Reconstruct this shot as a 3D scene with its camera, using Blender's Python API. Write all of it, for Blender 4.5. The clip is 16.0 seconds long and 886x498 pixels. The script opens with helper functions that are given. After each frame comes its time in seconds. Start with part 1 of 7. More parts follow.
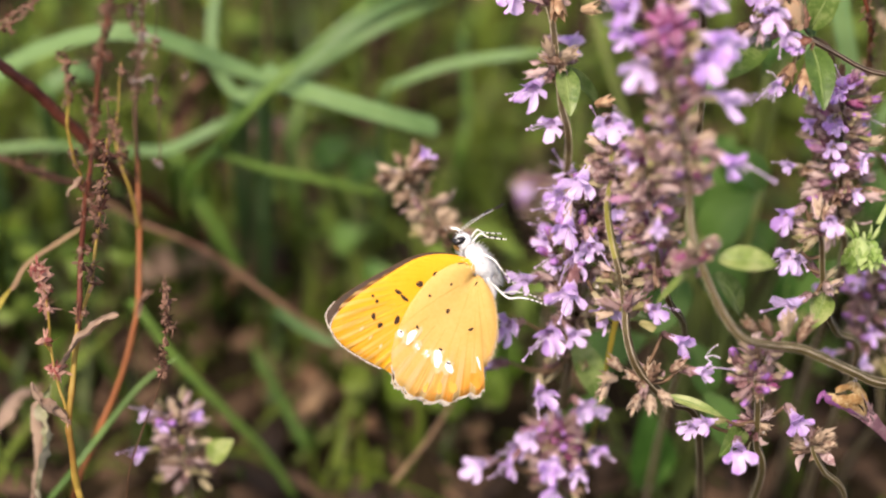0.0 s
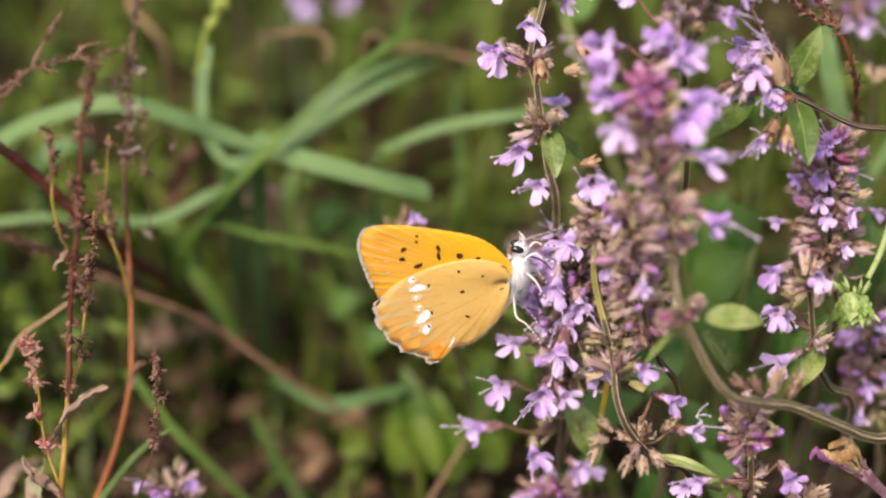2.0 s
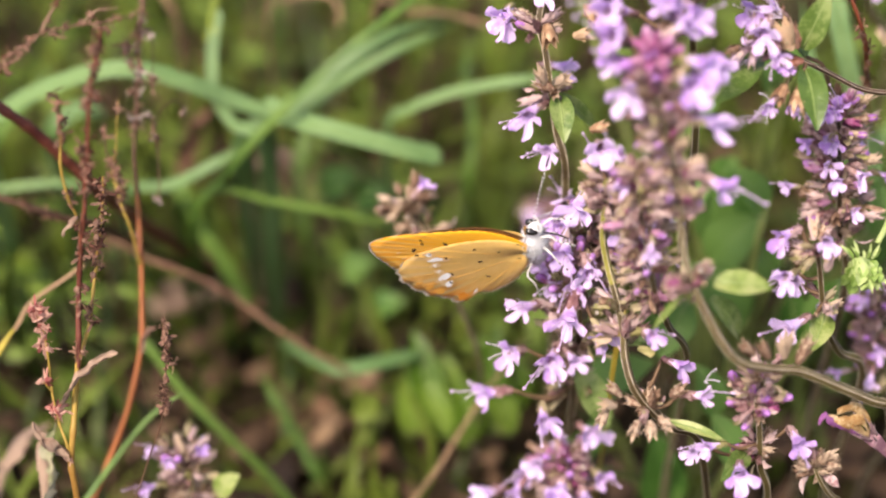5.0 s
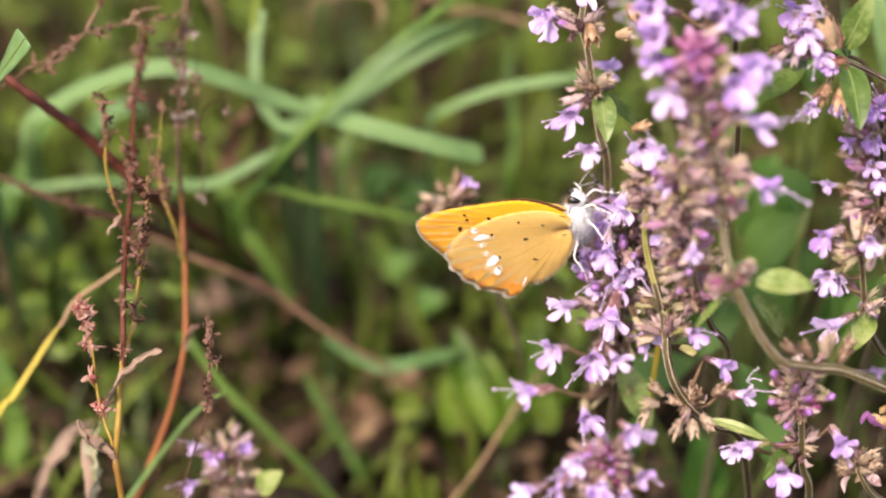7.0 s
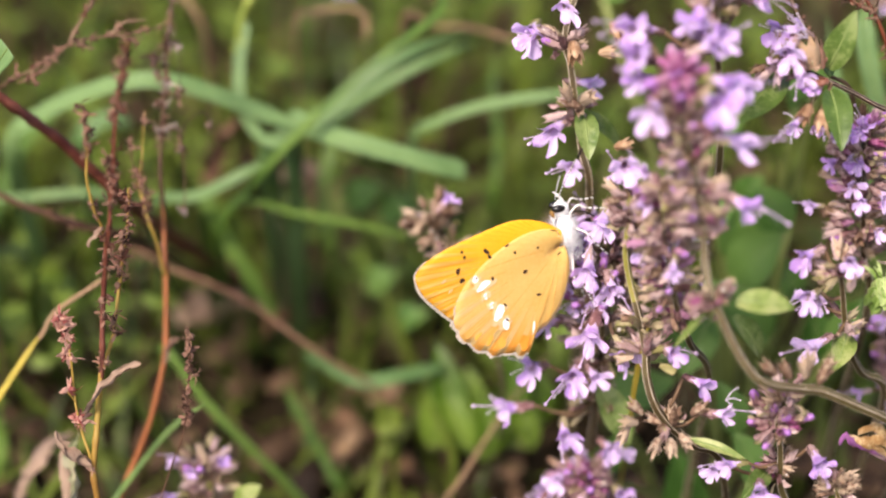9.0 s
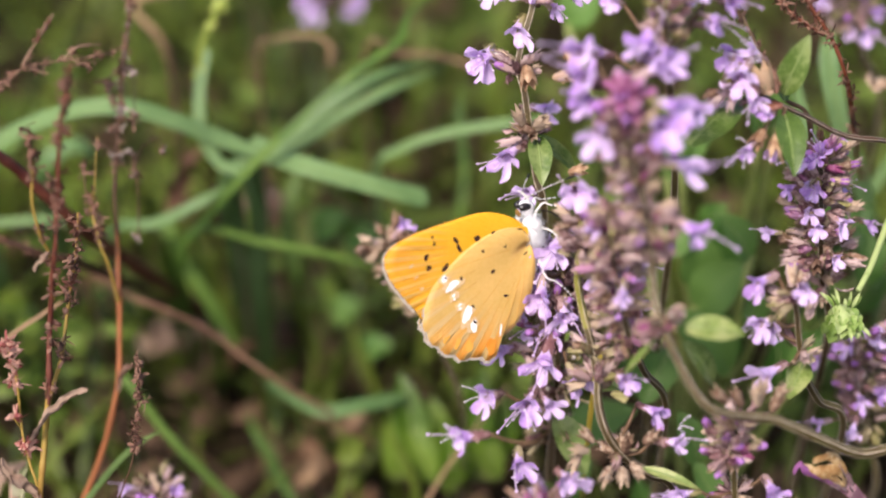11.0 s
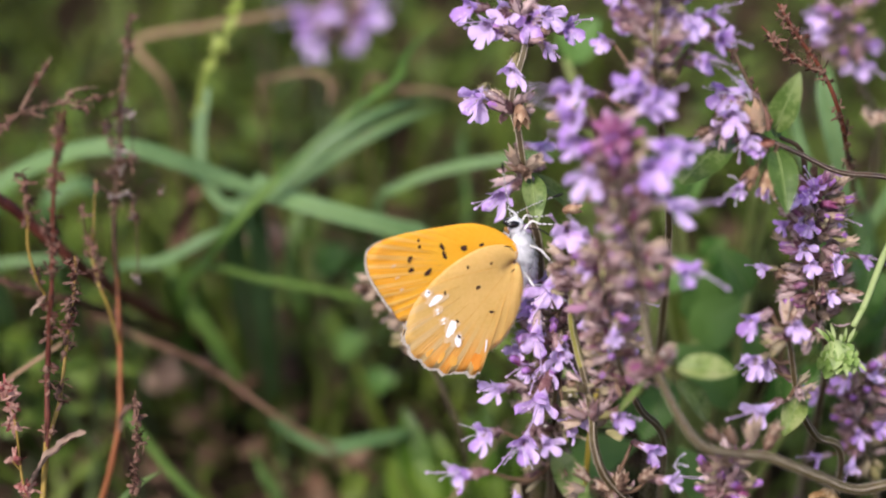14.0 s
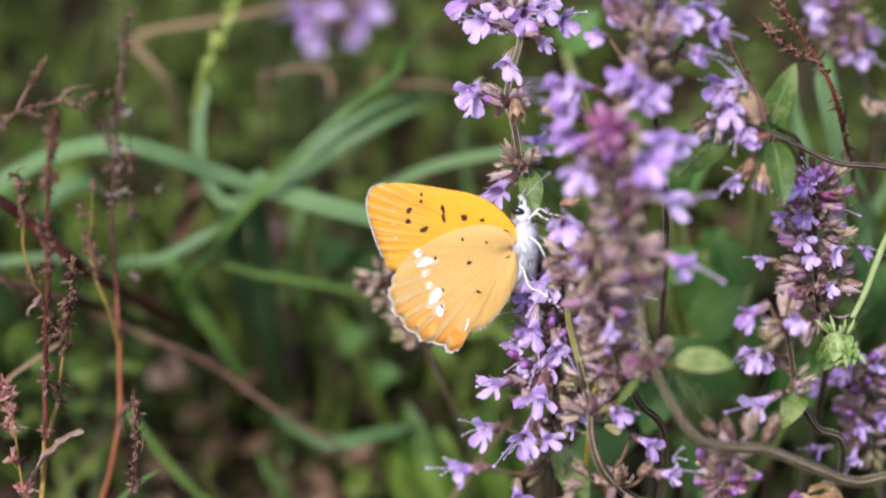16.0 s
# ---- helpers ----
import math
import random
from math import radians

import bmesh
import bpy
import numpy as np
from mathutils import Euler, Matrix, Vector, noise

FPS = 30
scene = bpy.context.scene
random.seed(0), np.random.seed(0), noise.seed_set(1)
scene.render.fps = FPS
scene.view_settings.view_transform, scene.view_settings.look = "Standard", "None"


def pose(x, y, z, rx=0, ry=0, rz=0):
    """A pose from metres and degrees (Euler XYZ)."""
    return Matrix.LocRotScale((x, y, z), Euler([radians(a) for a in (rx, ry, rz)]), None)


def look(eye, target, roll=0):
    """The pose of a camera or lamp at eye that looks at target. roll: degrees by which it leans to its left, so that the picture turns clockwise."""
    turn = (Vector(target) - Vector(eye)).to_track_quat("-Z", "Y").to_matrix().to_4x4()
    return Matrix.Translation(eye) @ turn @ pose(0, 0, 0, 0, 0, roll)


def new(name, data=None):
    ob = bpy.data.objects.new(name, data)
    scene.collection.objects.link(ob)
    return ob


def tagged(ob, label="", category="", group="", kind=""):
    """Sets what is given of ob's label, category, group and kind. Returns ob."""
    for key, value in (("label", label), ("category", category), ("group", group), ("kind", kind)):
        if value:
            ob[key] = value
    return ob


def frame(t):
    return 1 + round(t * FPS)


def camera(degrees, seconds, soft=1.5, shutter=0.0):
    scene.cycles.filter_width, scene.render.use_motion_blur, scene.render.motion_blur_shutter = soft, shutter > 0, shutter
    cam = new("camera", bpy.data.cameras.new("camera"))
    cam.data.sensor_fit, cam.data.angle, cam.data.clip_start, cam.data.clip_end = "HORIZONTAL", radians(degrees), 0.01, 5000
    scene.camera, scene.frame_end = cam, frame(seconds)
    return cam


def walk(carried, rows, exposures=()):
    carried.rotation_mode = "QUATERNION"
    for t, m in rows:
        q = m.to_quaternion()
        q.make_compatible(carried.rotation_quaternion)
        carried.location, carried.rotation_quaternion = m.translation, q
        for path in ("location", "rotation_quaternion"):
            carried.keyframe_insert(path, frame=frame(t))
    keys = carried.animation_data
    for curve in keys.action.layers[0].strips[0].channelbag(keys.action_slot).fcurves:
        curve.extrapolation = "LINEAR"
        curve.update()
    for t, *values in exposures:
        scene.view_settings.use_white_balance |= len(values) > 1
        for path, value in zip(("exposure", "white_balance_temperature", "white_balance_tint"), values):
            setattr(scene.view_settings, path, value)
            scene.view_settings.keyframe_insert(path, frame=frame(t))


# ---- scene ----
cam = camera(22, 16.0, soft=2.15)
PATH = [
    (0.0, pose(-0.00634, -0.20700, 0.22572, 51.730, -2.537, -1.021)),
    (0.5, pose(-0.00396, -0.20659, 0.22534, 51.702, -1.770, -0.781)),
    (1.0, pose(-0.00223, -0.20637, 0.22568, 51.637, -0.961, -0.407)),
    (1.5, pose(0.00120, -0.20493, 0.22874, 52.407, -0.703, -0.813)),
    (2.0, pose(-0.00105, -0.20632, 0.22666, 53.118, -0.952, -1.183)),
    (2.5, pose(0.00180, -0.20793, 0.22706, 53.500, -0.404, -0.912)),
    (3.0, pose(-0.00008, -0.20675, 0.22676, 53.141, -0.625, -1.204)),
    (3.5, pose(0.00046, -0.20664, 0.22698, 52.438, -0.562, -0.851)),
    (4.0, pose(-0.00021, -0.20646, 0.22694, 52.222, -0.572, -0.801)),
    (6.3, pose(0.00256, -0.20574, 0.22793, 52.122, 0.084, -0.405)),
    (6.5, pose(0.00267, -0.20600, 0.22882, 52.191, 0.198, -0.121)),
    (7.0, pose(-0.00000, -0.20646, 0.22800, 52.000, 0.000, -0.000)),
    (7.5, pose(0.00131, -0.20611, 0.22841, 51.665, 0.298, 0.405)),
    (8.0, pose(0.00356, -0.20518, 0.22913, 52.240, -0.094, -0.084)),
    (8.5, pose(0.00200, -0.20544, 0.22951, 52.415, -0.297, -0.190)),
    (8.7, pose(0.00096, -0.20610, 0.22908, 52.332, -0.592, -0.009)),
    (10.8, pose(0.00814, -0.20578, 0.22456, 53.145, -0.454, 0.802)),
    (11.0, pose(0.00946, -0.20492, 0.22505, 53.379, -0.429, 0.764)),
    (11.5, pose(0.01208, -0.20381, 0.22589, 53.242, -0.097, 0.778)),
    (12.0, pose(0.01094, -0.20550, 0.22518, 53.293, 0.062, 0.900)),
    (12.5, pose(0.01186, -0.20517, 0.22518, 53.081, 0.315, 1.029)),
    (13.0, pose(0.01250, -0.20488, 0.22517, 52.922, 0.467, 1.010)),
    (13.5, pose(0.01468, -0.20282, 0.22702, 53.114, 0.812, 1.134)),
    (14.0, pose(0.01416, -0.20396, 0.22795, 53.755, 0.557, 1.149)),
    (14.5, pose(0.01566, -0.20407, 0.22731, 53.812, 0.616, 1.037)),
    (15.0, pose(0.01727, -0.20328, 0.22713, 53.581, 0.828, 1.021)),
    (15.5, pose(0.01678, -0.20280, 0.22770, 53.489, 1.124, 1.047)),
    (16.0, pose(0.01725, -0.20280, 0.22821, 53.441, 1.393, 1.270)),
]
EXPOSURES = [(0.0, 0.66, 7050, 16), (1.5, 0.53, 7050, 17), (2.5, 0.57, 7050, 17), (3.5, 0.77, 7050, 17), (4.0, 0.96, 7050, 17), (7.0, 0.95, 7050, 17), (8.7, 0.86, 6950, 17), (11.0, 0.65, 6600, 17), (13.0, 0.43, 6350, 18), (16.0, 0.36, 5800, 18)]
walk(cam, PATH, EXPOSURES)
# a close-up lens, focused on the butterfly
cam.data.dof.use_dof = True
cam.data.dof.focus_distance = 0.2645
cam.data.dof.aperture_fstop = 9.5

# ---- daylight: a bright, softly veiled sun from behind the camera ----
SUN_FROM = Vector((-0.30, -0.50, 0.81)).normalized()
world = bpy.data.worlds.new("sky")
scene.world = world
world.use_nodes = True
wn = world.node_tree.nodes
sky = wn.new("ShaderNodeTexSky")
sky.sky_type = "NISHITA"
sky.sun_disc = False
sky.sun_elevation = math.asin(SUN_FROM.z)
sky.sun_rotation = math.atan2(SUN_FROM.x, SUN_FROM.y)
sky.dust_density = 3.0
world.node_tree.links.new(sky.outputs[0], wn["Background"].inputs[0])
wn["Background"].inputs[1].default_value = 0.14
sun = new("sun", bpy.data.lights.new("sun", "SUN"))
sun.data.energy = 3.2
sun.data.angle = radians(13)
sun.data.color = (1.0, 0.94, 0.84)
sun.matrix_world = look(SUN_FROM, (0, 0, 0))

# ---- the stand of plants has its own axes: millimetres across, up the leaning face, and deeper ----
MM = 0.001
LEAN = radians(38)
FACE = Vector((0, 0, 0.0667))
ACROSS = Vector((1, 0, 0))
UPWARD = Vector((0, math.sin(LEAN), math.cos(LEAN)))
DEEPER = Vector((0, math.cos(LEAN), -math.sin(LEAN)))
OUT = -DEEPER
UP = Vector((0, 0, 1))


def at(p):
    return FACE + MM * (p[0] * ACROSS + p[1] * UPWARD + p[2] * DEEPER)


def facing(d):
    """A direction: across, up the face, and out towards the open side."""
    return (d[0] * ACROSS + d[1] * UPWARD - d[2] * DEEPER).normalized()


# ---- materials ----
def material(name, colours, rough=0.6, scale=400.0, vary=0.25, bump=0.2, through_light=0.0, island=False, spec=0.3, sheen=0.0, fine=6.0):
    """Leafy or woody surface: colours mixed by noise at two scales and by a value that differs from piece to piece."""
    m = bpy.data.materials.new(name)
    m.use_nodes = True
    n, l = m.node_tree.nodes, m.node_tree.links
    b = n["Principled BSDF"]
    b.inputs["Roughness"].default_value = rough
    b.inputs["Specular IOR Level"].default_value = spec
    b.inputs["Sheen Weight"].default_value = sheen
    co = n.new("ShaderNodeTexCoord")
    big, small = n.new("ShaderNodeTexNoise"), n.new("ShaderNodeTexNoise")
    big.inputs["Scale"].default_value, small.inputs["Scale"].default_value = scale, scale * fine
    small.inputs["Detail"].default_value = 4
    for t in (big, small):
        l.new(co.outputs["Object"], t.inputs["Vector"])
    if island:
        geo = n.new("ShaderNodeNewGeometry")
        rnd = geo.outputs["Random Per Island"]
    else:
        rnd = n.new("ShaderNodeObjectInfo").outputs["Random"]
    a = n.new("ShaderNodeMath")
    a.operation = "MULTIPLY_ADD"
    l.new(rnd, a.inputs[0])
    a.inputs[1].default_value = vary * 2
    l.new(big.outputs[0], a.inputs[2])
    c = n.new("ShaderNodeMath")
    c.operation = "MULTIPLY_ADD"
    l.new(small.outputs[0], c.inputs[0])
    c.inputs[1].default_value = 0.5
    l.new(a.outputs[0], c.inputs[2])
    ramp = n.new("ShaderNodeValToRGB")
    e = ramp.color_ramp.elements
    lo, hi = 0.45, 0.95 + vary * 1.2
    for i, col in enumerate(colours):
        k = e[i] if i < 2 else e.new(1.0)
        k.color = (*col, 1)
    for i in range(len(colours)):
        e[i].position = lo + (hi - lo) * i / max(1, len(colours) - 1)
    l.new(c.outputs[0], ramp.inputs[0])
    l.new(ramp.outputs[0], b.inputs["Base Color"])
    if bump:
        bp = n.new("ShaderNodeBump")
        bp.inputs["Strength"].default_value = bump
        bp.inputs["Distance"].default_value = 0.0002
        l.new(small.outputs[0], bp.inputs["Height"])
        l.new(bp.outputs[0], b.inputs["Normal"])
    if through_light:
        tr = n.new("ShaderNodeBsdfTranslucent")
        mx = n.new("ShaderNodeMixShader")
        mx.inputs[0].default_value = through_light
        l.new(ramp.outputs[0], tr.inputs[0])
        l.new(b.outputs[0], mx.inputs[1])
        l.new(tr.outputs[0], mx.inputs[2])
        l.new(mx.outputs[0], n["Material Output"].inputs["Surface"])
    return m


PETAL = material("violet_petal", [(0.35, 0.16, 0.54), (0.54, 0.32, 0.72), (0.77, 0.58, 0.90)], 0.55, 300, 0.2, 0.15, 0.35, sheen=0.2)
PETAL_DARK = material("dark_violet_bud", [(0.26, 0.085, 0.33), (0.46, 0.22, 0.56)], 0.5, 500, 0.2, 0.2, 0.2)
CALYX = material("purple_brown_calyx", [(0.12, 0.052, 0.056), (0.29, 0.165, 0.17), (0.53, 0.39, 0.37)], 0.6, 1100, 0.3, 0.4, 0.15)
CALYX_RED = material("wine_red_calyx", [(0.12, 0.042, 0.048), (0.27, 0.135, 0.135), (0.45, 0.30, 0.29)], 0.55, 1100, 0.2, 0.4, 0.2)
DRY = material("dry_tan_calyx", [(0.10, 0.052, 0.034), (0.25, 0.15, 0.10), (0.48, 0.36, 0.26)], 0.75, 1100, 0.3, 0.5, 0.15)
PALE = material("pale_bead", [(0.45, 0.36, 0.32), (0.72, 0.66, 0.60)], 0.5, 500, 0.2, 0.2, 0.2)
CALYX_GREEN = material("greenish_calyx", [(0.16, 0.14, 0.05), (0.30, 0.27, 0.11), (0.40, 0.33, 0.2)], 0.6, 500, 0.3, 0.4, 0.2)
STYLE = material("pale_violet_thread", [(0.45, 0.30, 0.55), (0.65, 0.5, 0.7)], 0.5, 500, 0.2, 0.0, 0.2)
WHITE_THREAD = material("white_stamen", [(0.52, 0.42, 0.58), (0.76, 0.68, 0.80)], 0.5, 500, 0.2, 0.0, 0.25)
PEDICEL = material("brown_pedicel", [(0.07, 0.04, 0.02), (0.15, 0.09, 0.05)], 0.6, 400, 0.2, 0.3)
OLIVE_STEM = material("yellow_olive_stem", [(0.12, 0.115, 0.016), (0.20, 0.185, 0.035), (0.26, 0.20, 0.07)], 0.5, 120, 0.15, 0.3)
THYME_STEM = material("olive_brown_stem", [(0.022, 0.012, 0.005), (0.050, 0.034, 0.011), (0.088, 0.068, 0.022)], 0.55, 120, 0.15, 0.3)
RIDGE = material("pale_hairy_ridge", [(0.22, 0.17, 0.11), (0.50, 0.43, 0.34)], 0.7, 900, 0.1, 0.5)
GREEN_STEM = material("green_stem", [(0.10, 0.13, 0.03), (0.20, 0.24, 0.07)], 0.5, 150, 0.2, 0.2)
LEAF = material("thyme_leaf_green", [(0.045, 0.095, 0.012), (0.10, 0.17, 0.03), (0.22, 0.29, 0.09)], 0.4, 330, 0.2, 0.6, 0.3, spec=0.5)
LEAF_PALE = material("yellowing_leaf", [(0.09, 0.10, 0.02), (0.20, 0.28, 0.06), (0.36, 0.40, 0.15)], 0.45, 520, 0.1, 0.5, 0.3, spec=0.45)
MIDRIB = material("pale_leaf_rib", [(0.16, 0.24, 0.06), (0.26, 0.34, 0.12)], 0.5, 300, 0.1, 0.2, 0.2)
BLADE = material("grass_green", [(0.030, 0.080, 0.010), (0.062, 0.136, 0.017), (0.115, 0.205, 0.032)], 0.45, 60, 0.25, 0.3, 0.3, spec=0.35)
BLADE_BLUE = material("bluish_grass_green", [(0.058, 0.125, 0.035), (0.105, 0.20, 0.065), (0.17, 0.285, 0.105)], 0.45, 60, 0.15, 0.3, 0.25, spec=0.4)
BLADE_YELLOW = material("yellow_grass", [(0.35, 0.28, 0.04), (0.55, 0.42, 0.06)], 0.5, 80, 0.2, 0.3, 0.3)
STRAW = material("straw_brown", [(0.09, 0.055, 0.03), (0.17, 0.105, 0.06), (0.28, 0.18, 0.10)], 0.7, 150, 0.25, 0.5, 0.15)
STEM_RED = material("red_sorrel_stem", [(0.035, 0.009, 0.006), (0.13, 0.034, 0.014), (0.27, 0.09, 0.030)], 0.5, 60, 0.2, 0.3)
STEM_AMBER = material("amber_sorrel_stem", [(0.09, 0.03, 0.012), (0.22, 0.11, 0.025), (0.30, 0.20, 0.04)], 0.5, 60, 0.2, 0.3)
STEM_TAN = material("tan_pink_stalk", [(0.05, 0.024, 0.013), (0.12, 0.062, 0.036), (0.27, 0.17, 0.11)], 0.6, 120, 0.2, 0.4)
STEM_WINE = material("wine_red_stalk", [(0.024, 0.005, 0.004), (0.062, 0.014, 0.009), (0.13, 0.040, 0.024)], 0.5, 120, 0.2, 0.4)
STEM_DARK = material("dark_brown_stem", [(0.013, 0.006, 0.004), (0.034, 0.014, 0.008), (0.075, 0.036, 0.018)], 0.6, 120, 0.2, 0.4)
SEED = material("brown_seed", [(0.014, 0.006, 0.004), (0.058, 0.025, 0.014), (0.19, 0.105, 0.072)], 0.7, 400, 0.3, 0.5, 0.1)
SEED_GREY = material("grey_brown_husk", [(0.03, 0.018, 0.016), (0.10, 0.066, 0.056), (0.30, 0.24, 0.21)], 0.7, 400, 0.3, 0.5, 0.1)
SEED_PINK = material("pinkish_brown_seed", [(0.045, 0.014, 0.009), (0.115, 0.042, 0.026), (0.25, 0.13, 0.09)], 0.7, 400, 0.3, 0.5, 0.15)
SEED_RED = material("red_seed", [(0.15, 0.028, 0.026), (0.31, 0.085, 0.075), (0.46, 0.26, 0.20)], 0.6, 400, 0.3, 0.4, 0.2)
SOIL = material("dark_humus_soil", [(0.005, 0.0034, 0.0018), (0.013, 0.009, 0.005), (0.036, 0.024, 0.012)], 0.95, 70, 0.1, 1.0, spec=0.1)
MEADOW = material("meadow_green", [(0.014, 0.026, 0.003), (0.040, 0.068, 0.008), (0.115, 0.158, 0.02)], 0.5, 40, 0.45, 0.2, 0.3, island=True)
LITTER = material("brown_litter", [(0.009, 0.006, 0.0035), (0.032, 0.018, 0.011), (0.10, 0.058, 0.033)], 0.8, 60, 0.45, 0.4, 0.1, island=True)


# ---- mesh helpers ----
def part(name, bm, mat, parent=None, label="", smooth=True, m=None):
    me = bpy.data.meshes.new(name)
    bm.normal_update()
    bm.to_mesh(me)
    bm.free()
    for x in (mat if isinstance(mat, (list, tuple)) else [mat]):
        me.materials.append(x)
    if smooth:
        me.shade_smooth()
    return piece(name, me, parent, m, label)


def piece(name, me, parent=None, m=None, label=""):
    ob = new(name, me)
    if parent:
        ob.parent = parent
    if m:
        ob.matrix_basis = m
    if label:
        ob["label"] = label
    return ob


def thing(name, place, label, category, group="", kind=""):
    ob = new(name)
    ob.empty_display_size = 0.002
    ob.location = place
    return tagged(ob, label, category, group, kind)


def spline(pts, n=8):
    """A smooth line through the points."""
    p = [Vector(q) for q in pts]
    if len(p) < 3:
        return [p[0].lerp(p[-1], i / n) for i in range(n + 1)]
    p = [p[0] * 2 - p[1]] + p + [p[-1] * 2 - p[-2]]
    out = []
    for i in range(1, len(p) - 2):
        a, b, c, d = p[i - 1:i + 3]
        for k in range(n):
            t = k / n
            out.append(0.5 * ((2 * b) + (c - a) * t + (2 * a - 5 * b + 4 * c - d) * t * t + (3 * b - a - 3 * c + d) * t ** 3))
    return out + [p[-2]]


def tube(bm, line, radius, sides=7, ridged=False):
    """A swept tube; radius is a number or a function of 0..1. A ridged one is square with a raised pale rib at each corner."""
    rings = []
    side = None
    count = sides if not ridged else 16
    for i, p in enumerate(line):
        d = (line[min(i + 1, len(line) - 1)] - line[max(i - 1, 0)]).normalized()
        if side is None:
            side = d.orthogonal().normalized()
            if ridged:
                # a flat face looks outward, its ridges along both edges
                side = OUT - OUT.dot(d) * d
                side = Matrix.Rotation(radians(45), 3, d) @ side
        side = (side - side.dot(d) * d).normalized()
        up = d.cross(side)
        t = i / (len(line) - 1)
        r = radius(t) if callable(radius) else radius
        ring = []
        for k in range(count):
            a = math.tau * k / count
            f = 1.0
            if ridged:
                a = math.tau * (k // 4) / 4 + radians((0, 7, 45, 83)[k % 4])
                f = (1.17, 1.05, 0.80, 1.05)[k % 4]
            ring.append(bm.verts.new(p + r * f * (math.cos(a) * side + math.sin(a) * up)))
        rings.append(ring)
    for a, b in zip(rings, rings[1:]):
        for k in range(count):
            face = bm.faces.new((a[k], a[(k + 1) % count], b[(k + 1) % count], b[k]))
            if ridged and k % 4 in (0, 3):
                face.material_index = 1
    bm.faces.new(rings[0][::-1])
    bm.faces.new(rings[-1])


def ball(bm, centre, radii, turn=None, rough=0.0, seed=0, u=10, v=7):
    m = Matrix.Translation(centre) @ (turn.to_4x4() if turn else Matrix()) @ Matrix.Diagonal((*radii, 1))
    got = bmesh.ops.create_uvsphere(bm, u_segments=u, v_segments=v, radius=1, matrix=m)["verts"]
    if rough:
        for q in got:
            q.co += rough * noise.noise_vector(q.co * 900 + Vector((seed, 0, 0)))


def lobe(bm, base, along, across, length, width, curl=0.2, notch=0.0, nu=6, nv=5):
    """A rounded petal lobe; it bends towards its own normal."""
    along, across = Vector(along).normalized(), Vector(across).normalized()
    nor = across.cross(along).normalized()
    grid = []
    for i in range(nu + 1):
        s = i / nu
        w = width * (0.5 + 0.55 * s) * math.sqrt(max(0.0, 1 - s ** 5))
        row = []
        for j in range(nv):
            c = 2 * j / (nv - 1) - 1
            q = Vector(base) + along * length * (s - notch * s * s * (1 - abs(c)) * 0.5) + across * w * 0.5 * c
            q += nor * length * (curl * s * s - 0.10 * (1 - c * c) * s + 0.05 * math.sin(5 * s + 3 * c + 400 * length))
            row.append(bm.verts.new(q))
        grid.append(row)
    for a, b in zip(grid, grid[1:]):
        for j in range(nv - 1):
            bm.faces.new((a[j], a[j + 1], b[j + 1], b[j]))


def aim(place, d, up=None):
    """A pose whose z runs along d and whose y leans up."""
    z = Vector(d).normalized()
    y = Vector(up or UPWARD)
    y = y - y.dot(z) * z
    if y.length < 1e-4:
        y = z.orthogonal()
    y.normalize()
    x = y.cross(z)
    return Matrix.Translation(place) @ Matrix((x, y, z)).transposed().to_4x4()


# ---- the pieces of thyme: corolla, style, calyx, bud ----
def corolla_mesh(seed):
    """A two-lipped blossom: a short notched upper lip and three spread rounded lobes below."""
    r = random.Random(seed)
    bm = bmesh.new()
    rings = []
    for s in (0.0, 0.35, 0.7, 1.0):
        rad = (0.36 + 0.44 * s ** 1.6) * MM
        rings.append([bm.verts.new((rad * math.cos(math.tau * k / 10), rad * 0.9 * math.sin(math.tau * k / 10) + 0.1 * MM, (-2.0 + 2.0 * s) * MM)) for k in range(10)])
    for a, b in zip(rings, rings[1:]):
        for k in range(10):
            bm.faces.new((a[k], a[(k + 1) % 10], b[(k + 1) % 10], b[k]))
    j = lambda a: a * r.uniform(0.8, 1.15)
    lobe(bm, (0, 0.55 * MM, -0.1 * MM), (r.uniform(-0.15, 0.15), j(0.6), 0.8), (-1, 0, 0), j(1.35) * MM, j(1.75) * MM, -0.1, 0.5)
    lobe(bm, (0, -0.5 * MM, -0.1 * MM), (r.uniform(-0.15, 0.15), -0.95, j(0.5)), (1, 0, 0), j(1.85) * MM, j(1.6) * MM, -j(0.3), 0.2, 7, 5)
    for s in (-1, 1):
        lobe(bm, (s * 0.5 * MM, -0.25 * MM, -0.1 * MM), (s * j(0.9), -j(0.5), 0.45), (0.48, s * 0.85, 0), j(1.65) * MM, j(1.5) * MM, -j(0.22), 0, 7, 5)
    for v in bm.verts:
        if v.co.z > 0:
            v.co += 0.16 * MM * noise.noise_vector(v.co * 800 + Vector((seed * 3.7, 0, 0)))
    return mesh_of("corolla", bm, PETAL)


def mesh_of(name, bm, mat):
    me = bpy.data.meshes.new(name)
    bm.normal_update()
    bm.to_mesh(me)
    bm.free()
    for x in (mat if isinstance(mat, (list, tuple)) else [mat]):
        me.materials.append(x)
    me.shade_smooth()
    return me


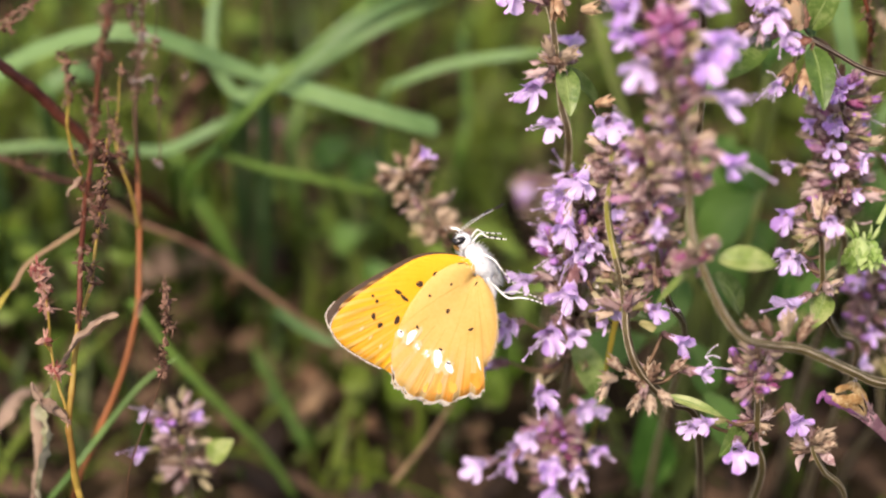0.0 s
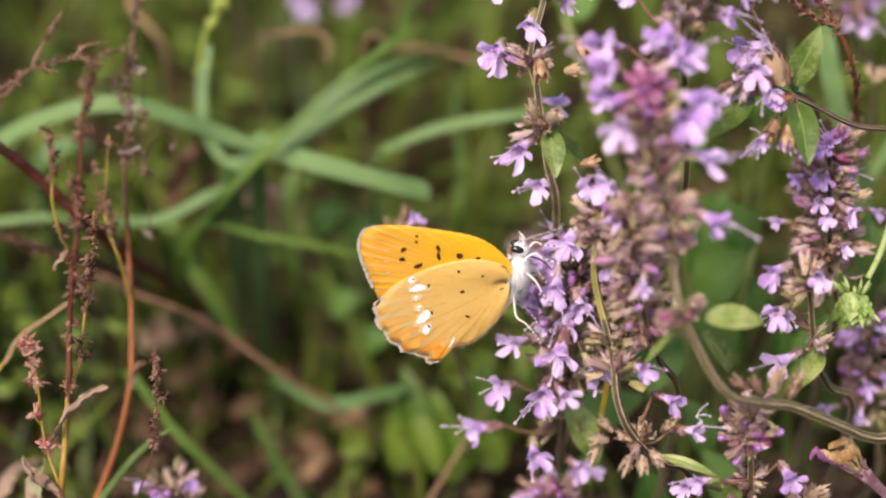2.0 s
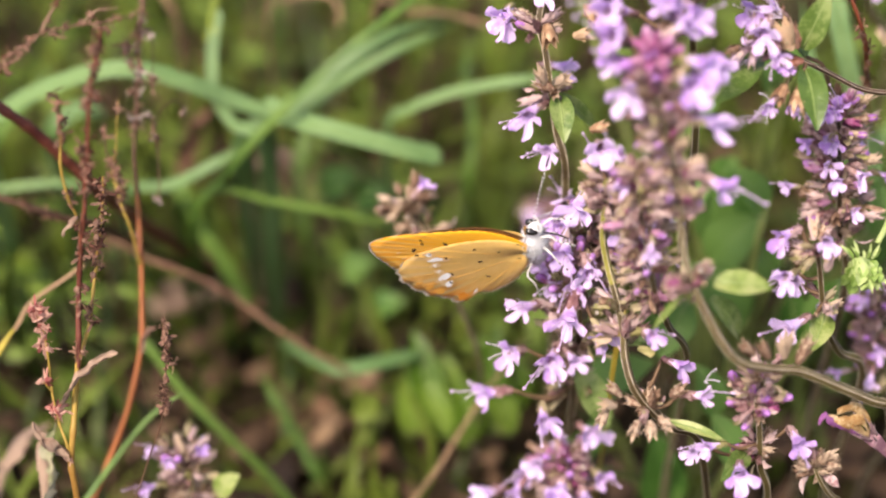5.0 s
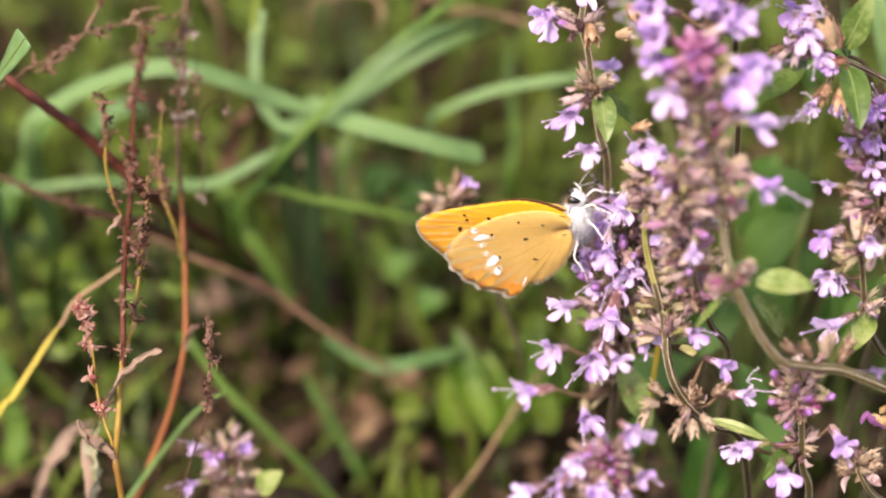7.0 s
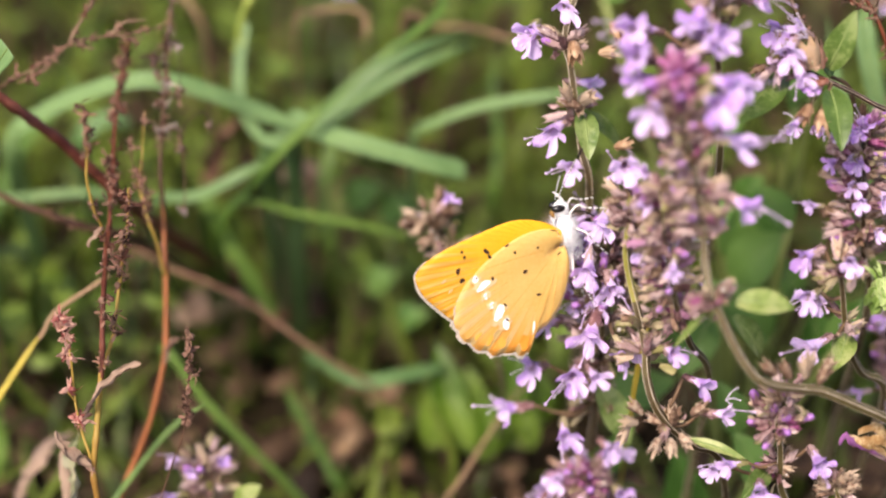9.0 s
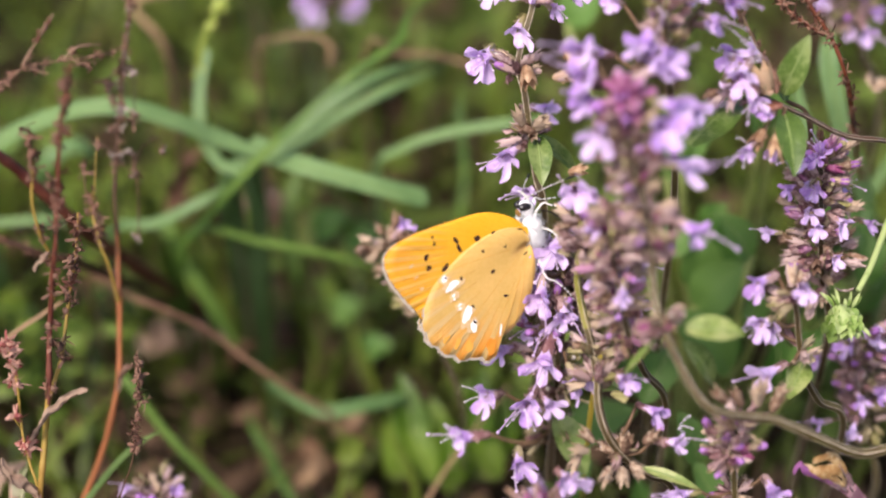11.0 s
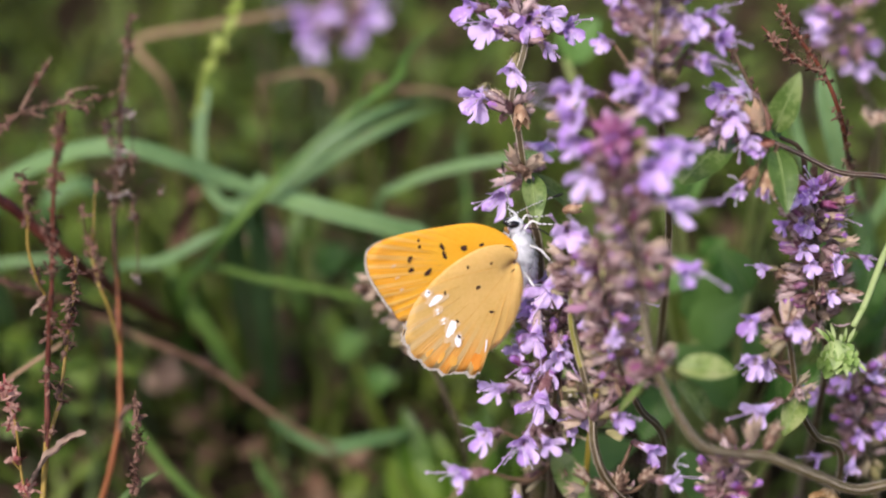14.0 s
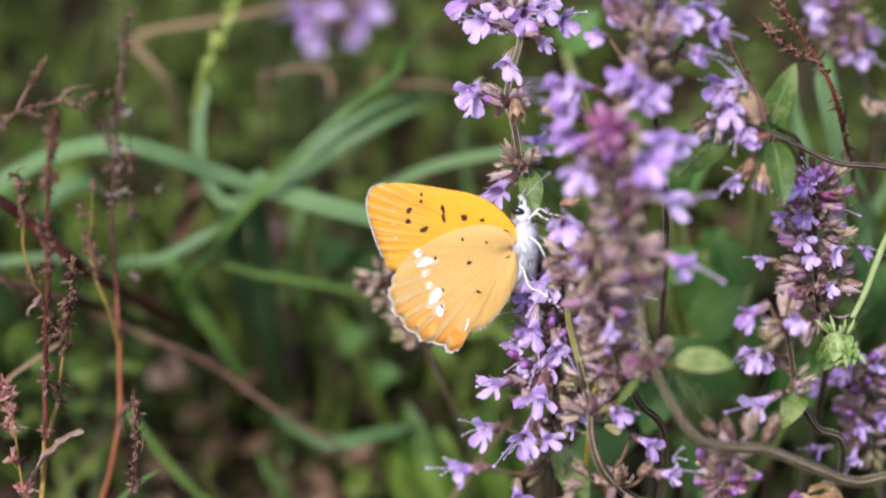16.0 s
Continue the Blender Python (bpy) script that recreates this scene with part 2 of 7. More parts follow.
def style_mesh(seed):
    r = random.Random(seed)
    bm = bmesh.new()
    end = Vector((r.uniform(-0.6, 0.6), r.uniform(0.4, 1.4), r.uniform(3.4, 5.2))) * MM
    tube(bm, spline([(0, 0.4 * MM, -1 * MM), (0, 0.8 * MM, 1.2 * MM), end], 4), 0.07 * MM, 5)
    ball(bm, end, (0.2 * MM, 0.2 * MM, 0.24 * MM), u=6, v=5)
    for k in range(3):
        tip = Vector((r.uniform(-1.2, 1.2), r.uniform(-0.3, 1.3), r.uniform(1.4, 2.4))) * MM
        tube(bm, [Vector((0, 0.2 * MM, -0.5 * MM)), tip * 0.6, tip], 0.045 * MM, 4)
        ball(bm, tip, (0.15 * MM, 0.13 * MM, 0.13 * MM), u=6, v=4)
    return mesh_of("style", bm, STYLE)


def calyx_mesh(seed, mat, wide=1.0, dry=False):
    """A ribbed tube with five fine pointed teeth, foot at the origin."""
    r = random.Random(seed)
    bm = bmesh.new()
    rings = []
    n = 10
    for s in (0.0, 0.2, 0.55, 1.0):
        rad = (0.26 + (0.32 + (0.20 if dry else 0)) * s ** 0.6) * wide * MM
        rings.append([bm.verts.new((rad * (1.10 if k % 2 else 0.90) * math.cos(math.tau * k / n), rad * (1.10 if k % 2 else 0.90) * math.sin(math.tau * k / n), 2.3 * s * MM)) for k in range(n)])
    for a, b in zip(rings, rings[1:]):
        for k in range(n):
            bm.faces.new((a[k], a[(k + 1) % n], b[(k + 1) % n], b[k]))
    top = rings[-1]
    for k in range(0, n, 2):
        out = 1.2 + (0.9 if dry else 0.3) * r.random()
        mid = (top[k].co + top[(k + 2) % n].co) / 2
        tip = bm.verts.new(Vector((mid.x * out, mid.y * out, (3.1 + 1.0 * r.random()) * MM)))
        bm.faces.new((top[k], top[(k + 1) % n], tip))
        bm.faces.new((top[(k + 1) % n], top[(k + 2) % n], tip))
    # bristles along the ribs
    for k in range(n):
        for lo, hi in ((0, 1), (1, 2), (2, 3)):
            if r.random() < 0.6:
                a, b = rings[lo][k], rings[hi][k]
                q = a.co.lerp(b.co, r.uniform(0.3, 0.7))
                d = Vector((q.x, q.y, 0)).normalized() * r.uniform(0.15, 0.45) * MM
                bm.faces.new((a, b, bm.verts.new(q + d + Vector((0, 0, r.uniform(0, 0.3) * MM)))))
    return mesh_of("calyx", bm, mat)


def bud_mesh(seed, mat):
    bm = bmesh.new()
    ball(bm, (0, 0, 2.7 * MM), (0.60 * MM, 0.56 * MM, 0.95 * MM), rough=0.08 * MM, seed=seed)
    return mesh_of("bud", bm, mat)


COROLLAS = [corolla_mesh(i) for i in range(12)]
STYLES = [style_mesh(i) for i in range(5)]
CALYXES = [calyx_mesh(i, CALYX) for i in range(4)] + [calyx_mesh(7, CALYX_GREEN), calyx_mesh(8, CALYX_GREEN), calyx_mesh(9, CALYX_RED), calyx_mesh(10, CALYX_RED)]
WINE = material("wine_pink_bud_calyx", [(0.20, 0.03, 0.10), (0.36, 0.10, 0.23), (0.52, 0.27, 0.41)], 0.55, 500, 0.2, 0.3, 0.2)
CROWN = [calyx_mesh(12 + i, WINE, 1.1) for i in range(3)]
MAUVES = [calyx_mesh(30, CALYX_RED), calyx_mesh(31, CALYX), calyx_mesh(32, WINE), calyx_mesh(33, CALYX_RED), calyx_mesh(34, CALYX), calyx_mesh(35, DRY)]
FLOWER_CALYXES = [CALYXES[0], CALYXES[6], CALYXES[7], calyx_mesh(11, CALYX_RED, 1.2), CALYXES[4]]
DRYS = [calyx_mesh(20 + i, DRY, 1.1, True) for i in range(4)]
CAPSULE = material("tan_capsule", [(0.20, 0.10, 0.05), (0.36, 0.21, 0.12), (0.55, 0.38, 0.24)], 0.65, 900, 0.2, 0.5, 0.2)
CAPSULES = [calyx_mesh(50 + i, CAPSULE, 1.25, True) for i in range(3)]
RUST_CALYX = calyx_mesh(60, material("rust_red_calyx", [(0.11, 0.035, 0.022), (0.25, 0.09, 0.06), (0.42, 0.22, 0.16)], 0.6, 900, 0.2, 0.5, 0.15), 1.3)
BEADS = [bud_mesh(8, PALE)]
ROSE = material("rose_pink_bud", [(0.22, 0.045, 0.14), (0.38, 0.13, 0.28), (0.56, 0.32, 0.48)], 0.5, 500, 0.2, 0.2, 0.2)
ROSE_BUDS = [bud_mesh(i, ROSE) for i in (21, 22)]
BUDS = [bud_mesh(i, PETAL_DARK) for i in range(2)] + [bud_mesh(5, PETAL_DARK)]


def bract_mesh(seed, mat):
    r = random.Random(seed)
    bm = bmesh.new()
    lobe(bm, (0, 0, 0), (0, 0.4, 0.9), (1, 0, 0), r.uniform(2.4, 3.8) * MM, r.uniform(1.0, 1.7) * MM, r.uniform(-0.5, 0.4), 0, 6, 5)
    for v in bm.verts:
        v.co += 0.35 * MM * noise.noise_vector(v.co * 800 + Vector((seed * 4.1, 0, 0)))
    return mesh_of("bract", bm, mat)


BRACTS = [bract_mesh(1, CALYX_GREEN), bract_mesh(2, CALYX), bract_mesh(3, CALYX_RED), bract_mesh(4, DRY), bract_mesh(5, CALYX_GREEN), bract_mesh(6, DRY)]


def leaf(parent, base, tip, width, lift=0.25, mat=None, name="leaf", label="", face=(0.1, 0.4, 0.9), fold=0.18):
    """An oval leaf with a midrib crease and a short stalk, from base to tip (in the parent's space)."""
    base, tip = Vector(base), Vector(tip)
    along = tip - base
    length = along.length
    along.normalize()
    nor = facing(face)
    across = along.cross(nor).normalized()
    nor = across.cross(along).normalized()
    bm = bmesh.new()
    grid = []
    nu, nv = 10, 7
    for i in range(nu + 1):
        s = i / nu
        w = width * MM * (max(0.03, math.sin(math.pi * min(1, 0.04 + 0.96 * s) ** 0.85)) ** 0.75)
        row = []
        for j in range(nv):
            c = 2 * j / (nv - 1) - 1
            q = base + along * length * s + across * w * 0.5 * c + nor * (lift * length * math.sin(math.pi * s) * 0.35 + fold * w * abs(c) - 0.02 * width * MM * math.cos(9 * s + 2 * abs(c)))
            row.append(bm.verts.new(q))
        grid.append(row)
    for a, b in zip(grid, grid[1:]):
        for j in range(nv - 1):
            bm.faces.new((a[j], a[j + 1], b[j + 1], b[j]))
    ob = part(name, bm, mat or LEAF, parent, label)
    if name == "leaf" and width < 6:
        bm = bmesh.new()
        rib = [base + along * length * s + nor * (lift * length * math.sin(math.pi * s) * 0.35 - 0.02 * width * MM * math.cos(9 * s) + 0.05 * MM) for s in (0.0, 0.2, 0.4, 0.6, 0.8, 0.95)]
        tube(bm, rib, lambda s: (0.13 - 0.09 * s) * MM, 5)
        part("midrib", bm, MIDRIB, ob)
    return ob


def flower(parent, place, d, size=1.0, seed=0):
    r = random.Random(seed)
    # most blossoms look outward and a little down, few straight up
    side, rise, out = ACROSS.dot(d), UPWARD.dot(d), OUT.dot(d)
    d = ACROSS * (side * 1.25 + r.uniform(-0.2, 0.2)) + UPWARD * (rise - r.uniform(0.0, 0.5)) + OUT * out * r.uniform(0.55, 1.3)
    m = aim(place, d) @ pose(0, 0, 0, 0, 0, r.uniform(-60, 60)) @ Matrix.Diagonal((size * r.uniform(0.8, 1.15), size * r.uniform(0.8, 1.12), size * r.uniform(0.8, 1.1), 1))
    f = piece("flower", COROLLAS[seed % len(COROLLAS)], parent, m)
    piece("calyx", FLOWER_CALYXES[seed % len(FLOWER_CALYXES)], f, pose(0, 0, -0.0033) @ Matrix.Scale(0.85, 4))
    if r.random() < 0.7:
        piece("style", STYLES[seed % len(STYLES)], f)
    return f


def whorl(parent, centre, axis, radius, calyxes, flowers, dry, seed, size=1.0, buds=0, mauve=False, bloom=1.0, fine=1.0):
    """A ring of calyxes round the stem, some in flower, some gone dry."""
    r = random.Random(seed)
    axis = axis.normalized()
    side = axis.orthogonal().normalized()
    kinds = ["c"] * int(calyxes * 1.9) + ["f"] * flowers + ["d"] * dry + ["b"] * buds
    r.shuffle(kinds)
    for i in range(4 + len(kinds) // 6):
        a = r.uniform(0, math.tau)
        d = (math.cos(a) * side + math.sin(a) * axis.cross(side) + axis * r.uniform(-0.6, 0.5)).normalized()
        piece("bract", BRACTS[r.randrange(len(BRACTS))], parent, aim(centre + axis * r.uniform(-0.6, 0.6) * radius * MM + d * radius * MM * r.uniform(0.3, 0.9), d) @ pose(0, 0, 0, 0, 0, r.uniform(0, 360)) @ Matrix.Scale(r.uniform(0.4, 0.8), 4))
    for i, k in enumerate(kinds):
        a = math.tau * (i + r.uniform(-0.3, 0.3)) / len(kinds) * 2.6
        out = math.cos(a) * side + math.sin(a) * axis.cross(side)
        d = (out + axis * (0.35 + r.uniform(-0.5, 0.6))).normalized()
        foot = centre + axis * r.uniform(-0.5, 0.5) * radius * MM + d * radius * MM * r.uniform(0.05, 0.75)
        if k == "f":
            flower(parent, foot + d * 3.6 * MM * size, (d + facing((0, -0.1, 0.25))).normalized(), size * bloom, seed * 31 + i)
        else:
            bank = {"c": CROWN if buds > 16 else MAUVES if mauve else CALYXES[6:] if buds > 9 else CALYXES, "d": DRYS, "b": CROWN if buds > 13 else MAUVES if mauve else CALYXES[6:]}[k]
            q = piece({"c": "calyx", "d": "dry_calyx", "b": "calyx"}[k], bank[r.randrange(len(bank))], parent, aim(foot, d) @ Matrix.Scale(size * r.uniform(0.42, 0.72) if k == "d" else fine * size * r.uniform(0.7, 0.95) if k == "b" else fine * size * r.uniform(0.55, 0.88), 4))
            if k != "b" and r.random() < 0.1:
                piece("seed_bead", BEADS[0], q, Matrix.Scale(0.7, 4) @ pose(0, 0, 0.0004))
            if k == "b":
                piece("bud", BUDS[r.randrange(len(BUDS))], q)


def thyme(label, stem, whorls=(), flowers=(), leaves=(), dries=(), thick=0.5, foot=(0, 12), seed=1, bark=None, mauve=False, bloom=1.0, fine=1.0, stamens=(), crown=None, lower=None, buds=()):
    """One sprig of wild thyme from its foot in the ground. whorls: place along the stem 0..1, radius, calyxes, flowers, dry, buds."""
    low = at(stem[0])
    ground = Vector((low.x + foot[0] * MM, low.y + foot[1] * MM, -0.001))
    t = thing("wild_thyme_sprig", ground, label, "thyme", "sprigs of wild thyme")
    pts = [at(p) - ground for p in stem]
    pts = [Vector((0, 0, 0)), (pts[0] * 0.5 + Vector((foot[0] * 0.2 * MM, 0.002, -0.002)))] + pts
    line = spline(pts, 7)
    bm = bmesh.new()
    tube(bm, line, lambda s: thick * MM * (1.1 - 0.35 * s), ridged=True)
    if lower:
        for i, f in enumerate(bm.faces):
            if f.material_index == 0 and i // 16 < lower * len(line):
                f.material_index = 2
    part("stem", bm, [bark or THYME_STEM, RIDGE, THYME_STEM], t)
    vis = [at(p) - ground for p in stem]
    path = spline(vis, 10)
    for i, (s, rad, c, f, d, b) in enumerate(whorls):
        k = min(len(path) - 2, max(1, int(s * (len(path) - 1))))
        whorl(t, path[k], path[k + 1] - path[k - 1], rad, c, f, d, seed * 100 + i, buds=b, mauve=mauve, bloom=bloom, fine=fine)
    for i, fl in enumerate(flowers):
        p, d = fl[0], fl[1]
        f = flower(t, at(p) - ground, facing(d), fl[2] if len(fl) > 2 else 1.0, seed * 57 + i)
        foot = f.matrix_basis @ Vector((0, 0, -3.2 * MM))
        near = min(path, key=lambda q: (q - foot).length + abs(UP.dot(q - foot + UP * 2 * MM)) * 0.5)
        if (near - foot).length > 1.5 * MM:
            bm = bmesh.new()
            tube(bm, spline([near, near.lerp(foot, 0.55) + UP * -0.8 * MM, foot], 4), lambda s: (0.26 - 0.06 * s) * MM, 6)
            part("pedicel", bm, PEDICEL, t)
    for i, lf in enumerate(leaves):
        leaf(t, at(lf[0]) - ground, at(lf[1]) - ground, lf[2], mat=lf[3] if len(lf) > 3 else LEAF)
    for p, q in stamens:
        a, b = at(p) - ground, at(q) - ground
        bm = bmesh.new()
        tube(bm, spline([a, a.lerp(b, 0.5) + UPWARD * 0.25 * MM, b], 4), 0.055 * MM, 5)
        ball(bm, b, (0.13 * MM, 0.12 * MM, 0.12 * MM), u=6, v=5)
        part("stamen", bm, WHITE_THREAD, t)
    if crown:
        # a dome of closed wine-pink buds at the tip
        r = random.Random(seed)
        for i in range(crown[1]):
            a, rise = i * 2.4, 1.0 - 1.25 * (i + 0.5) / crown[1]
            wide = math.sqrt(max(0.0, 1 - rise * rise))
            d = facing((math.cos(a) * wide + r.uniform(-0.35, 0.35), 0.3 * rise + math.sin(a) * wide + r.uniform(-0.35, 0.35), rise * 0.9 + r.uniform(0.0, 0.5)))
            q = piece("calyx", CROWN[i % 3], t, aim(at(crown[0]) - ground + d * r.uniform(-0.4, 1.1) * MM, d) @ Matrix.Scale(r.uniform(0.5, 0.8), 4))
            piece("bud", ROSE_BUDS[i % 2] if i % 4 else BUDS[0], q, Matrix.Scale(r.uniform(0.8, 1.3), 4))
    for i, p in enumerate(buds):
        d = facing((p[0] - buds[0][0], p[1] - buds[0][1] + 2.0, 4.0)).normalized()
        q = piece("calyx", MAUVES[i % 4], t, aim(at(p) - ground - d * 2.7 * MM, d) @ Matrix.Scale(0.9, 4))
        piece("bud", BUDS[i % 3], q)
    for i, (p, d, *big) in enumerate(dries):
        piece("dry_calyx", (CAPSULES if big else DRYS)[i % 3], t, aim(at(p) - ground, facing(d)) @ Matrix.Scale(big[0] if big else 0.72, 4))
    return t


# ---- the ground: one uneven sheet out to the horizon ----
bm = bmesh.new()
steps = [math.copysign(abs(i / 40) ** 4 * 300 + abs(i / 40) * 0.35, i) for i in range(-40, 41)]
rows = []
for y in steps:
    row = []
    for x in steps:
        fade = 1.0 if max(abs(x), abs(y)) < 1 else 0.0
        z = fade * (0.006 * noise.noise(Vector((x, y, 0)) * 18) + 0.003 * noise.noise(Vector((x, y, 3)) * 70)) - 0.004
        row.append(bm.verts.new((x, y + 0.08, z)))
    rows.append(row)
for a, b in zip(rows, rows[1:]):
    for k in range(len(a) - 1):
        bm.faces.new((a[k], a[k + 1], b[k + 1], b[k]))
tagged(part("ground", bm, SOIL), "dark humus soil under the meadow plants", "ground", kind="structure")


# ---- low growth behind: grass, small leaves, litter ----
def ribbon(bm, base, tip, bend, width, n=5):
    d = tip - base
    across = d.cross(UP + bend * 60).normalized()
    prev = None
    for i in range(n + 1):
        s = i / n
        p = base.lerp(tip, s) + bend * math.sin(math.pi * s)
        w = width * (1 - s ** 2) ** 0.6 * 0.5 + 0.00005
        cur = (bm.verts.new(p - across * w), bm.verts.new(p + Vector((0, 0, -w * 0.4))), bm.verts.new(p + across * w))
        if prev:
            bm.faces.new((prev[0], prev[1], cur[1], cur[0]))
            bm.faces.new((prev[1], prev[2], cur[2], cur[1]))
        prev = cur


def growth(name, count, mat, label, category, height, width, seed, area, tilt=0.9, patch=0.0):
    r = random.Random(seed)
    bm = bmesh.new()
    made = 0
    while made < count:
        x, y = r.uniform(area[0], area[1]), r.uniform(area[2], area[3])
        if patch and noise.noise(Vector((x * 36, y * 36, seed))) < patch - 0.5:
            continue
        a = r.uniform(0, math.tau)
        h = r.uniform(*height)
        base = Vector((x, y, -0.004))
        tip = base + Vector((math.cos(a) * h * tilt * r.random(), math.sin(a) * h * tilt * r.random(), h * r.uniform(0.5, 1)))
        ribbon(bm, base, tip, Vector((r.uniform(-1, 1), r.uniform(-1, 1), 0.5)) * h * 0.2, r.uniform(*width))
        made += 1
    return tagged(part(name, bm, mat), label, category, kind="stuff")


growth("meadow_grass", 2900, MEADOW, "short green meadow grass growing from dark soil", "grass", (0.012, 0.048), (0.0008, 0.0022), 3, (-0.26, 0.26, 0.05, 0.42), patch=0.48)
growth("tall_grass", 260, MEADOW, "taller soft green grass further back", "grass", (0.03, 0.07), (0.001, 0.0026), 6, (-0.16, 0.2, 0.075, 0.30), tilt=0.6, patch=0.45)
growth("low_turf", 1500, MEADOW, "low green turf between the taller plants", "grass", (0.006, 0.016), (0.0006, 0.0018), 4, (-0.26, 0.26, -0.30, 0.10))
growth("outer_meadow", 9000, MEADOW, "green meadow grass spreading around", "grass", (0.015, 0.06), (0.001, 0.0035), 9, (-1.6, 1.6, 0.36, 2.4))
growth("outer_turf", 9000, MEADOW, "short green turf spreading around", "grass", (0.010, 0.035), (0.001, 0.003), 10, (-1.6, 1.6, -1.6, -0.28))
growth("side_turf", 3000, MEADOW, "short green turf beside the plants", "grass", (0.010, 0.035), (0.001, 0.003), 11, (0.24, 1.2, -0.3, 0.4))
growth("side_turf", 3000, MEADOW, "short green turf beside the plants", "grass", (0.010, 0.035), (0.001, 0.003), 12, (-1.2, -0.24, -0.3, 0.4))
growth("shade_grass", 420, MEADOW, "fine green grass over the dark soil", "grass", (0.008, 0.03), (0.0006, 0.0016), 14, (-0.09, 0.09, 0.015, 0.13), tilt=1.2)
growth("dead_grass", 1700, LITTER, "withered brown grass lying on the soil", "dead grass", (0.010, 0.030), (0.0004, 0.0012), 5, (-0.26, 0.26, 0.03, 0.42), tilt=2.2)

r = random.Random(8)
bm = bmesh.new()
for i in range(900):
    x, y = r.uniform(-0.2, 0.2), r.uniform(0.03, 0.36)
    if noise.noise(Vector((x * 25, y * 25, 7))) < -0.12:
        continue
    p = Vector((x, y, r.uniform(0.002, 0.022)))
    a = r.uniform(0, math.tau)
    lobe(bm, p, (math.cos(a), math.sin(a), r.uniform(-0.2, 0.6)), (-math.sin(a), math.cos(a), r.uniform(-0.3, 0.3)), r.uniform(0.004, 0.009), r.uniform(0.003, 0.006), 0.15, 0, 4, 3)
tagged(part("low_herb_leaves", bm, MEADOW), "small round green herb leaves near the soil", "herb leaves", kind="stuff")
CLOVER = material("fresh_leaf_green", [(0.040, 0.075, 0.007), (0.088, 0.145, 0.016), (0.16, 0.235, 0.040)], 0.45, 60, 0.4, 0.3, 0.35, island=True)
bm = bmesh.new()
for i in range(1200):
    x, y = r.uniform(-0.11, 0.12), r.uniform(0.045, 0.2)
    if noise.noise(Vector((x * 48, y * 48, 2))) < 0.05:
        continue
    p = Vector((x, y, r.uniform(0.004, 0.026)))
    a = r.uniform(0, math.tau)
    lobe(bm, p, (math.cos(a), math.sin(a), r.uniform(-0.2, 0.7)), (-math.sin(a), math.cos(a), r.uniform(-0.4, 0.2)), r.uniform(0.003, 0.007), r.uniform(0.002, 0.005), 0.15, 0, 4, 3)
tagged(part("fresh_herb_leaves", bm, CLOVER), "fresh light green herb leaves in clumps", "herb leaves", kind="stuff")
bm = bmesh.new()
for i in range(1800):
    wide = 0.22 if i < 1500 else 0.09
    p = Vector((r.uniform(-wide, wide), r.uniform(0.0, 0.38) if i < 1500 else r.uniform(0.02, 0.14), r.uniform(-0.003, 0.005)))
    a = r.uniform(0, math.tau)
    lobe(bm, p, (math.cos(a), math.sin(a), r.uniform(-0.2, 0.3)), (-math.sin(a), math.cos(a), r.uniform(-0.5, 0.5)), r.uniform(0.003, 0.011), r.uniform(0.0015, 0.006), 0.4, 0, 4, 3)
tagged(part("leaf_litter", bm, LITTER), "brown withered leaf scraps on the soil", "leaf litter", kind="stuff")


# ---- grass blades that stand out ----
def blade(pts, width, mat, label, name="grass_blade", taper=(0.25, 0.05), foot=(0, 14), face=(0.1, 0.5, 0.9), rooted=True, group="grass blades", fold=0.12):
    """A single blade with a shallow keel: pts in the axes of the stand, from foot to tip."""
    low = at(pts[0])
    ground = Vector((low.x + foot[0] * MM, low.y + foot[1] * MM, -0.002))
    t = thing(name, ground, label, "grass", group)
    q = [at(p) - ground for p in pts]
    if rooted:
        q = [Vector((0, 0, 0)), q[0] * 0.55] + q
    line = spline(q, 8)
    nor = facing(face)
    bm = bmesh.new()
    prev = None
    n = len(line) - 1
    for i, p in enumerate(line):
        d = (line[min(i + 1, n)] - line[max(i - 1, 0)]).normalized()
        across = d.cross(nor).normalized()
        up = across.cross(d)
        s = i / n
        w = width * MM * 0.5 * min(1.0, taper[0] + s * 4, taper[1] + (1 - s) * 5)
        row = [bm.verts.new(p + across * w * c + up * w * fold * (2 * abs(c) + 0.3 * math.cos(7 * c))) for c in (-1, -0.5, 0, 0.5, 1)]
        if prev:
            for k in range(4):
                bm.faces.new((prev[k], prev[k + 1], row[k + 1], row[k]))
        prev = row
    ob = part("blade", bm, mat, t)
    md = ob.modifiers.new("thickness", "SOLIDIFY")
    md.thickness = 0.00012
    # the raised keel along the middle
    bm = bmesh.new()
    tube(bm, [p + nor * (0.05 + 0.02 * width) * MM for p in line], lambda s: width * MM * 0.07 * (1.1 - 0.7 * s), 5)
    part("midrib", bm, mat if name == "dry_stalk" else KEEL, t)
    return t


KEEL = material("pale_grass_keel", [(0.10, 0.17, 0.04), (0.17, 0.25, 0.07)], 0.45, 80, 0.15, 0.2, 0.25, spec=0.4)


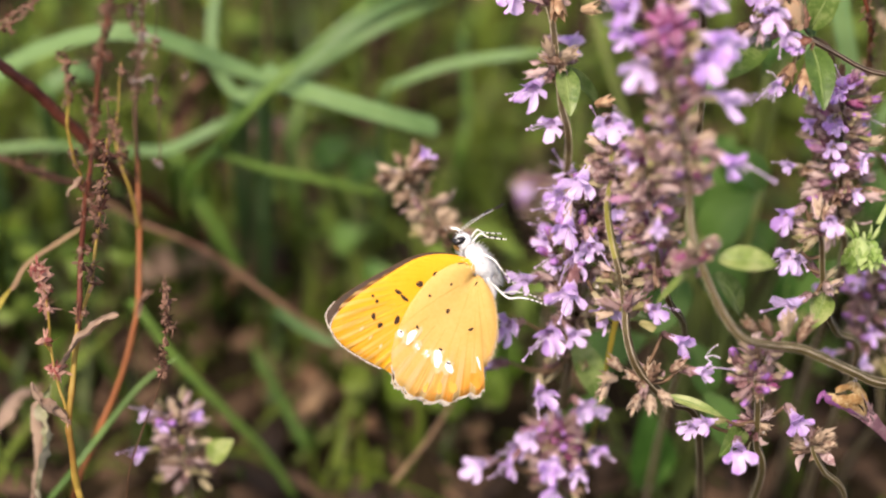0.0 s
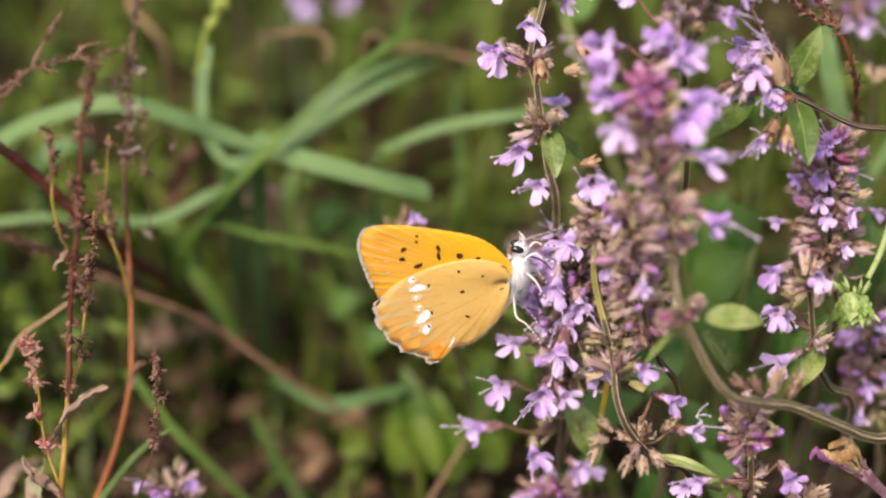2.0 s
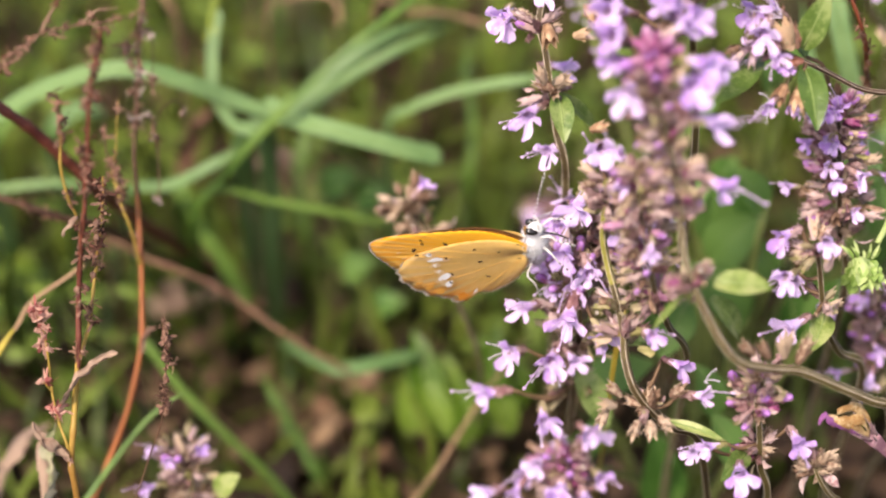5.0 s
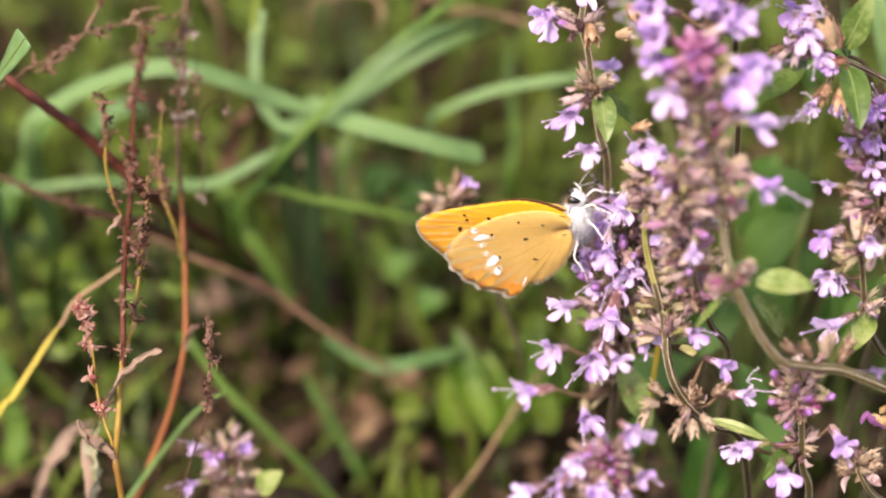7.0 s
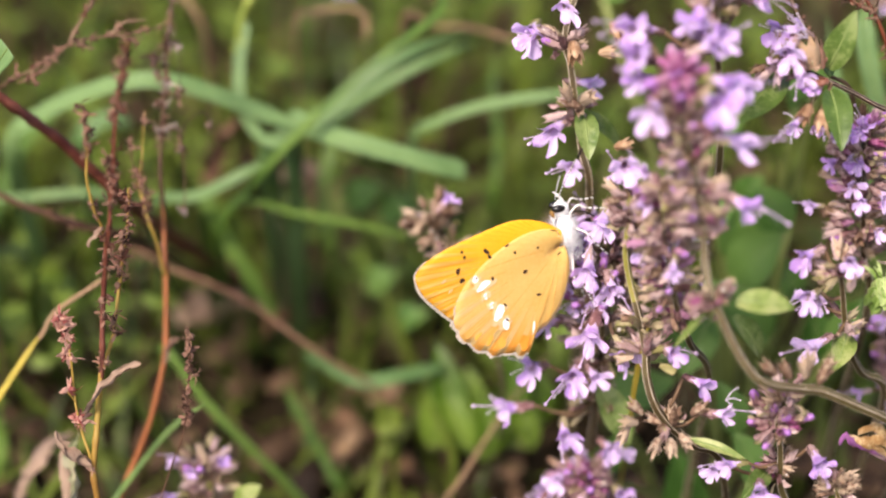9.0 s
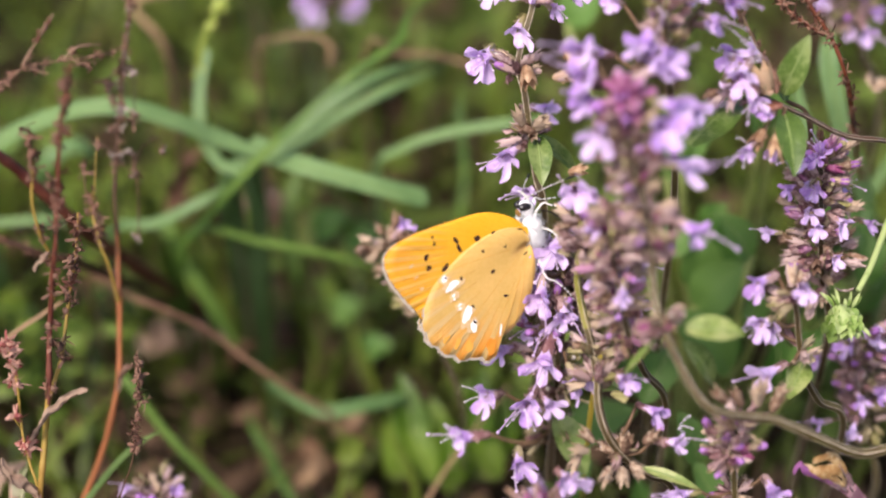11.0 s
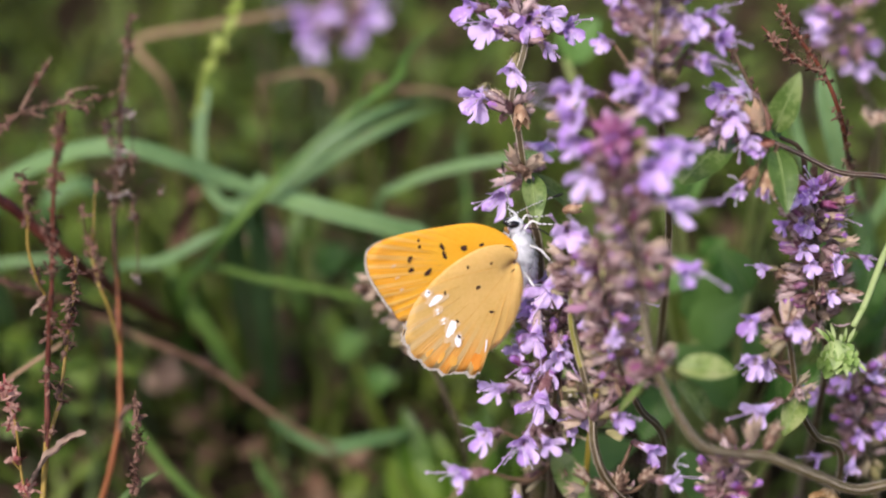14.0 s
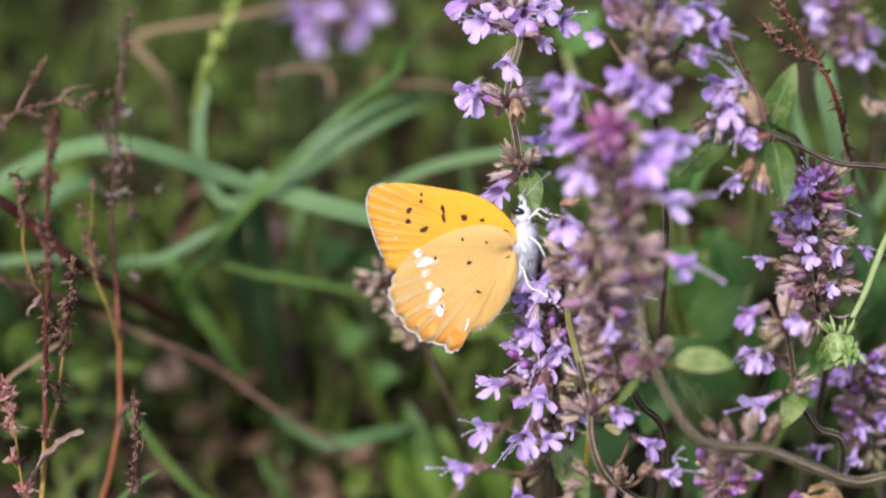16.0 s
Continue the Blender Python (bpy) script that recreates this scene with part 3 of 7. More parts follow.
REDDRY = material("reddish_dry_stalk", [(0.05, 0.02, 0.01), (0.11, 0.05, 0.027), (0.20, 0.11, 0.065)], 0.65, 150, 0.2, 0.4, 0.1)
BLUEISH = "bluish green grass blade arching over the low growth"
blade([(-57.0, 15.6, 52.0), (-52.5, 19.6, 48.0), (-45.9, 22.4, 45.0), (-39.6, 24.0, 43.0), (-33.6, 23.9, 43.0), (-27.7, 22.1, 44.0), (-22.5, 20.2, 46.0), (-16.0, 18.0, 48.0)], 2.5, BLADE_BLUE, BLUEISH, taper=(0.6, 0.5))
blade([(-18.5, 18.8, 50.0), (-16.0, 18.1, 48.0), (-11.1, 16.7, 45.0), (-5.0, 15.0, 45.0), (0.3, 13.7, 46.0), (4.0, 12.9, 47.0), (5.4, 12.6, 47.5)], 2.8, BLADE_BLUE, "broad bluish green grass blade with a torn end", taper=(0.3, 0.55))
blade([(-28.3, 4.7, 52.0), (-24.1, 10.1, 48.0), (-18.1, 16.4, 44.0), (-10.9, 23.4, 42.0), (-4.8, 28.7, 42.0), (1.2, 33.5, 44.0), (2.6, 37.6, 47.0), (7.9, 42.5, 50.0)], 1.2, BLADE, "green grass stalk leaning across other blades")
blade([(-22.0, 14.8, 50.0), (-15.7, 19.3, 48.0), (-8.0, 25.0, 47.0), (-1.1, 29.3, 48.0), (5.9, 32.0, 52.0)], 2.0, BLADE_BLUE, BLUEISH)
blade([(-20.6, 15.6, 52.0), (-14.3, 18.8, 52.0), (-6.6, 24.4, 54.0), (0.5, 28.4, 55.0), (7.7, 32.0, 60.0)], 1.5, BLADE_BLUE, BLUEISH)
blade([(-18.7, 13.9, 47.0), (-22.5, 17.0, 45.0), (-25.0, 21.0, 46.0), (-25.4, 26.3, 46.0), (-24.9, 30.9, 46.0), (-24.6, 32.5, 46.0)], 1.6, BLADE_BLUE, "pale green curled grass shoot", taper=(0.6, 0.6))
blade([(-37.4, 7.4, 50.0), (-31.0, 8.9, 47.0), (-25.5, 11.5, 46.0), (-22.1, 13.7, 47.0)], 1.6, BLADE_BLUE, BLUEISH, taper=(0.3, 0.3))
blade([(-62.2, 7.2, 58.0), (-54.7, 8.8, 56.0), (-46.0, 9.4, 56.0), (-38.4, 8.0, 58.0)], 1.2, BLADE_BLUE, BLUEISH)
blade([(-31.0, 8.7, 55.0), (-27.9, 3.2, 56.0), (-24.9, -1.5, 58.0), (-21.2, -8.0, 62.0)], 2.2, BLADE, "dark green grass blade in shade", taper=(0.4, 0.3))
blade([(-26.0, 7.9, 52.0), (-17.4, 6.7, 52.0), (-9.7, 5.4, 53.0), (-1.9, 3.6, 55.0)], 1.1, BLADE, "narrow green grass blade lying across", taper=(0.4, 0.3))
blade([(-35.4, -11.4, 46.0), (-29.3, -19.0, 46.0), (-23.3, -25.2, 47.0), (-17.3, -31.6, 50.0), (-12.8, -38.2, 53.0)], 1.15, BLADE, "long green grass blade leaning over dark soil", taper=(0.4, 0.6))
blade([(-11.6, -32.1, 62.0), (-14.8, -26.4, 62.0), (-18.0, -20.8, 62.0), (-20.1, -16.9, 64.0)], 1.3, BLADE, "short green grass blade")
blade([(-44.0, -38.0, 22.0), (-39.8, -32.1, 20.0), (-37.3, -28.6, 20.0), (-34.5, -24.8, 20.0), (-31.7, -21.3, 20.0), (-28.9, -18.8, 20.0), (-26.5, -17.4, 20.0)], 0.75, BLADE, "thin green grass blade with a curved tip", taper=(0.5, 0.15))
blade([(-1.9, 17.2, 60.0), (1.3, 19.8, 56.0), (7.5, 22.0, 54.0), (16.0, 23.4, 52.0), (23.8, 24.2, 52.0)], 1.5, BLADE_BLUE, BLUEISH)
blade([(-61.0, -30.3, 60.0), (-59.8, -25.3, 58.0), (-61.0, -18.8, 56.0), (-64.0, -9.4, 55.0)], 2.8, BLADE, "broad green grass blade")
blade([(-60.0, -29.0, 24.0), (-54.8, -20.0, 20.0), (-53.4, -18.5, 20.0), (-51.7, -15.9, 20.0), (-50.3, -13.7, 20.0), (-48.9, -11.5, 20.0), (-47.6, -9.6, 20.0)], 0.7, BLADE_YELLOW, "yellow grass blade tip", taper=(1.0, 0.35))
blade([(-48.2, -10.4, 20.2), (-47.1, -9.0, 20.3), (-45.6, -6.4, 20.3), (-41.5, -3.4, 21.0), (-39.1, -1.7, 22.0)], 0.5, STRAW, "thin grey dry stalk", taper=(0.3, 0.5), name="dry_stalk", group="dry stalks", rooted=False)
blade([(-56.8, 17.3, 16.0), (-53.7, 19.6, 10.0), (-51.3, 21.7, 6.0), (-49.7, 23.3, 4.0), (-48.6, 24.6, 3.0)], 3.0, BLADE_BLUE, "cut green grass blade end", taper=(0.6, 1.0), foot=(-6, 30), fold=0.05)
blade([(-40.8, 1.6, 52.0), (-34.3, -1.1, 49.0), (-28.8, -3.1, 48.0), (-23.5, -5.7, 48.0), (-18.1, -9.6, 48.0), (-12.8, -13.2, 49.0), (-7.9, -16.1, 51.0), (-1.3, -21.2, 56.0)], 0.6, REDDRY, "withered reddish brown grass stalk lying low", taper=(0.6, 0.6), name="dry_stalk", group="dry stalks")
blade([(-16.4, -12.6, 58.0), (-12.2, -14.8, 54.0), (-7.9, -16.3, 52.0), (-2.9, -15.4, 53.0), (2.6, -14.2, 56.0)], 2.0, BLADE_BLUE, "pale green bent grass stalk", taper=(0.5, 0.5))
blade([(0.4, -34.4, 40.0), (5.0, -28.6, 42.0), (10.3, -20.4, 44.0), (16.7, -12.3, 50.0)], 0.4, STRAW, "thin brown dry grass stalk", name="dry_stalk", group="dry stalks", taper=(1, 0.8))
blade([(25.6, -19.5, 20.0), (25.6, -15.0, 14.0), (26.0, -10.0, 10.0), (26.6, -6.7, 10.0)], 0.6, BLADE_YELLOW, "thin orange grass stalk behind the thyme", name="dry_stalk", group="dry stalks", taper=(1, 0.8))
blade([(65.6, 0.7, 45.0), (60.5, 10.4, 40.0), (54.7, 23.7, 40.0), (53.8, 33.8, 44.0)], 1.6, BLADE_BLUE, BLUEISH)


blade([(64.2, 10.4, 46.0), (59.7, 22.1, 40.0), (57.6, 30.8, 38.0), (58.1, 36.9, 40.0)], 2.8, BLADE_BLUE, BLUEISH)
blade([(60.8, 7.4, 48.0), (64.7, 14.9, 44.0), (68.1, 20.7, 42.0), (71.5, 26.1, 44.0)], 1.5, BLADE_BLUE, BLUEISH)


def bud_shoot(label, pts, mat):
    """A thin crooked stalk with small round buds and stub leaves at its bends."""
    low = at(pts[0])
    ground = Vector((low.x + 0.002, low.y + 0.016, -0.002))
    t = thing("budding_shoot", ground, label, "herb")
    q = [at(p) - ground for p in pts]
    bm = bmesh.new()
    tube(bm, spline([Vector((0, 0, 0)), q[0] * 0.6] + q, 6), lambda s: (0.5 - 0.2 * s) * MM, 7)
    part("stem", bm, mat, t)
    rr = random.Random(6)
    for k, p in enumerate(q[1:]):
        for i in range(3):
            d = (ACROSS * rr.uniform(-1, 1) + UPWARD * rr.uniform(-0.2, 0.8) + OUT * rr.uniform(-0.3, 0.8)).normalized()
            bm = bmesh.new()
            ball(bm, p + d * 0.8 * MM, (0.5 * MM, 0.45 * MM, 0.6 * MM), rough=0.15 * MM, seed=k * 3 + i, u=8, v=6)
            part("bud", bm, mat, t)
        leaf(t, p, p + (ACROSS * rr.uniform(-1, 1) + UPWARD * rr.uniform(0.2, 1)).normalized() * 2.2 * MM, 0.9, mat=mat, name="leaf_tip")


SHOOT = material("yellow_green_shoot", [(0.14, 0.19, 0.02), (0.26, 0.33, 0.05), (0.42, 0.48, 0.12)], 0.5, 200, 0.25, 0.3, 0.3)
bud_shoot("yellow-green budding shoot twining behind the grass", [(-24.0, 20.0, 52.0), (-25.6, 29.0, 46.5), (-24.6, 34.7, 46.0), (-22.9, 37.7, 46.0), (-21.6, 40.4, 46.0), (-21.1, 42.8, 47.0), (-20.8, 45.6, 48.0)], SHOOT)


# ---- broad soft leaves low behind the butterfly ----
def herb(label, leaves, mat=MEADOW):
    low = at(leaves[0][0])
    ground = Vector((low.x, low.y + 0.012, -0.003))
    t = thing("green_herb", ground, label, "herb", "low green herbs")
    for a, b, w in leaves:
        a, b = at(a) - ground, at(b) - ground
        bm = bmesh.new()
        tube(bm, spline([(0, 0, 0), a * 0.5 + Vector((0.001, 0.002, 0.001)), a], 5), 0.0005, 6)
        part("leaf_stalk", bm, GREEN_STEM, t)
        leaf(t, a, b, w, mat=mat, lift=0.3)
    return t


HERB = material("herb_green", [(0.024, 0.075, 0.010), (0.062, 0.150, 0.024), (0.12, 0.23, 0.05)], 0.45, 60, 0.3, 0.3, 0.35)
HERB_BRIGHT = material("bright_herb_green", [(0.04, 0.095, 0.006), (0.085, 0.16, 0.012), (0.15, 0.24, 0.03)], 0.45, 60, 0.3, 0.3, 0.35)
r = random.Random(61)
tuft = []
for i in range(15):
    x, y, z = 1 + 1.1 * i, r.uniform(-29, -22), r.uniform(58, 64)
    tuft.append(((x, y, z), (x + r.uniform(-5, 3), y + r.uniform(8, 13), z - r.uniform(0, 3)), r.uniform(3.5, 5.0)))
herb("bright green herb leaves in a low tuft over the soil", tuft, HERB_BRIGHT)
herb("low green herb with rounded leaves", [((-4.6, -8.6, 72.0), (0.4, -7.4, 70.0), 4.2), ((-8.5, -3.5, 74.0), (-4.0, -1.5, 72.0), 4.5), ((-6.9, 7.5, 74.0), (-1.6, 8.2, 72.0), 5), ((-11.9, 8.4, 74.0), (-6.0, 11.4, 72.0), 5)], HERB)
herb("dark green herb leaves under the thyme", [((34.8, -35.1, 46.0), (33.4, -23.9, 40.0), 6.8), ((40.9, -1.4, 40.0), (47.0, 4.5, 36.0), 6.8), ((41.2, 1.6, 42.0), (40.6, 9.0, 38.0), 6.1), ((24.4, -18.6, 40.0), (33.0, -14.7, 36.0), 6.1)], HERB)
herb("green herb leaves at the edge of the thyme", [((45.6, -9.5, 40.0), (36.5, -2.0, 36.0), 6.8), ((43.1, 0.8, 44.0), (45.0, 10.5, 40.0), 6.1), ((24.0, 37.2, 52.0), (28.6, 42.3, 50.0), 6.1), ((37.2, 15.9, 44.0), (42.9, 24.6, 40.0), 5.4)], HERB)
tuft = []
for i in range(16):
    x, y, z = r.uniform(32, 64), r.uniform(-14, 24), r.uniform(34, 48)
    tuft.append(((x, y, z), (x + r.uniform(-5, 5), y + r.uniform(3, 8), z - r.uniform(0, 4)), r.uniform(3.5, 5.5)))
herb("soft green herb leaves in a stand behind the thyme", tuft, HERB)
herb("deep green herb leaves among the thyme stems", [((40.7, -21.3, 32.0), (37.6, -14.5, 30.0), 4.5), ((36.8, -6.5, 32.0), (33.1, -14.0, 30.0), 5.0), ((22.3, -27.4, 34.0), (27.0, -20.8, 30.0), 4.0), ((46.8, 5.0, 32.0), (42.5, 10.6, 30.0), 4.5), ((52.8, -10.5, 32.0), (56.4, -3.5, 30.0), 5.0), ((43.6, -28.0, 32.0), (39.7, -21.0, 30.0), 5.0)], HERB)


# ---- wild thyme ----
T1 = "flowering wild thyme sprig with violet blossoms"
# tall sprig with open flowers beside the grass
thyme(T1 + " and one oval leaf", [(19.9, 7.6, 14.0), (18.6, 14.2, 10.0), (17.7, 19.5, 8.0), (17.1, 23.4, 7.0), (16.3, 27.3, 6.0), (17.9, 33.9, 6.0), (16.9, 37.4, 7.0)],
      [(0.30, 2.0, 5, 0, 4, 0), (0.62, 2, 4, 0, 3, 1), (0.85, 2, 5, 1, 1, 2), (0.98, 2, 6, 1, 0, 3)],
      [((15.0, 15.8, 8.0), (-0.35, -0.3, 1.3), 1.3), ((17.4, 11.7, 10.0), (-0.5, -0.2, 1.0), 1.2), ((12.3, 27.4, 7.0), (-0.3, -0.3, 1.3), 1.25), ((19.9, 22.1, 14.0), (0.6, 0.1, 0.4)),
       ((13.1, 35.6, 6.0), (-0.5, -0.1, 0.8), 1.2), ((18.5, 36.1, 5.0), (0.1, -0.3, 0.9), 1.2), ((23.1, 35.5, 6.0), (0.6, 0.0, 0.7), 1.15), ((16.1, 30.2, 5.0), (-0.2, -0.4, 0.85), 1.1), ((15.6, 35.2, 8.0), (0, 0.1, 0.9), 0.7), ((11.0, 37.9, 6.0), (-0.4, 0.1, 0.8), 1.1), ((15.3, 37.4, 5.0), (-0.1, 0.2, 0.9), 1.1), ((20.5, 33.4, 7.0), (0.5, -0.3, 0.7), 0.8), ((11.9, 27.0, 6.0), (-0.6, -0.2, 0.7), 1.1)],
      [((18.6, 18.4, 8.0), (19.2, 12.5, 5.0), 2.9, LEAF), ((17.9, 18.5, 9.0), (24.0, 14.0, 18.0), 2.4)],
      [((17.2, 26.5, 5.0), (0.1, -0.9, 0.4), 0.95), ((18.3, 18.7, 6.0), (-0.8, 0.3, 0.4)), ((18.2, 19.3, 5.0), (0.5, 0.3, 0.6)), ((17.0, 19.5, 5.0), (-0.4, 0.6, 0.6)), ((21.6, 28.6, 5.0), (0.5, -0.7, 0.5), 0.9), ((20.4, 25.2, 7.0), (0.8, 0.1, 0.4), 0.7), ((22.4, 14.2, 8.0), (0.9, 0.2, 0.3), 0.7)], seed=1, thick=0.5)
# sprig whose spike stands behind the butterfly's head and feet
thyme(T1 + " under the butterfly's feet", [(21.4, -18.1, 22.0), (21.6, -12.2, 17.0), (21.7, -6.7, 14.0), (22.2, -1.9, 12.0), (22.8, 3.7, 11.0)],
      [(0.12, 2.6, 9, 0, 5, 0), (0.33, 4.2, 16, 1, 5, 0), (0.52, 5.0, 18, 4, 4, 1), (0.70, 5.4, 18, 6, 3, 3), (0.84, 4.6, 16, 5, 1, 3), (0.97, 3.0, 10, 3, 0, 4)],
      [((20.6, 4.8, 4.0), (-0.2, -0.7, 0.6), 1.25), ((19.1, -0.7, 4.0), (-0.2, -0.5, 0.8), 1.14), ((22.0, -2.8, 4.0), (0.1, -0.6, 0.8), 1.08), ((14.5, -6.9, 10.0), (-0.5, -0.1, 0.85), 1.20), ((19.7, -8.2, 6.0), (-0.2, -0.5, 0.85), 1.31), ((23.7, -9.9, 2.0), (0.3, -0.6, 0.6), 0.97), ((13.0, -12.5, 14.0), (-0.7, -0.1, 0.7), 1.20),
       ((17.9, -13.5, 11.0), (-0.1, -0.2, 0.95), 1.25), ((20.8, -13.3, 11.0), (0.3, -0.2, 0.9), 0.91), ((10.4, -17.6, 19.0), (-0.85, -0.1, 0.5), 1.14), ((17.3, -20.6, 13.0), (-0.1, -0.4, 0.9), 1.14), ((17.0, -2.2, 11.0), (-0.6, -0.1, 0.7), 0.91), ((30.8, -0.9, 10.0), (0.4, -0.2, 0.8), 1.03), ((31.0, 3.1, 10.0), (0.4, 0.1, 0.8), 0.97),
       ((29.0, 2.7, 10.0), (0.2, 0.1, 0.9), 0.97), ((20.5, -4.6, 8.0), (-0.3, -0.3, 0.8), 0.97), ((25.6, 2.2, 9.0), (0.2, 0.1, 0.9), 1.03), ((26.8, -0.8, 10.0), (0.3, -0.2, 0.9), 1.03), ((18.9, 2.6, 8.0), (-0.4, -0.4, 0.7), 0.7)],
      [((23.0, -10.4, 16.0), (29.9, -11.3, 12.0), 3.0, LEAF), ((21.5, -14.6, 18.0), (25.5, -22.0, 20.0), 4.0, LEAF)], seed=2, thick=0.5, bloom=0.95,
      buds=[(20.0, -2.6, 9.0), (17.3, -0.8, 9.0), (19.0, 0.2, 8.0), (21.3, 0.6, 8.0), (18.0, -4.6, 9.0), (21.4, -4.6, 8.0), (16.6, -3.2, 10.0), (22.6, -0.8, 8.0)],
      stamens=[((10.3, -17.1, 18.0), (7.9, -18.1, 17.0)), ((10.3, -17.1, 18.0), (8.2, -16.0, 17.0)), ((10.3, -17.6, 18.0), (10.6, -19.1, 17.0)), ((12.9, -12.3, 13.0), (10.3, -11.1, 12.0)), ((12.9, -12.4, 13.0), (10.6, -13.0, 12.0)), ((17.5, -13.6, 10.0), (15.6, -15.6, 9.0)), ((17.5, -13.6, 10.0), (18.9, -16.1, 9.0)), ((17.7, -13.6, 10.0), (18.1, -15.9, 9.0))])
# curved sprig with pale ridges that climbs in front of it
thyme("wild thyme stem with pale ridges and dry brown whorls", [(35.1, -22.8, 6.0), (31.8, -20.6, 3.0), (28.8, -18.4, 0.0), (26.6, -15.7, -2.0), (25.6, -12.4, -2.0), (25.5, -9.3, -1.0), (24.7, -5.4, -1.0), (23.8, -2.1, -1.0), (23.1, 1.1, -2.0), (23.1, 3.6, -3.0), (23.3, 5.5, -4.0), (23.1, 8.0, -5.0)],
      [(0.20, 1.3, 1, 0, 9, 0), (0.45, 2.2, 6, 2, 5, 0), (0.52, 1.6, 3, 0, 3, 0), (0.88, 2.2, 7, 1, 3, 1), (0.98, 2.0, 7, 1, 2, 0)],
      [((22.6, 11.2, -6.0), (0.0, -0.1, 1.2), 1.1), ((32.3, -13.4, 0.0), (0.8, -0.3, 0.5), 0.9), ((34.4, -16.6, -3.0), (0.8, 0.3, 0.5), 0.9)],
      [((30.8, -19.7, 0.0), (37.1, -21.9, -1.0), 1.3, LEAF_PALE)],
      [((24.5, -17.6, -3.0), (-0.8, 0.1, 0.6)), ((23.6, -18.2, -2.0), (-0.5, -0.7, 0.6)), ((28.2, -19.3, -4.0), (0, -0.8, 0.6)), ((26.9, -19.3, -4.0), (-0.4, -0.7, 0.6)), ((29.2, -18.8, -4.0), (0.5, -0.6, 0.6)), ((25.2, -16.7, -2.0), (-0.7, 0.6, 0.3)), ((30.7, -16.7, -2.0), (0.7, 0.5, 0.5))], seed=3, thick=0.46, foot=(6, 16), bark=OLIVE_STEM, lower=0.64, stamens=[((34.5, -15.0, -3.0), (35.7, -13.5, -4.0)), ((34.5, -15.0, -3.0), (36.0, -14.9, -4.0)), ((34.5, -15.0, -3.0), (35.3, -16.1, -4.0))])
thyme("fading wild thyme spike with mauve brown calyxes", [(34.9, -13.7, 16.0), (31.2, -8.8, 4.0), (28.6, -4.2, -5.0), (27.2, 0.7, -9.0), (26.3, 4.4, -12.0), (25.8, 8.0, -14.0)],
      [(0.36, 2.4, 9, 0, 3, 1), (0.50, 2.9, 12, 1, 4, 2), (0.64, 2.9, 12, 1, 3, 2), (0.76, 2.8, 11, 1, 3, 2), (0.88, 2.6, 11, 1, 2, 2), (0.98, 2.4, 10, 1, 2, 2)],
      [((28.8, -1.5, -4.0), (0.3, -0.3, 0.8), 0.7), ((24.2, 6.7, -14.0), (-0.5, 0.1, 0.8), 0.7), ((28.3, 10.6, -16.0), (0.4, 0.2, 0.8), 0.7)], seed=16, thick=0.4, mauve=True, bloom=0.75, fine=0.85)
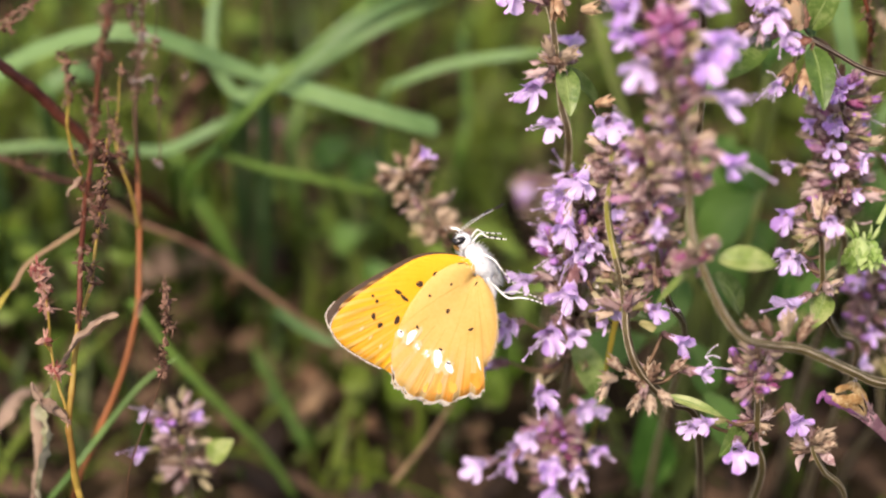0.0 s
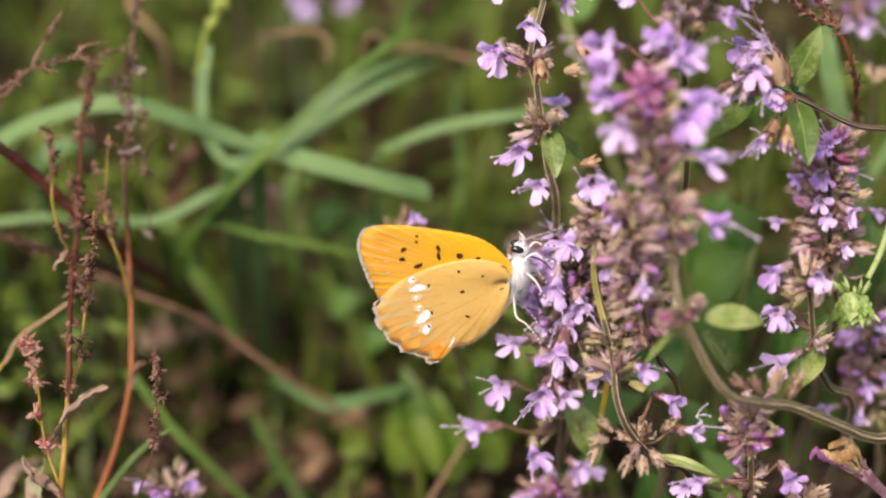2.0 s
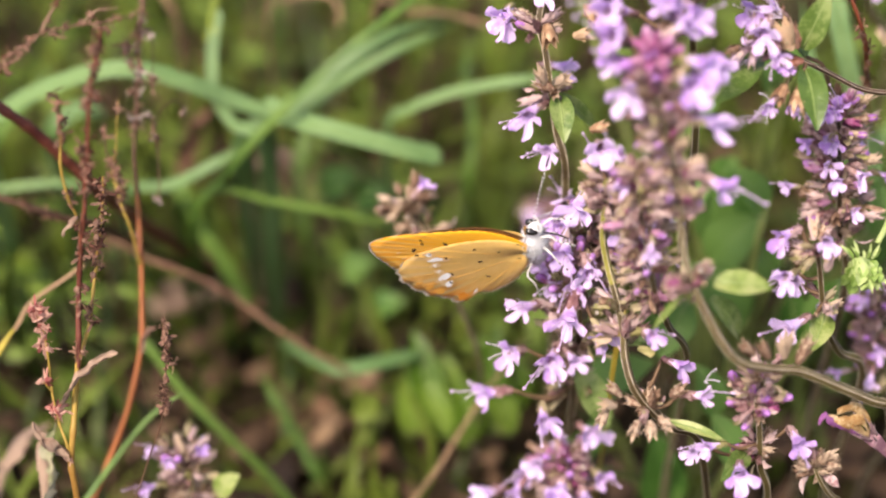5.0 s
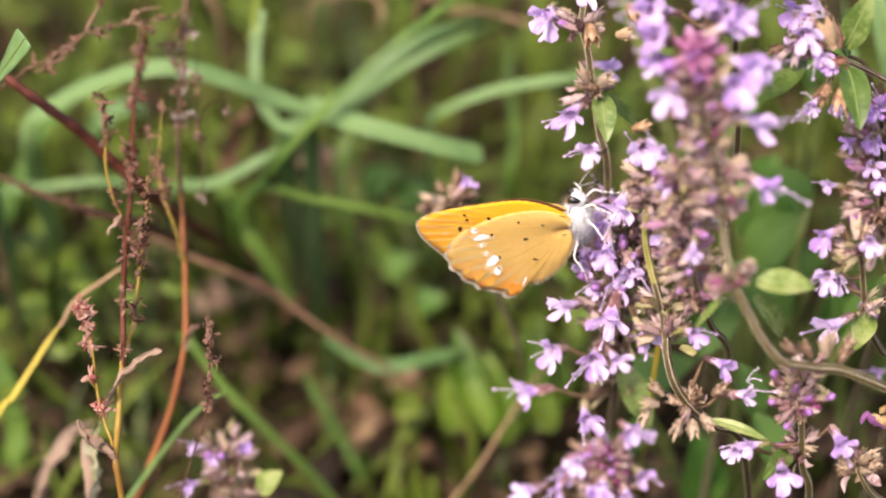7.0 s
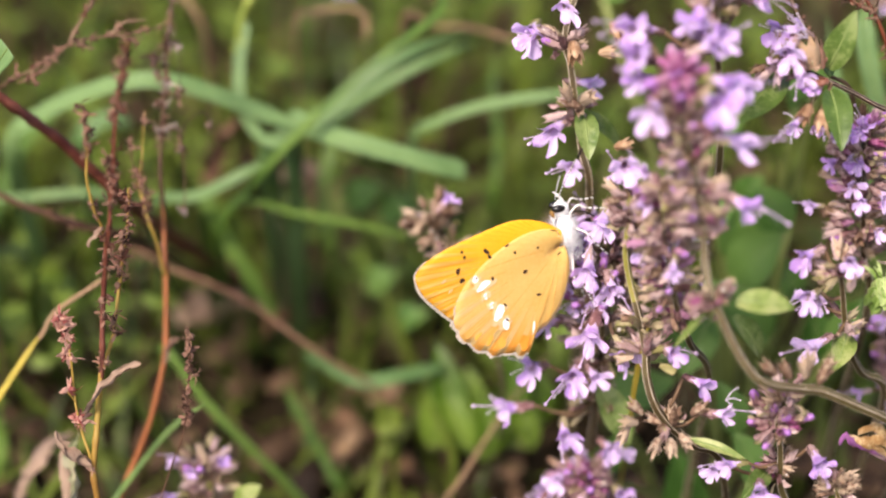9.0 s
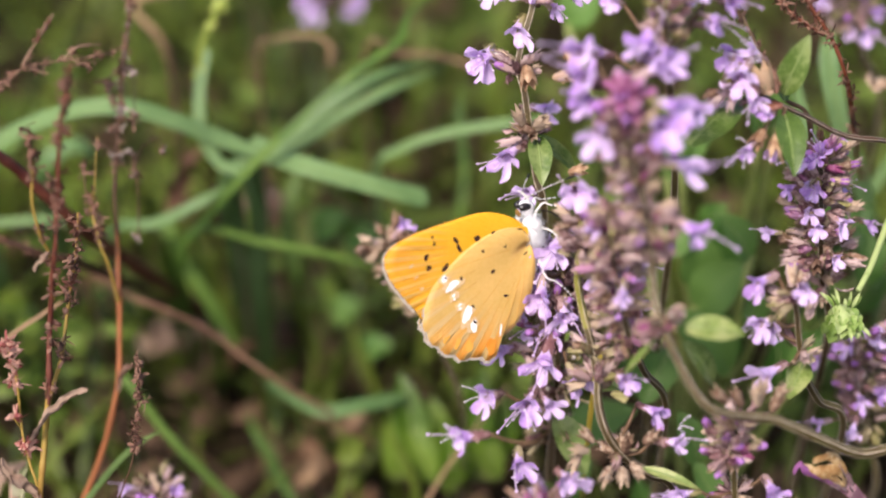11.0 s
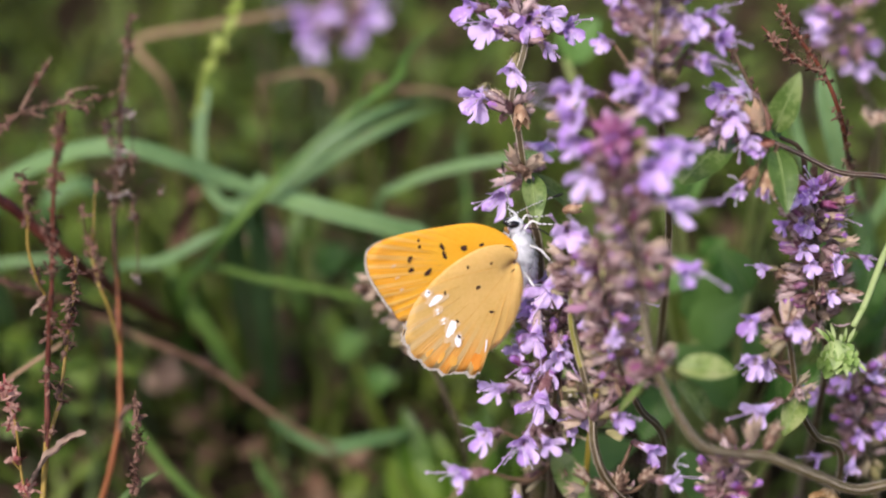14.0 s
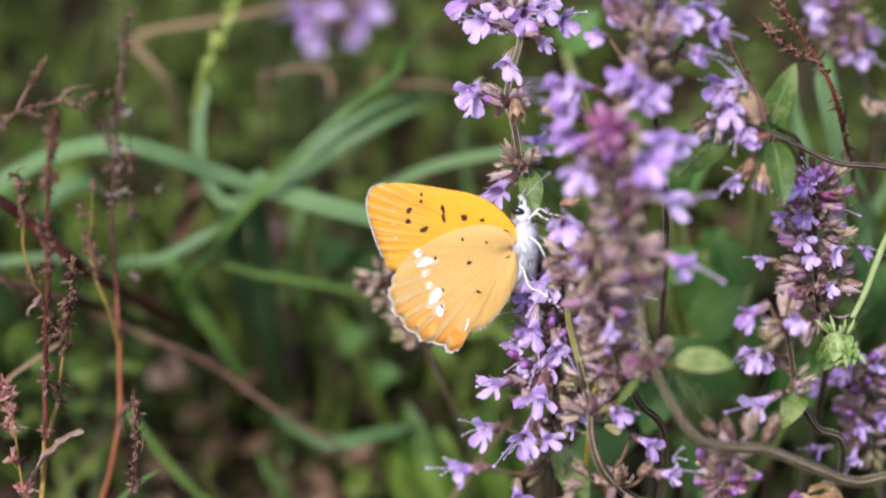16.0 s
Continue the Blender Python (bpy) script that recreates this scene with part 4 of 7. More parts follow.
# thick sprig that bends up from the side into the tall front spike
thyme("thick bent wild thyme stem rising into a dense violet spike", [(63.1, -18.1, -1.0), (54.7, -17.4, -4.0), (50.5, -15.9, -6.0), (46.3, -14.2, -8.0), (43.9, -13.4, -9.0), (40.1, -13.0, -11.0), (37.0, -12.2, -13.0), (34.7, -9.6, -14.0), (32.9, -6.4, -15.0), (31.5, -3.6, -16.0), (30.7, -0.9, -16.0), (30.4, 1.6, -16.0), (30.1, 4.3, -17.0), (29.4, 8.2, -18.0), (28.3, 12.4, -19.0), (27.3, 15.9, -20.0), (26.5, 19.8, -21.0)],
      [(0.565, 1.6, 8, 0, 3, 0), (0.75, 2.2, 9, 0, 3, 1), (0.79, 2.6, 10, 0, 3, 2), (0.83, 2.8, 11, 0, 3, 2), (0.875, 2.9, 12, 0, 2, 3), (0.92, 2.9, 13, 0, 1, 3), (0.96, 2.7, 12, 0, 0, 6)],
      [((24.0, 16.4, -22.0), (-0.3, -0.2, 0.9), 1.22), ((30.6, 17.1, -24.0), (0.3, -0.2, 0.9), 1.25), ((22.2, 22.5, -20.0), (-0.6, 0.2, 0.7), 1.29), ((21.9, 25.4, -19.0), (-0.5, 0.4, 0.7), 1.12), ((33.5, 13.4, -20.0), (0.7, -0.1, 0.6), 1.23),
       ((34.7, 6.7, -17.0), (0.8, -0.3, 0.5), 1.23), ((32.1, 19.3, -23.0), (0.7, 0.1, 0.6), 1.23), ((30.4, 23.8, -20.0), (0.5, 0.5, 0.6), 1.23), ((29.2, 25.6, -17.0), (0.1, 0.7, 0.6), 1.12), ((31.6, 24.6, -20.0), (0.5, 0.4, 0.7), 1.20), ((34.4, 19.2, -18.0), (0.8, 0.1, 0.5), 0.95), ((28.4, 26.4, -19.0), (0.1, 0.7, 0.6), 1.20), ((22.8, 20.1, -19.0), (-0.8, 0.0, 0.6), 1.01)],
      [((34.0, -3.7, -14.0), (40.6, -4.2, -13.0), 3.0, LEAF_PALE), ((34.4, -5.4, -9.0), (38.4, -10.2, -3.0), 3.0), ((31.0, -4.9, -13.0), (28.0, -9.0, -8.0), 0.8, LEAF_PALE)],
      [((42.7, -12.0, -9.0), (-0.3, 0.8, 0.5)), ((40.8, -12.0, -10.0), (-0.5, 0.7, 0.5)), ((44.2, -12.8, -8.0), (0.4, 0.8, 0.3)), ((39.2, -11.6, -10.0), (-0.7, 0.5, 0.5)), ((43.0, -11.4, -8.0), (0.1, 0.9, 0.4)), ((44.6, -11.6, -8.0), (0.5, 0.8, 0.4))], seed=4, thick=0.47, foot=(30, 20), mauve=True, bloom=0.85, fine=0.8, crown=((26.8, 20.6, -20.5), 24))
# spike behind it, higher up
thyme(T1 + " rising beside a taller spike", [(34.9, 10.4, 10.0), (33.2, 20.7, -4.0), (31.8, 28.1, -12.0), (31.7, 34.0, -14.0), (32.4, 40.1, -14.0)],
      [(0.50, 2.5, 8, 0, 3, 0), (0.66, 3, 12, 1, 1, 1), (0.82, 3.4, 12, 2, 0, 2), (0.94, 3.4, 12, 2, 0, 4)],
      [((28.9, 26.7, -16.0), (-0.3, -0.2, 0.9), 1.1), ((31.8, 25.3, -17.0), (0.2, -0.2, 0.9), 1.1), ((28.5, 34.4, -12.0), (-0.5, 0, 0.8)), ((34.5, 34.1, -12.0), (0.3, -0.2, 0.9), 1.15), ((39.6, 33.0, -8.0), (0.7, 0.1, 0.6)), ((24.3, 26.4, -10.0), (-0.6, 0.2, 0.6)), ((35.2, 20.0, -12.0), (0.6, -0.3, 0.7)), ((30.7, 31.7, -12.0), (0, -0.2, 0.9)), ((36.9, 29.7, -10.0), (0.5, 0, 0.8), 0.8), ((31.6, 36.6, -12.0), (0, 0.1, 0.9)), ((26.2, 32.2, -8.0), (-0.6, 0.1, 0.7), 0.8), ((33.8, 34.4, -13.0), (0.1, -0.2, 0.9), 1.25), ((39.2, 32.2, -10.0), (0.6, -0.1, 0.7), 1.1), ((30.8, 35.2, -13.0), (-0.2, 0.1, 0.9), 1.15), ((28.6, 34.6, -12.0), (-0.5, 0.1, 0.8), 1.1), ((37.6, 29.9, -10.0), (0.6, -0.3, 0.7), 0.8), ((36.1, 34.0, -12.0), (0.4, 0.1, 0.8), 1.1), ((38.5, 35.3, -8.0), (0.6, 0.3, 0.7), 1.0)],
      [((35.2, 16.8, -4.0), (41.8, 22.8, 2.0), 4.6), ((34.4, 18.4, 0.0), (40.1, 21.4, 6.0), 4.6)], seed=5)
# whorl with three open flowers by the yellowing leaf
thyme(T1 + " and reddish calyxes", [(56.2, -15.1, 16.0), (52.3, -12.1, 10.0), (49.7, -8.5, 5.0), (48.6, -5.2, 1.0), (47.8, -1.9, -2.0), (47.3, 0.1, -3.0)],
      [(0.99, 1.6, 6, 0, 5, 0), (0.55, 1.5, 2, 0, 2, 0)],
      [((42.9, 1.2, -5.0), (-0.6, -0.2, 0.75)), ((48.0, 0.7, -6.0), (0.05, -0.05, 1.0)), ((43.4, -3.3, -4.0), (-0.55, -0.3, 0.75)), ((45.0, -3.8, -1.0), (-0.2, -0.5, 0.8)), ((44.2, -8.8, -3.0), (-0.8, -0.15, 0.55))],
      [((49.3, -7.5, 3.0), (47.1, -11.6, -1.0), 3.0, LEAF_PALE)], seed=6, thick=0.45)
# lower sprig with closed purple buds
thyme("wild thyme sprig with closed purple buds", [(43.6, -29.6, 10.0), (41.9, -25.0, 4.0), (41.2, -20.7, 0.0), (40.5, -17.3, -3.0), (41.0, -14.6, -4.0)],
      [(0.35, 2.2, 7, 0, 2, 2), (0.72, 2.6, 11, 0, 2, 2), (0.97, 2.4, 12, 0, 3, 1)],
      [((34.9, -22.5, -2.0), (-0.6, 0.2, 0.7)), ((38.4, -25.5, -4.0), (0, -0.3, 0.95), 1.1), ((45.3, -22.1, -3.0), (0.2, -0.4, 0.85)), ((33.5, -23.3, 0.0), (-0.7, -0.2, 0.6), 0.8)],
      [((40.0, -23.5, 2.0), (36.2, -26.2, -4.0), 2.4)], seed=7, fine=0.8, mauve=True, buds=[(39.8, -15.6, -5.0), (37.5, -14.1, -4.0), (37.3, -17.3, -4.0), (41.2, -16.7, -5.0), (44.0, -16.7, -3.5), (41.3, -18.4, -4.5)])
# upright pair of leaves with a striped stem
pair = thyme("wild thyme side shoot with a pair of oval leaves", [(68.5, 16.2, 12.0), (60.2, 18.1, 6.0), (53.8, 18.5, 2.0), (49.1, 20.4, 0.0), (46.0, 21.5, -2.0), (42.4, 22.9, -3.0), (39.9, 23.6, -3.0)],
      [(0.78, 1.8, 3, 0, 4, 0), (0.97, 1.8, 4, 0, 3, 0)],
      [((40.7, 24.1, -6.0), (-0.4, -0.3, 0.8), 1.25), ((39.9, 26.9, -3.0), (-0.5, 0.2, 0.7), 1.1), ((42.3, 21.6, -6.0), (0.1, -0.5, 0.8), 0.9), ((40.2, 24.2, -5.0), (-0.6, -0.3, 0.7)), ((42.1, 27.5, -4.0), (-0.5, 0.7, 0.5), 0.8), ((41.6, 16.0, -5.0), (-0.6, -0.5, 0.6), 0.7), ((43.8, 20.4, -5.0), (-0.6, -0.1, 0.7), 0.6), ((44.4, 16.0, -5.0), (0.1, -0.8, 0.5), 0.6)],
      [((45.9, 22.9, -2.0), (48.3, 29.1, -6.0), 3.3), ((46.2, 20.6, -2.0), (46.8, 13.3, -6.0), 3.5), ((46.5, 22.2, 0.0), (45.9, 25.9, 6.0), 2.0)],
      [((44.3, 22.8, -4.0), (-0.4, 0.8, 0.3), 1.1), ((44.9, 18.0, -4.0), (-0.1, -0.9, 0.4), 0.9), ((43.6, 18.6, -4.0), (-0.5, -0.8, 0.4), 0.8)], seed=8, thick=0.29, foot=(20, 25), bark=STEM_DARK,
      stamens=[((43.1, 26.1, -5.0), (39.8, 29.4, -6.0)), ((43.1, 26.1, -5.0), (39.4, 26.8, -6.0)), ((43.1, 26.1, -5.0), (41.7, 28.7, -6.0)), ((43.1, 26.1, -5.0), (40.7, 25.6, -5.0)), ((41.7, 16.8, -5.0), (39.8, 15.0, -6.0)), ((41.7, 16.8, -5.0), (41.1, 14.2, -6.0)), ((41.7, 16.8, -5.0), (40.5, 17.6, -5.0))])
# a rust-red spent calyx at the fork of the leaf pair, and two pale ones below it
for p, d, k in (((45.1, 22.9, -3.0), (-0.35, 0.9, 0.4), 0.95), ((45.7, 21.5, -3.0), (-0.9, -0.3, 0.4), 0.8)):
    piece("dry_calyx", RUST_CALYX, pair, aim(at(p) - pair.location, facing(d)) @ Matrix.Scale(k, 4))
# blurred spikes further back
thyme("dense wine-brown wild thyme spike with small violet flowers", [(54.9, -4.4, 20.0), (53.2, 1.9, 14.0), (52.5, 6.6, 11.0), (52.3, 10.6, 10.0), (52.3, 14.7, 10.0), (52.3, 17.4, 10.0)],
      [(0.20, 2.8, 8, 0, 3, 0), (0.36, 4.0, 14, 0, 3, 2), (0.52, 4.2, 14, 2, 2, 4), (0.68, 3.8, 14, 2, 1, 5), (0.82, 3.2, 12, 2, 0, 5), (0.95, 2.2, 8, 2, 0, 6)],
      [((51.8, 16.9, 7.0), (-0.1, 0.5, 0.8), 0.9), ((51.1, 12.5, 6.0), (-0.1, -0.2, 0.9), 0.75), ((48.2, 12.7, 9.0), (-0.8, 0, 0.5), 0.65), ((50.4, 9.8, 6.0), (-0.2, -0.1, 0.9), 0.75), ((51.4, 7.9, 6.0), (0, -0.4, 0.9), 0.8), ((54.5, 8.5, 7.0), (0.4, -0.2, 0.9), 0.85), ((46.1, 7.6, 10.0), (-0.8, 0, 0.5), 0.6), ((53.9, 4.5, 8.0), (0.3, -0.3, 0.8), 0.7)], seed=9, mauve=True, bloom=0.7)
thyme("wild thyme sprig with round violet buds", [(63.9, -23.9, 36.0), (61.3, -16.1, 28.0), (60.0, -10.3, 24.0), (59.8, -6.1, 22.0)],
      [(0.4, 3, 8, 0, 3, 5), (0.75, 4, 10, 1, 2, 6), (0.97, 3, 8, 2, 2, 6)],
      [((53.9, -15.3, 20.0), (-0.6, -0.2, 0.7), 0.7), ((58.0, -16.3, 20.0), (-0.2, -0.6, 0.7), 0.7), ((59.1, -12.5, 20.0), (0, -0.2, 0.9), 0.8), ((61.5, -11.5, 20.0), (0.5, 0, 0.8)), ((60.5, -4.6, 20.0), (0.2, 0.4, 0.8)), ((53.8, -7.5, 24.0), (-0.7, 0, 0.6))], seed=10)
thyme(T1 + " seen from above", [(22.5, -38.1, 34.0), (21.3, -33.0, 28.0), (20.7, -29.1, 25.0), (20.3, -26.9, 24.0)],
      [(0.4, 3, 14, 2, 3, 0), (0.75, 3.6, 24, 2, 2, 3), (0.98, 3.2, 22, 2, 2, 3)],
      [((16.6, -26.6, 21.0), (-0.5, 0.1, 0.8), 1.1), ((10.4, -30.4, 24.0), (-0.7, -0.1, 0.7)), ((25.0, -28.3, 21.0), (0.5, -0.1, 0.8)), ((19.3, -30.7, 20.0), (0, -0.2, 0.95)), ((24.8, -23.2, 23.0), (0.5, 0.6, 0.5)), ((14.2, -30.2, 22.0), (-0.4, -0.3, 0.8)), ((22.8, -30.7, 20.0), (0.3, -0.3, 0.9))], 
      [((22.0, -25.8, 28.0), (20.6, -23.3, 24.0), 2.0)], seed=11, mauve=True, crown=((20.4, -26.6, 23.5), 16))
thyme("wild thyme sprig going to seed with few violet flowers", [(-26.0, -37.4, 34.0), (-26.2, -31.6, 28.0), (-26.6, -27.7, 25.0), (-27.2, -25.5, 24.0)],
      [(0.35, 3, 10, 0, 8, 0), (0.7, 3, 10, 0, 8, 0), (0.98, 2.5, 6, 0, 6, 2)],
      [((-31.4, -29.4, 22.0), (-0.8, 0.1, 0.6), 0.8), ((-30.9, -24.6, 22.0), (-0.5, 0.5, 0.6), 0.6), ((-28.7, -26.0, 21.0), (0, 0.2, 0.9), 0.5), ((-24.9, -24.9, 22.0), (0.4, 0.6, 0.6), 0.6)],
      [((-23.0, -30.4, 24.0), (-20.0, -27.7, 22.0), 3.0, LEAF_PALE)], seed=12)
thyme(T1 + " far behind the grass", [(-10.3, 40.0, 100.0), (-9.6, 43.5, 92.0), (-9.0, 46.2, 85.0), (-8.2, 48.6, 80.0)],
      [(0.6, 3, 5, 1, 0, 1), (0.95, 3, 5, 2, 0, 2)],
      [((-14.0, 45.5, 78.0), (-0.5, -0.1, 0.8), 1.2), ((-12.1, 42.1, 78.0), (-0.3, -0.4, 0.8), 1.2), ((-5.6, 44.6, 78.0), (0.6, 0, 0.7), 1.2), ((-6.8, 42.5, 78.0), (0.3, -0.5, 0.8), 1.0), ((-15.0, 47.5, 80.0), (-0.6, 0.1, 0.7), 1.2), ((-4.0, 47.0, 80.0), (0.6, 0.1, 0.7), 1.2), ((-9.8, 47.3, 78.0), (0, 0.2, 0.9), 1.1)], seed=13)
thyme("half-withered wild thyme head behind the butterfly", [(10.5, -14.9, 40.0), (6.9, -5.5, 30.0), (4.9, -0.5, 27.0), (3.0, 3.0, 26.0), (0.9, 5.6, 25.0)],
      [(0.45, 2.8, 1, 0, 26, 0), (0.70, 2.0, 0, 0, 8, 0), (0.96, 3.4, 1, 0, 34, 0)],
      [((2.9, 8.2, 22.0), (0.5, 0.9, 0.3), 0.75)], seed=14, thick=0.35)
thyme("small wild thyme head low behind the butterfly", [(24.9, -13.3, 78.0), (22.6, -3.2, 74.0), (21.5, 2.5, 72.0), (20.9, 5.0, 71.0)],
      [(0.75, 2.4, 9, 0, 4, 1), (0.97, 2.4, 9, 0, 2, 3)],
      [((19.4, 5.3, 68.0), (-0.4, 0.1, 0.8), 0.75), ((22.8, 3.8, 68.0), (0.3, -0.3, 0.8), 0.75)], seed=18)
thyme(T1 + " at the far edge", [(66.6, 25.9, 50.0), (62.5, 32.8, 42.0), (60.5, 37.5, 38.0), (59.5, 41.0, 36.0)],
      [(0.6, 3, 10, 1, 2, 4), (0.95, 3, 8, 1, 0, 6)],
      [((59.8, 34.7, 36.0), (-0.2, -0.3, 0.9), 0.8), ((56.9, 39.1, 36.0), (-0.7, 0, 0.6), 0.8), ((63.7, 37.5, 38.0), (0.6, -0.2, 0.7), 0.8)], seed=15)


# ---- withered sorrel ----
def seed_mesh(seed, mat):
    """A small crumbly seed wrapped in ragged papery husks."""
    r = random.Random(seed * 7 + 1)
    bm = bmesh.new()
    ball(bm, (0, 0, 0), (0.32 * MM, 0.22 * MM, 0.58 * MM), u=8, v=6)
    for v in bm.verts:
        k = noise.noise(v.co * 2400 + Vector((seed * 3.1, 0, 0)))
        v.co = v.co * (0.8 + 1.6 * max(-0.3, k)) + 0.3 * MM * noise.noise_vector(v.co * 1500 + Vector((0, seed * 2.3, 0)))
    for i in range(4):
        a = i * 1.57 + r.uniform(-0.5, 0.5)
        d = Vector((math.cos(a) * 0.8, math.sin(a) * 0.8, r.uniform(-0.7, 1.2))).normalized()
        lobe(bm, d * 0.1 * MM, d, d.orthogonal() + Vector((0, 0, r.uniform(-1, 1))), r.uniform(0.6, 1.3) * MM, r.uniform(0.25, 0.5) * MM, r.uniform(-0.6, 0.8), 0, 4, 2)
    return mesh_of("seed", bm, mat)


SEEDS = [seed_mesh(i, SEED) for i in range(10)]
SEEDS += [seed_mesh(8 + i, SEED_PINK) for i in range(4)]
DARK_SEEDS = SEEDS[:10] + [seed_mesh(40 + i, SEED_GREY) for i in range(6)]
RED_SEEDS = [seed_mesh(10 + i, SEED_RED) for i in range(3)]


def sorrel(label, stem, mat, thick=0.45, seeds=(), twigs=(), bank=None, seed=1, foot=(0, 10), rooted=True, dark_from=2.0, big=1.0, dark=None):
    """A dry stalk with clusters of seeds. seeds: from, to (0..1 along the stem), how many, how far out in mm."""
    r = random.Random(seed)
    low = at(stem[0])
    ground = Vector((low.x + foot[0] * MM, low.y + foot[1] * MM, -0.002))
    t = thing("sorrel_stalk", ground, label, "sorrel", "withered sorrel stalks")
    q = [at(p) - ground for p in stem]
    if rooted:
        q = [Vector((0, 0, 0)), q[0] * 0.5] + q
    bm = bmesh.new()
    tube(bm, [p + 0.25 * MM * noise.noise_vector(p * 160) for p in spline(q, 7)], lambda s: thick * MM * (1.15 - 0.65 * s) * (1 + 0.25 * max(0, math.sin(s * 75)) ** 8), 8)
    bm.faces.ensure_lookup_table()
    for i, face in enumerate(bm.faces):
        if i / len(bm.faces) > dark_from + 0.03 * math.sin(i * 1.7):
            face.material_index = 1
    part("stem", bm, [mat, dark or STEM_DARK], t)
    lines = [(spline([at(p) - ground for p in stem], 10), seeds)]
    for pts, tw, sd in twigs:
        line = spline([at(p) - ground for p in pts], 7)
        bm = bmesh.new()
        tube(bm, line, lambda s: tw * MM * (1.1 - 0.5 * s), 6)
        part("twig", bm, STEM_DARK if dark_from < 1 and mat is STEM_RED else mat, t)
        lines.append((line, sd))
    bank = bank or SEEDS
    for line, groups in lines:
        for a, b, n, out in groups:
            for i in range(int(n * 0.85)):
                node = round((a + (b - a) * (i + r.random()) / (n * 0.85)) * 60) / 60 + r.gauss(0, 0.006)
                k = max(0, min(len(line) - 1, int(node * (len(line) - 1))))
                d = Vector((r.uniform(-1, 1), r.uniform(-1, 1), r.uniform(-0.8, 0.8))).normalized()
                piece("seed", bank[r.randrange(len(bank))], t, aim(line[k] + d * out * MM * 0.7 * r.random() ** 1.6, d + Vector((0, 0, -0.4)), ACROSS) @ Matrix.Scale(big * r.choice((0.35, 0.55, 0.8, 1.2)), 4))
    return t


sorrel("withered red sorrel stalk, dark and seedy towards its top", [(-40.2, -35.2, 28.0), (-37.3, -27.8, 26.0), (-34.7, -21.6, 25.0), (-32.8, -14.1, 24.0), (-32.3, -9.9, 24.0), (-32.3, -4.2, 24.0), (-32.6, 1.5, 24.0), (-33.0, 7.2, 24.0), (-33.3, 11.4, 24.0), (-33.2, 15.0, 24.0), (-33.0, 18.5, 24.0), (-32.8, 22.0, 24.0), (-32.6, 26.3, 24.0), (-32.3, 30.7, 25.0), (-32.1, 35.8, 26.0), (-32.0, 40.2, 27.0)], STEM_RED, 0.36,
       [(0.60, 0.66, 16, 1.3), (0.68, 0.76, 22, 1.5), (0.78, 0.84, 18, 1.3), (0.85, 0.99, 40, 1.2), (0.38, 0.41, 6, 0.9)],
       [([(-32.8, 27.4, 24.0), (-31.2, 26.8, 23.0), (-30.8, 24.8, 23.0), (-30.9, 22.0, 23.0), (-30.9, 20.2, 23.0)], 0.09, [(0.0, 0.3, 6, 0.7), (0.75, 1, 9, 0.8)]), ([(-33.0, 22.8, 24.0), (-33.9, 24.1, 23.0), (-34.2, 26.1, 23.0)], 0.12, [(0.3, 1, 16, 0.8)]),
        ([(-30.9, 17.0, 23.0), (-30.4, 14.3, 22.0), (-30.1, 12.6, 22.0), (-29.9, 7.8, 22.0), (-29.9, 5.8, 22.0)], 0.12, [(0.22, 0.4, 9, 0.6), (0.9, 1, 9, 0.7)]), ([(-30.4, 15.2, 22.0), (-29.9, 17.0, 22.0), (-28.7, 18.2, 21.0), (-27.6, 18.5, 21.0), (-26.9, 17.6, 21.0), (-27.1, 16.4, 21.0)], 0.10, [(0.85, 1, 5, 0.5)]),
        ([(-33.0, 16.4, 24.0), (-31.9, 16.7, 23.0), (-31.0, 17.2, 23.0)], 0.10, [(0.2, 1, 7, 0.6)]), ([(-33.0, 16.2, 24.0), (-33.8, 16.7, 23.0), (-34.2, 17.4, 23.0)], 0.10, [(0.2, 1, 7, 0.6)])], bank=DARK_SEEDS, seed=21, dark_from=0.52, big=0.85)
sorrel("thin sorrel stalk, dark above and amber below", [(-32.4, -2.1, 24.0), (-33.3, 2.9, 20.0), (-34.0, 4.9, 19.0), (-34.8, 7.7, 19.0), (-35.5, 10.2, 19.0), (-36.2, 12.5, 19.0), (-36.4, 15.7, 19.0)], STEM_AMBER, 0.18,
       [(0.35, 0.5, 12, 1.2), (0.55, 0.75, 18, 1.3), (0.9, 1.0, 9, 0.9)],
       [([(-35.4, 9.8, 19.0), (-34.8, 12.2, 18.0), (-34.7, 15.7, 18.0), (-34.5, 18.5, 18.0)], 0.08, [(0.1, 0.5, 10, 0.9), (0.85, 1, 5, 0.5)]), ([(-34.9, 7.7, 19.0), (-33.6, 7.0, 18.0)], 0.08, [(0.3, 1, 6, 0.7)])], bank=SEEDS, seed=32, rooted=False, dark_from=0.62, big=0.9)
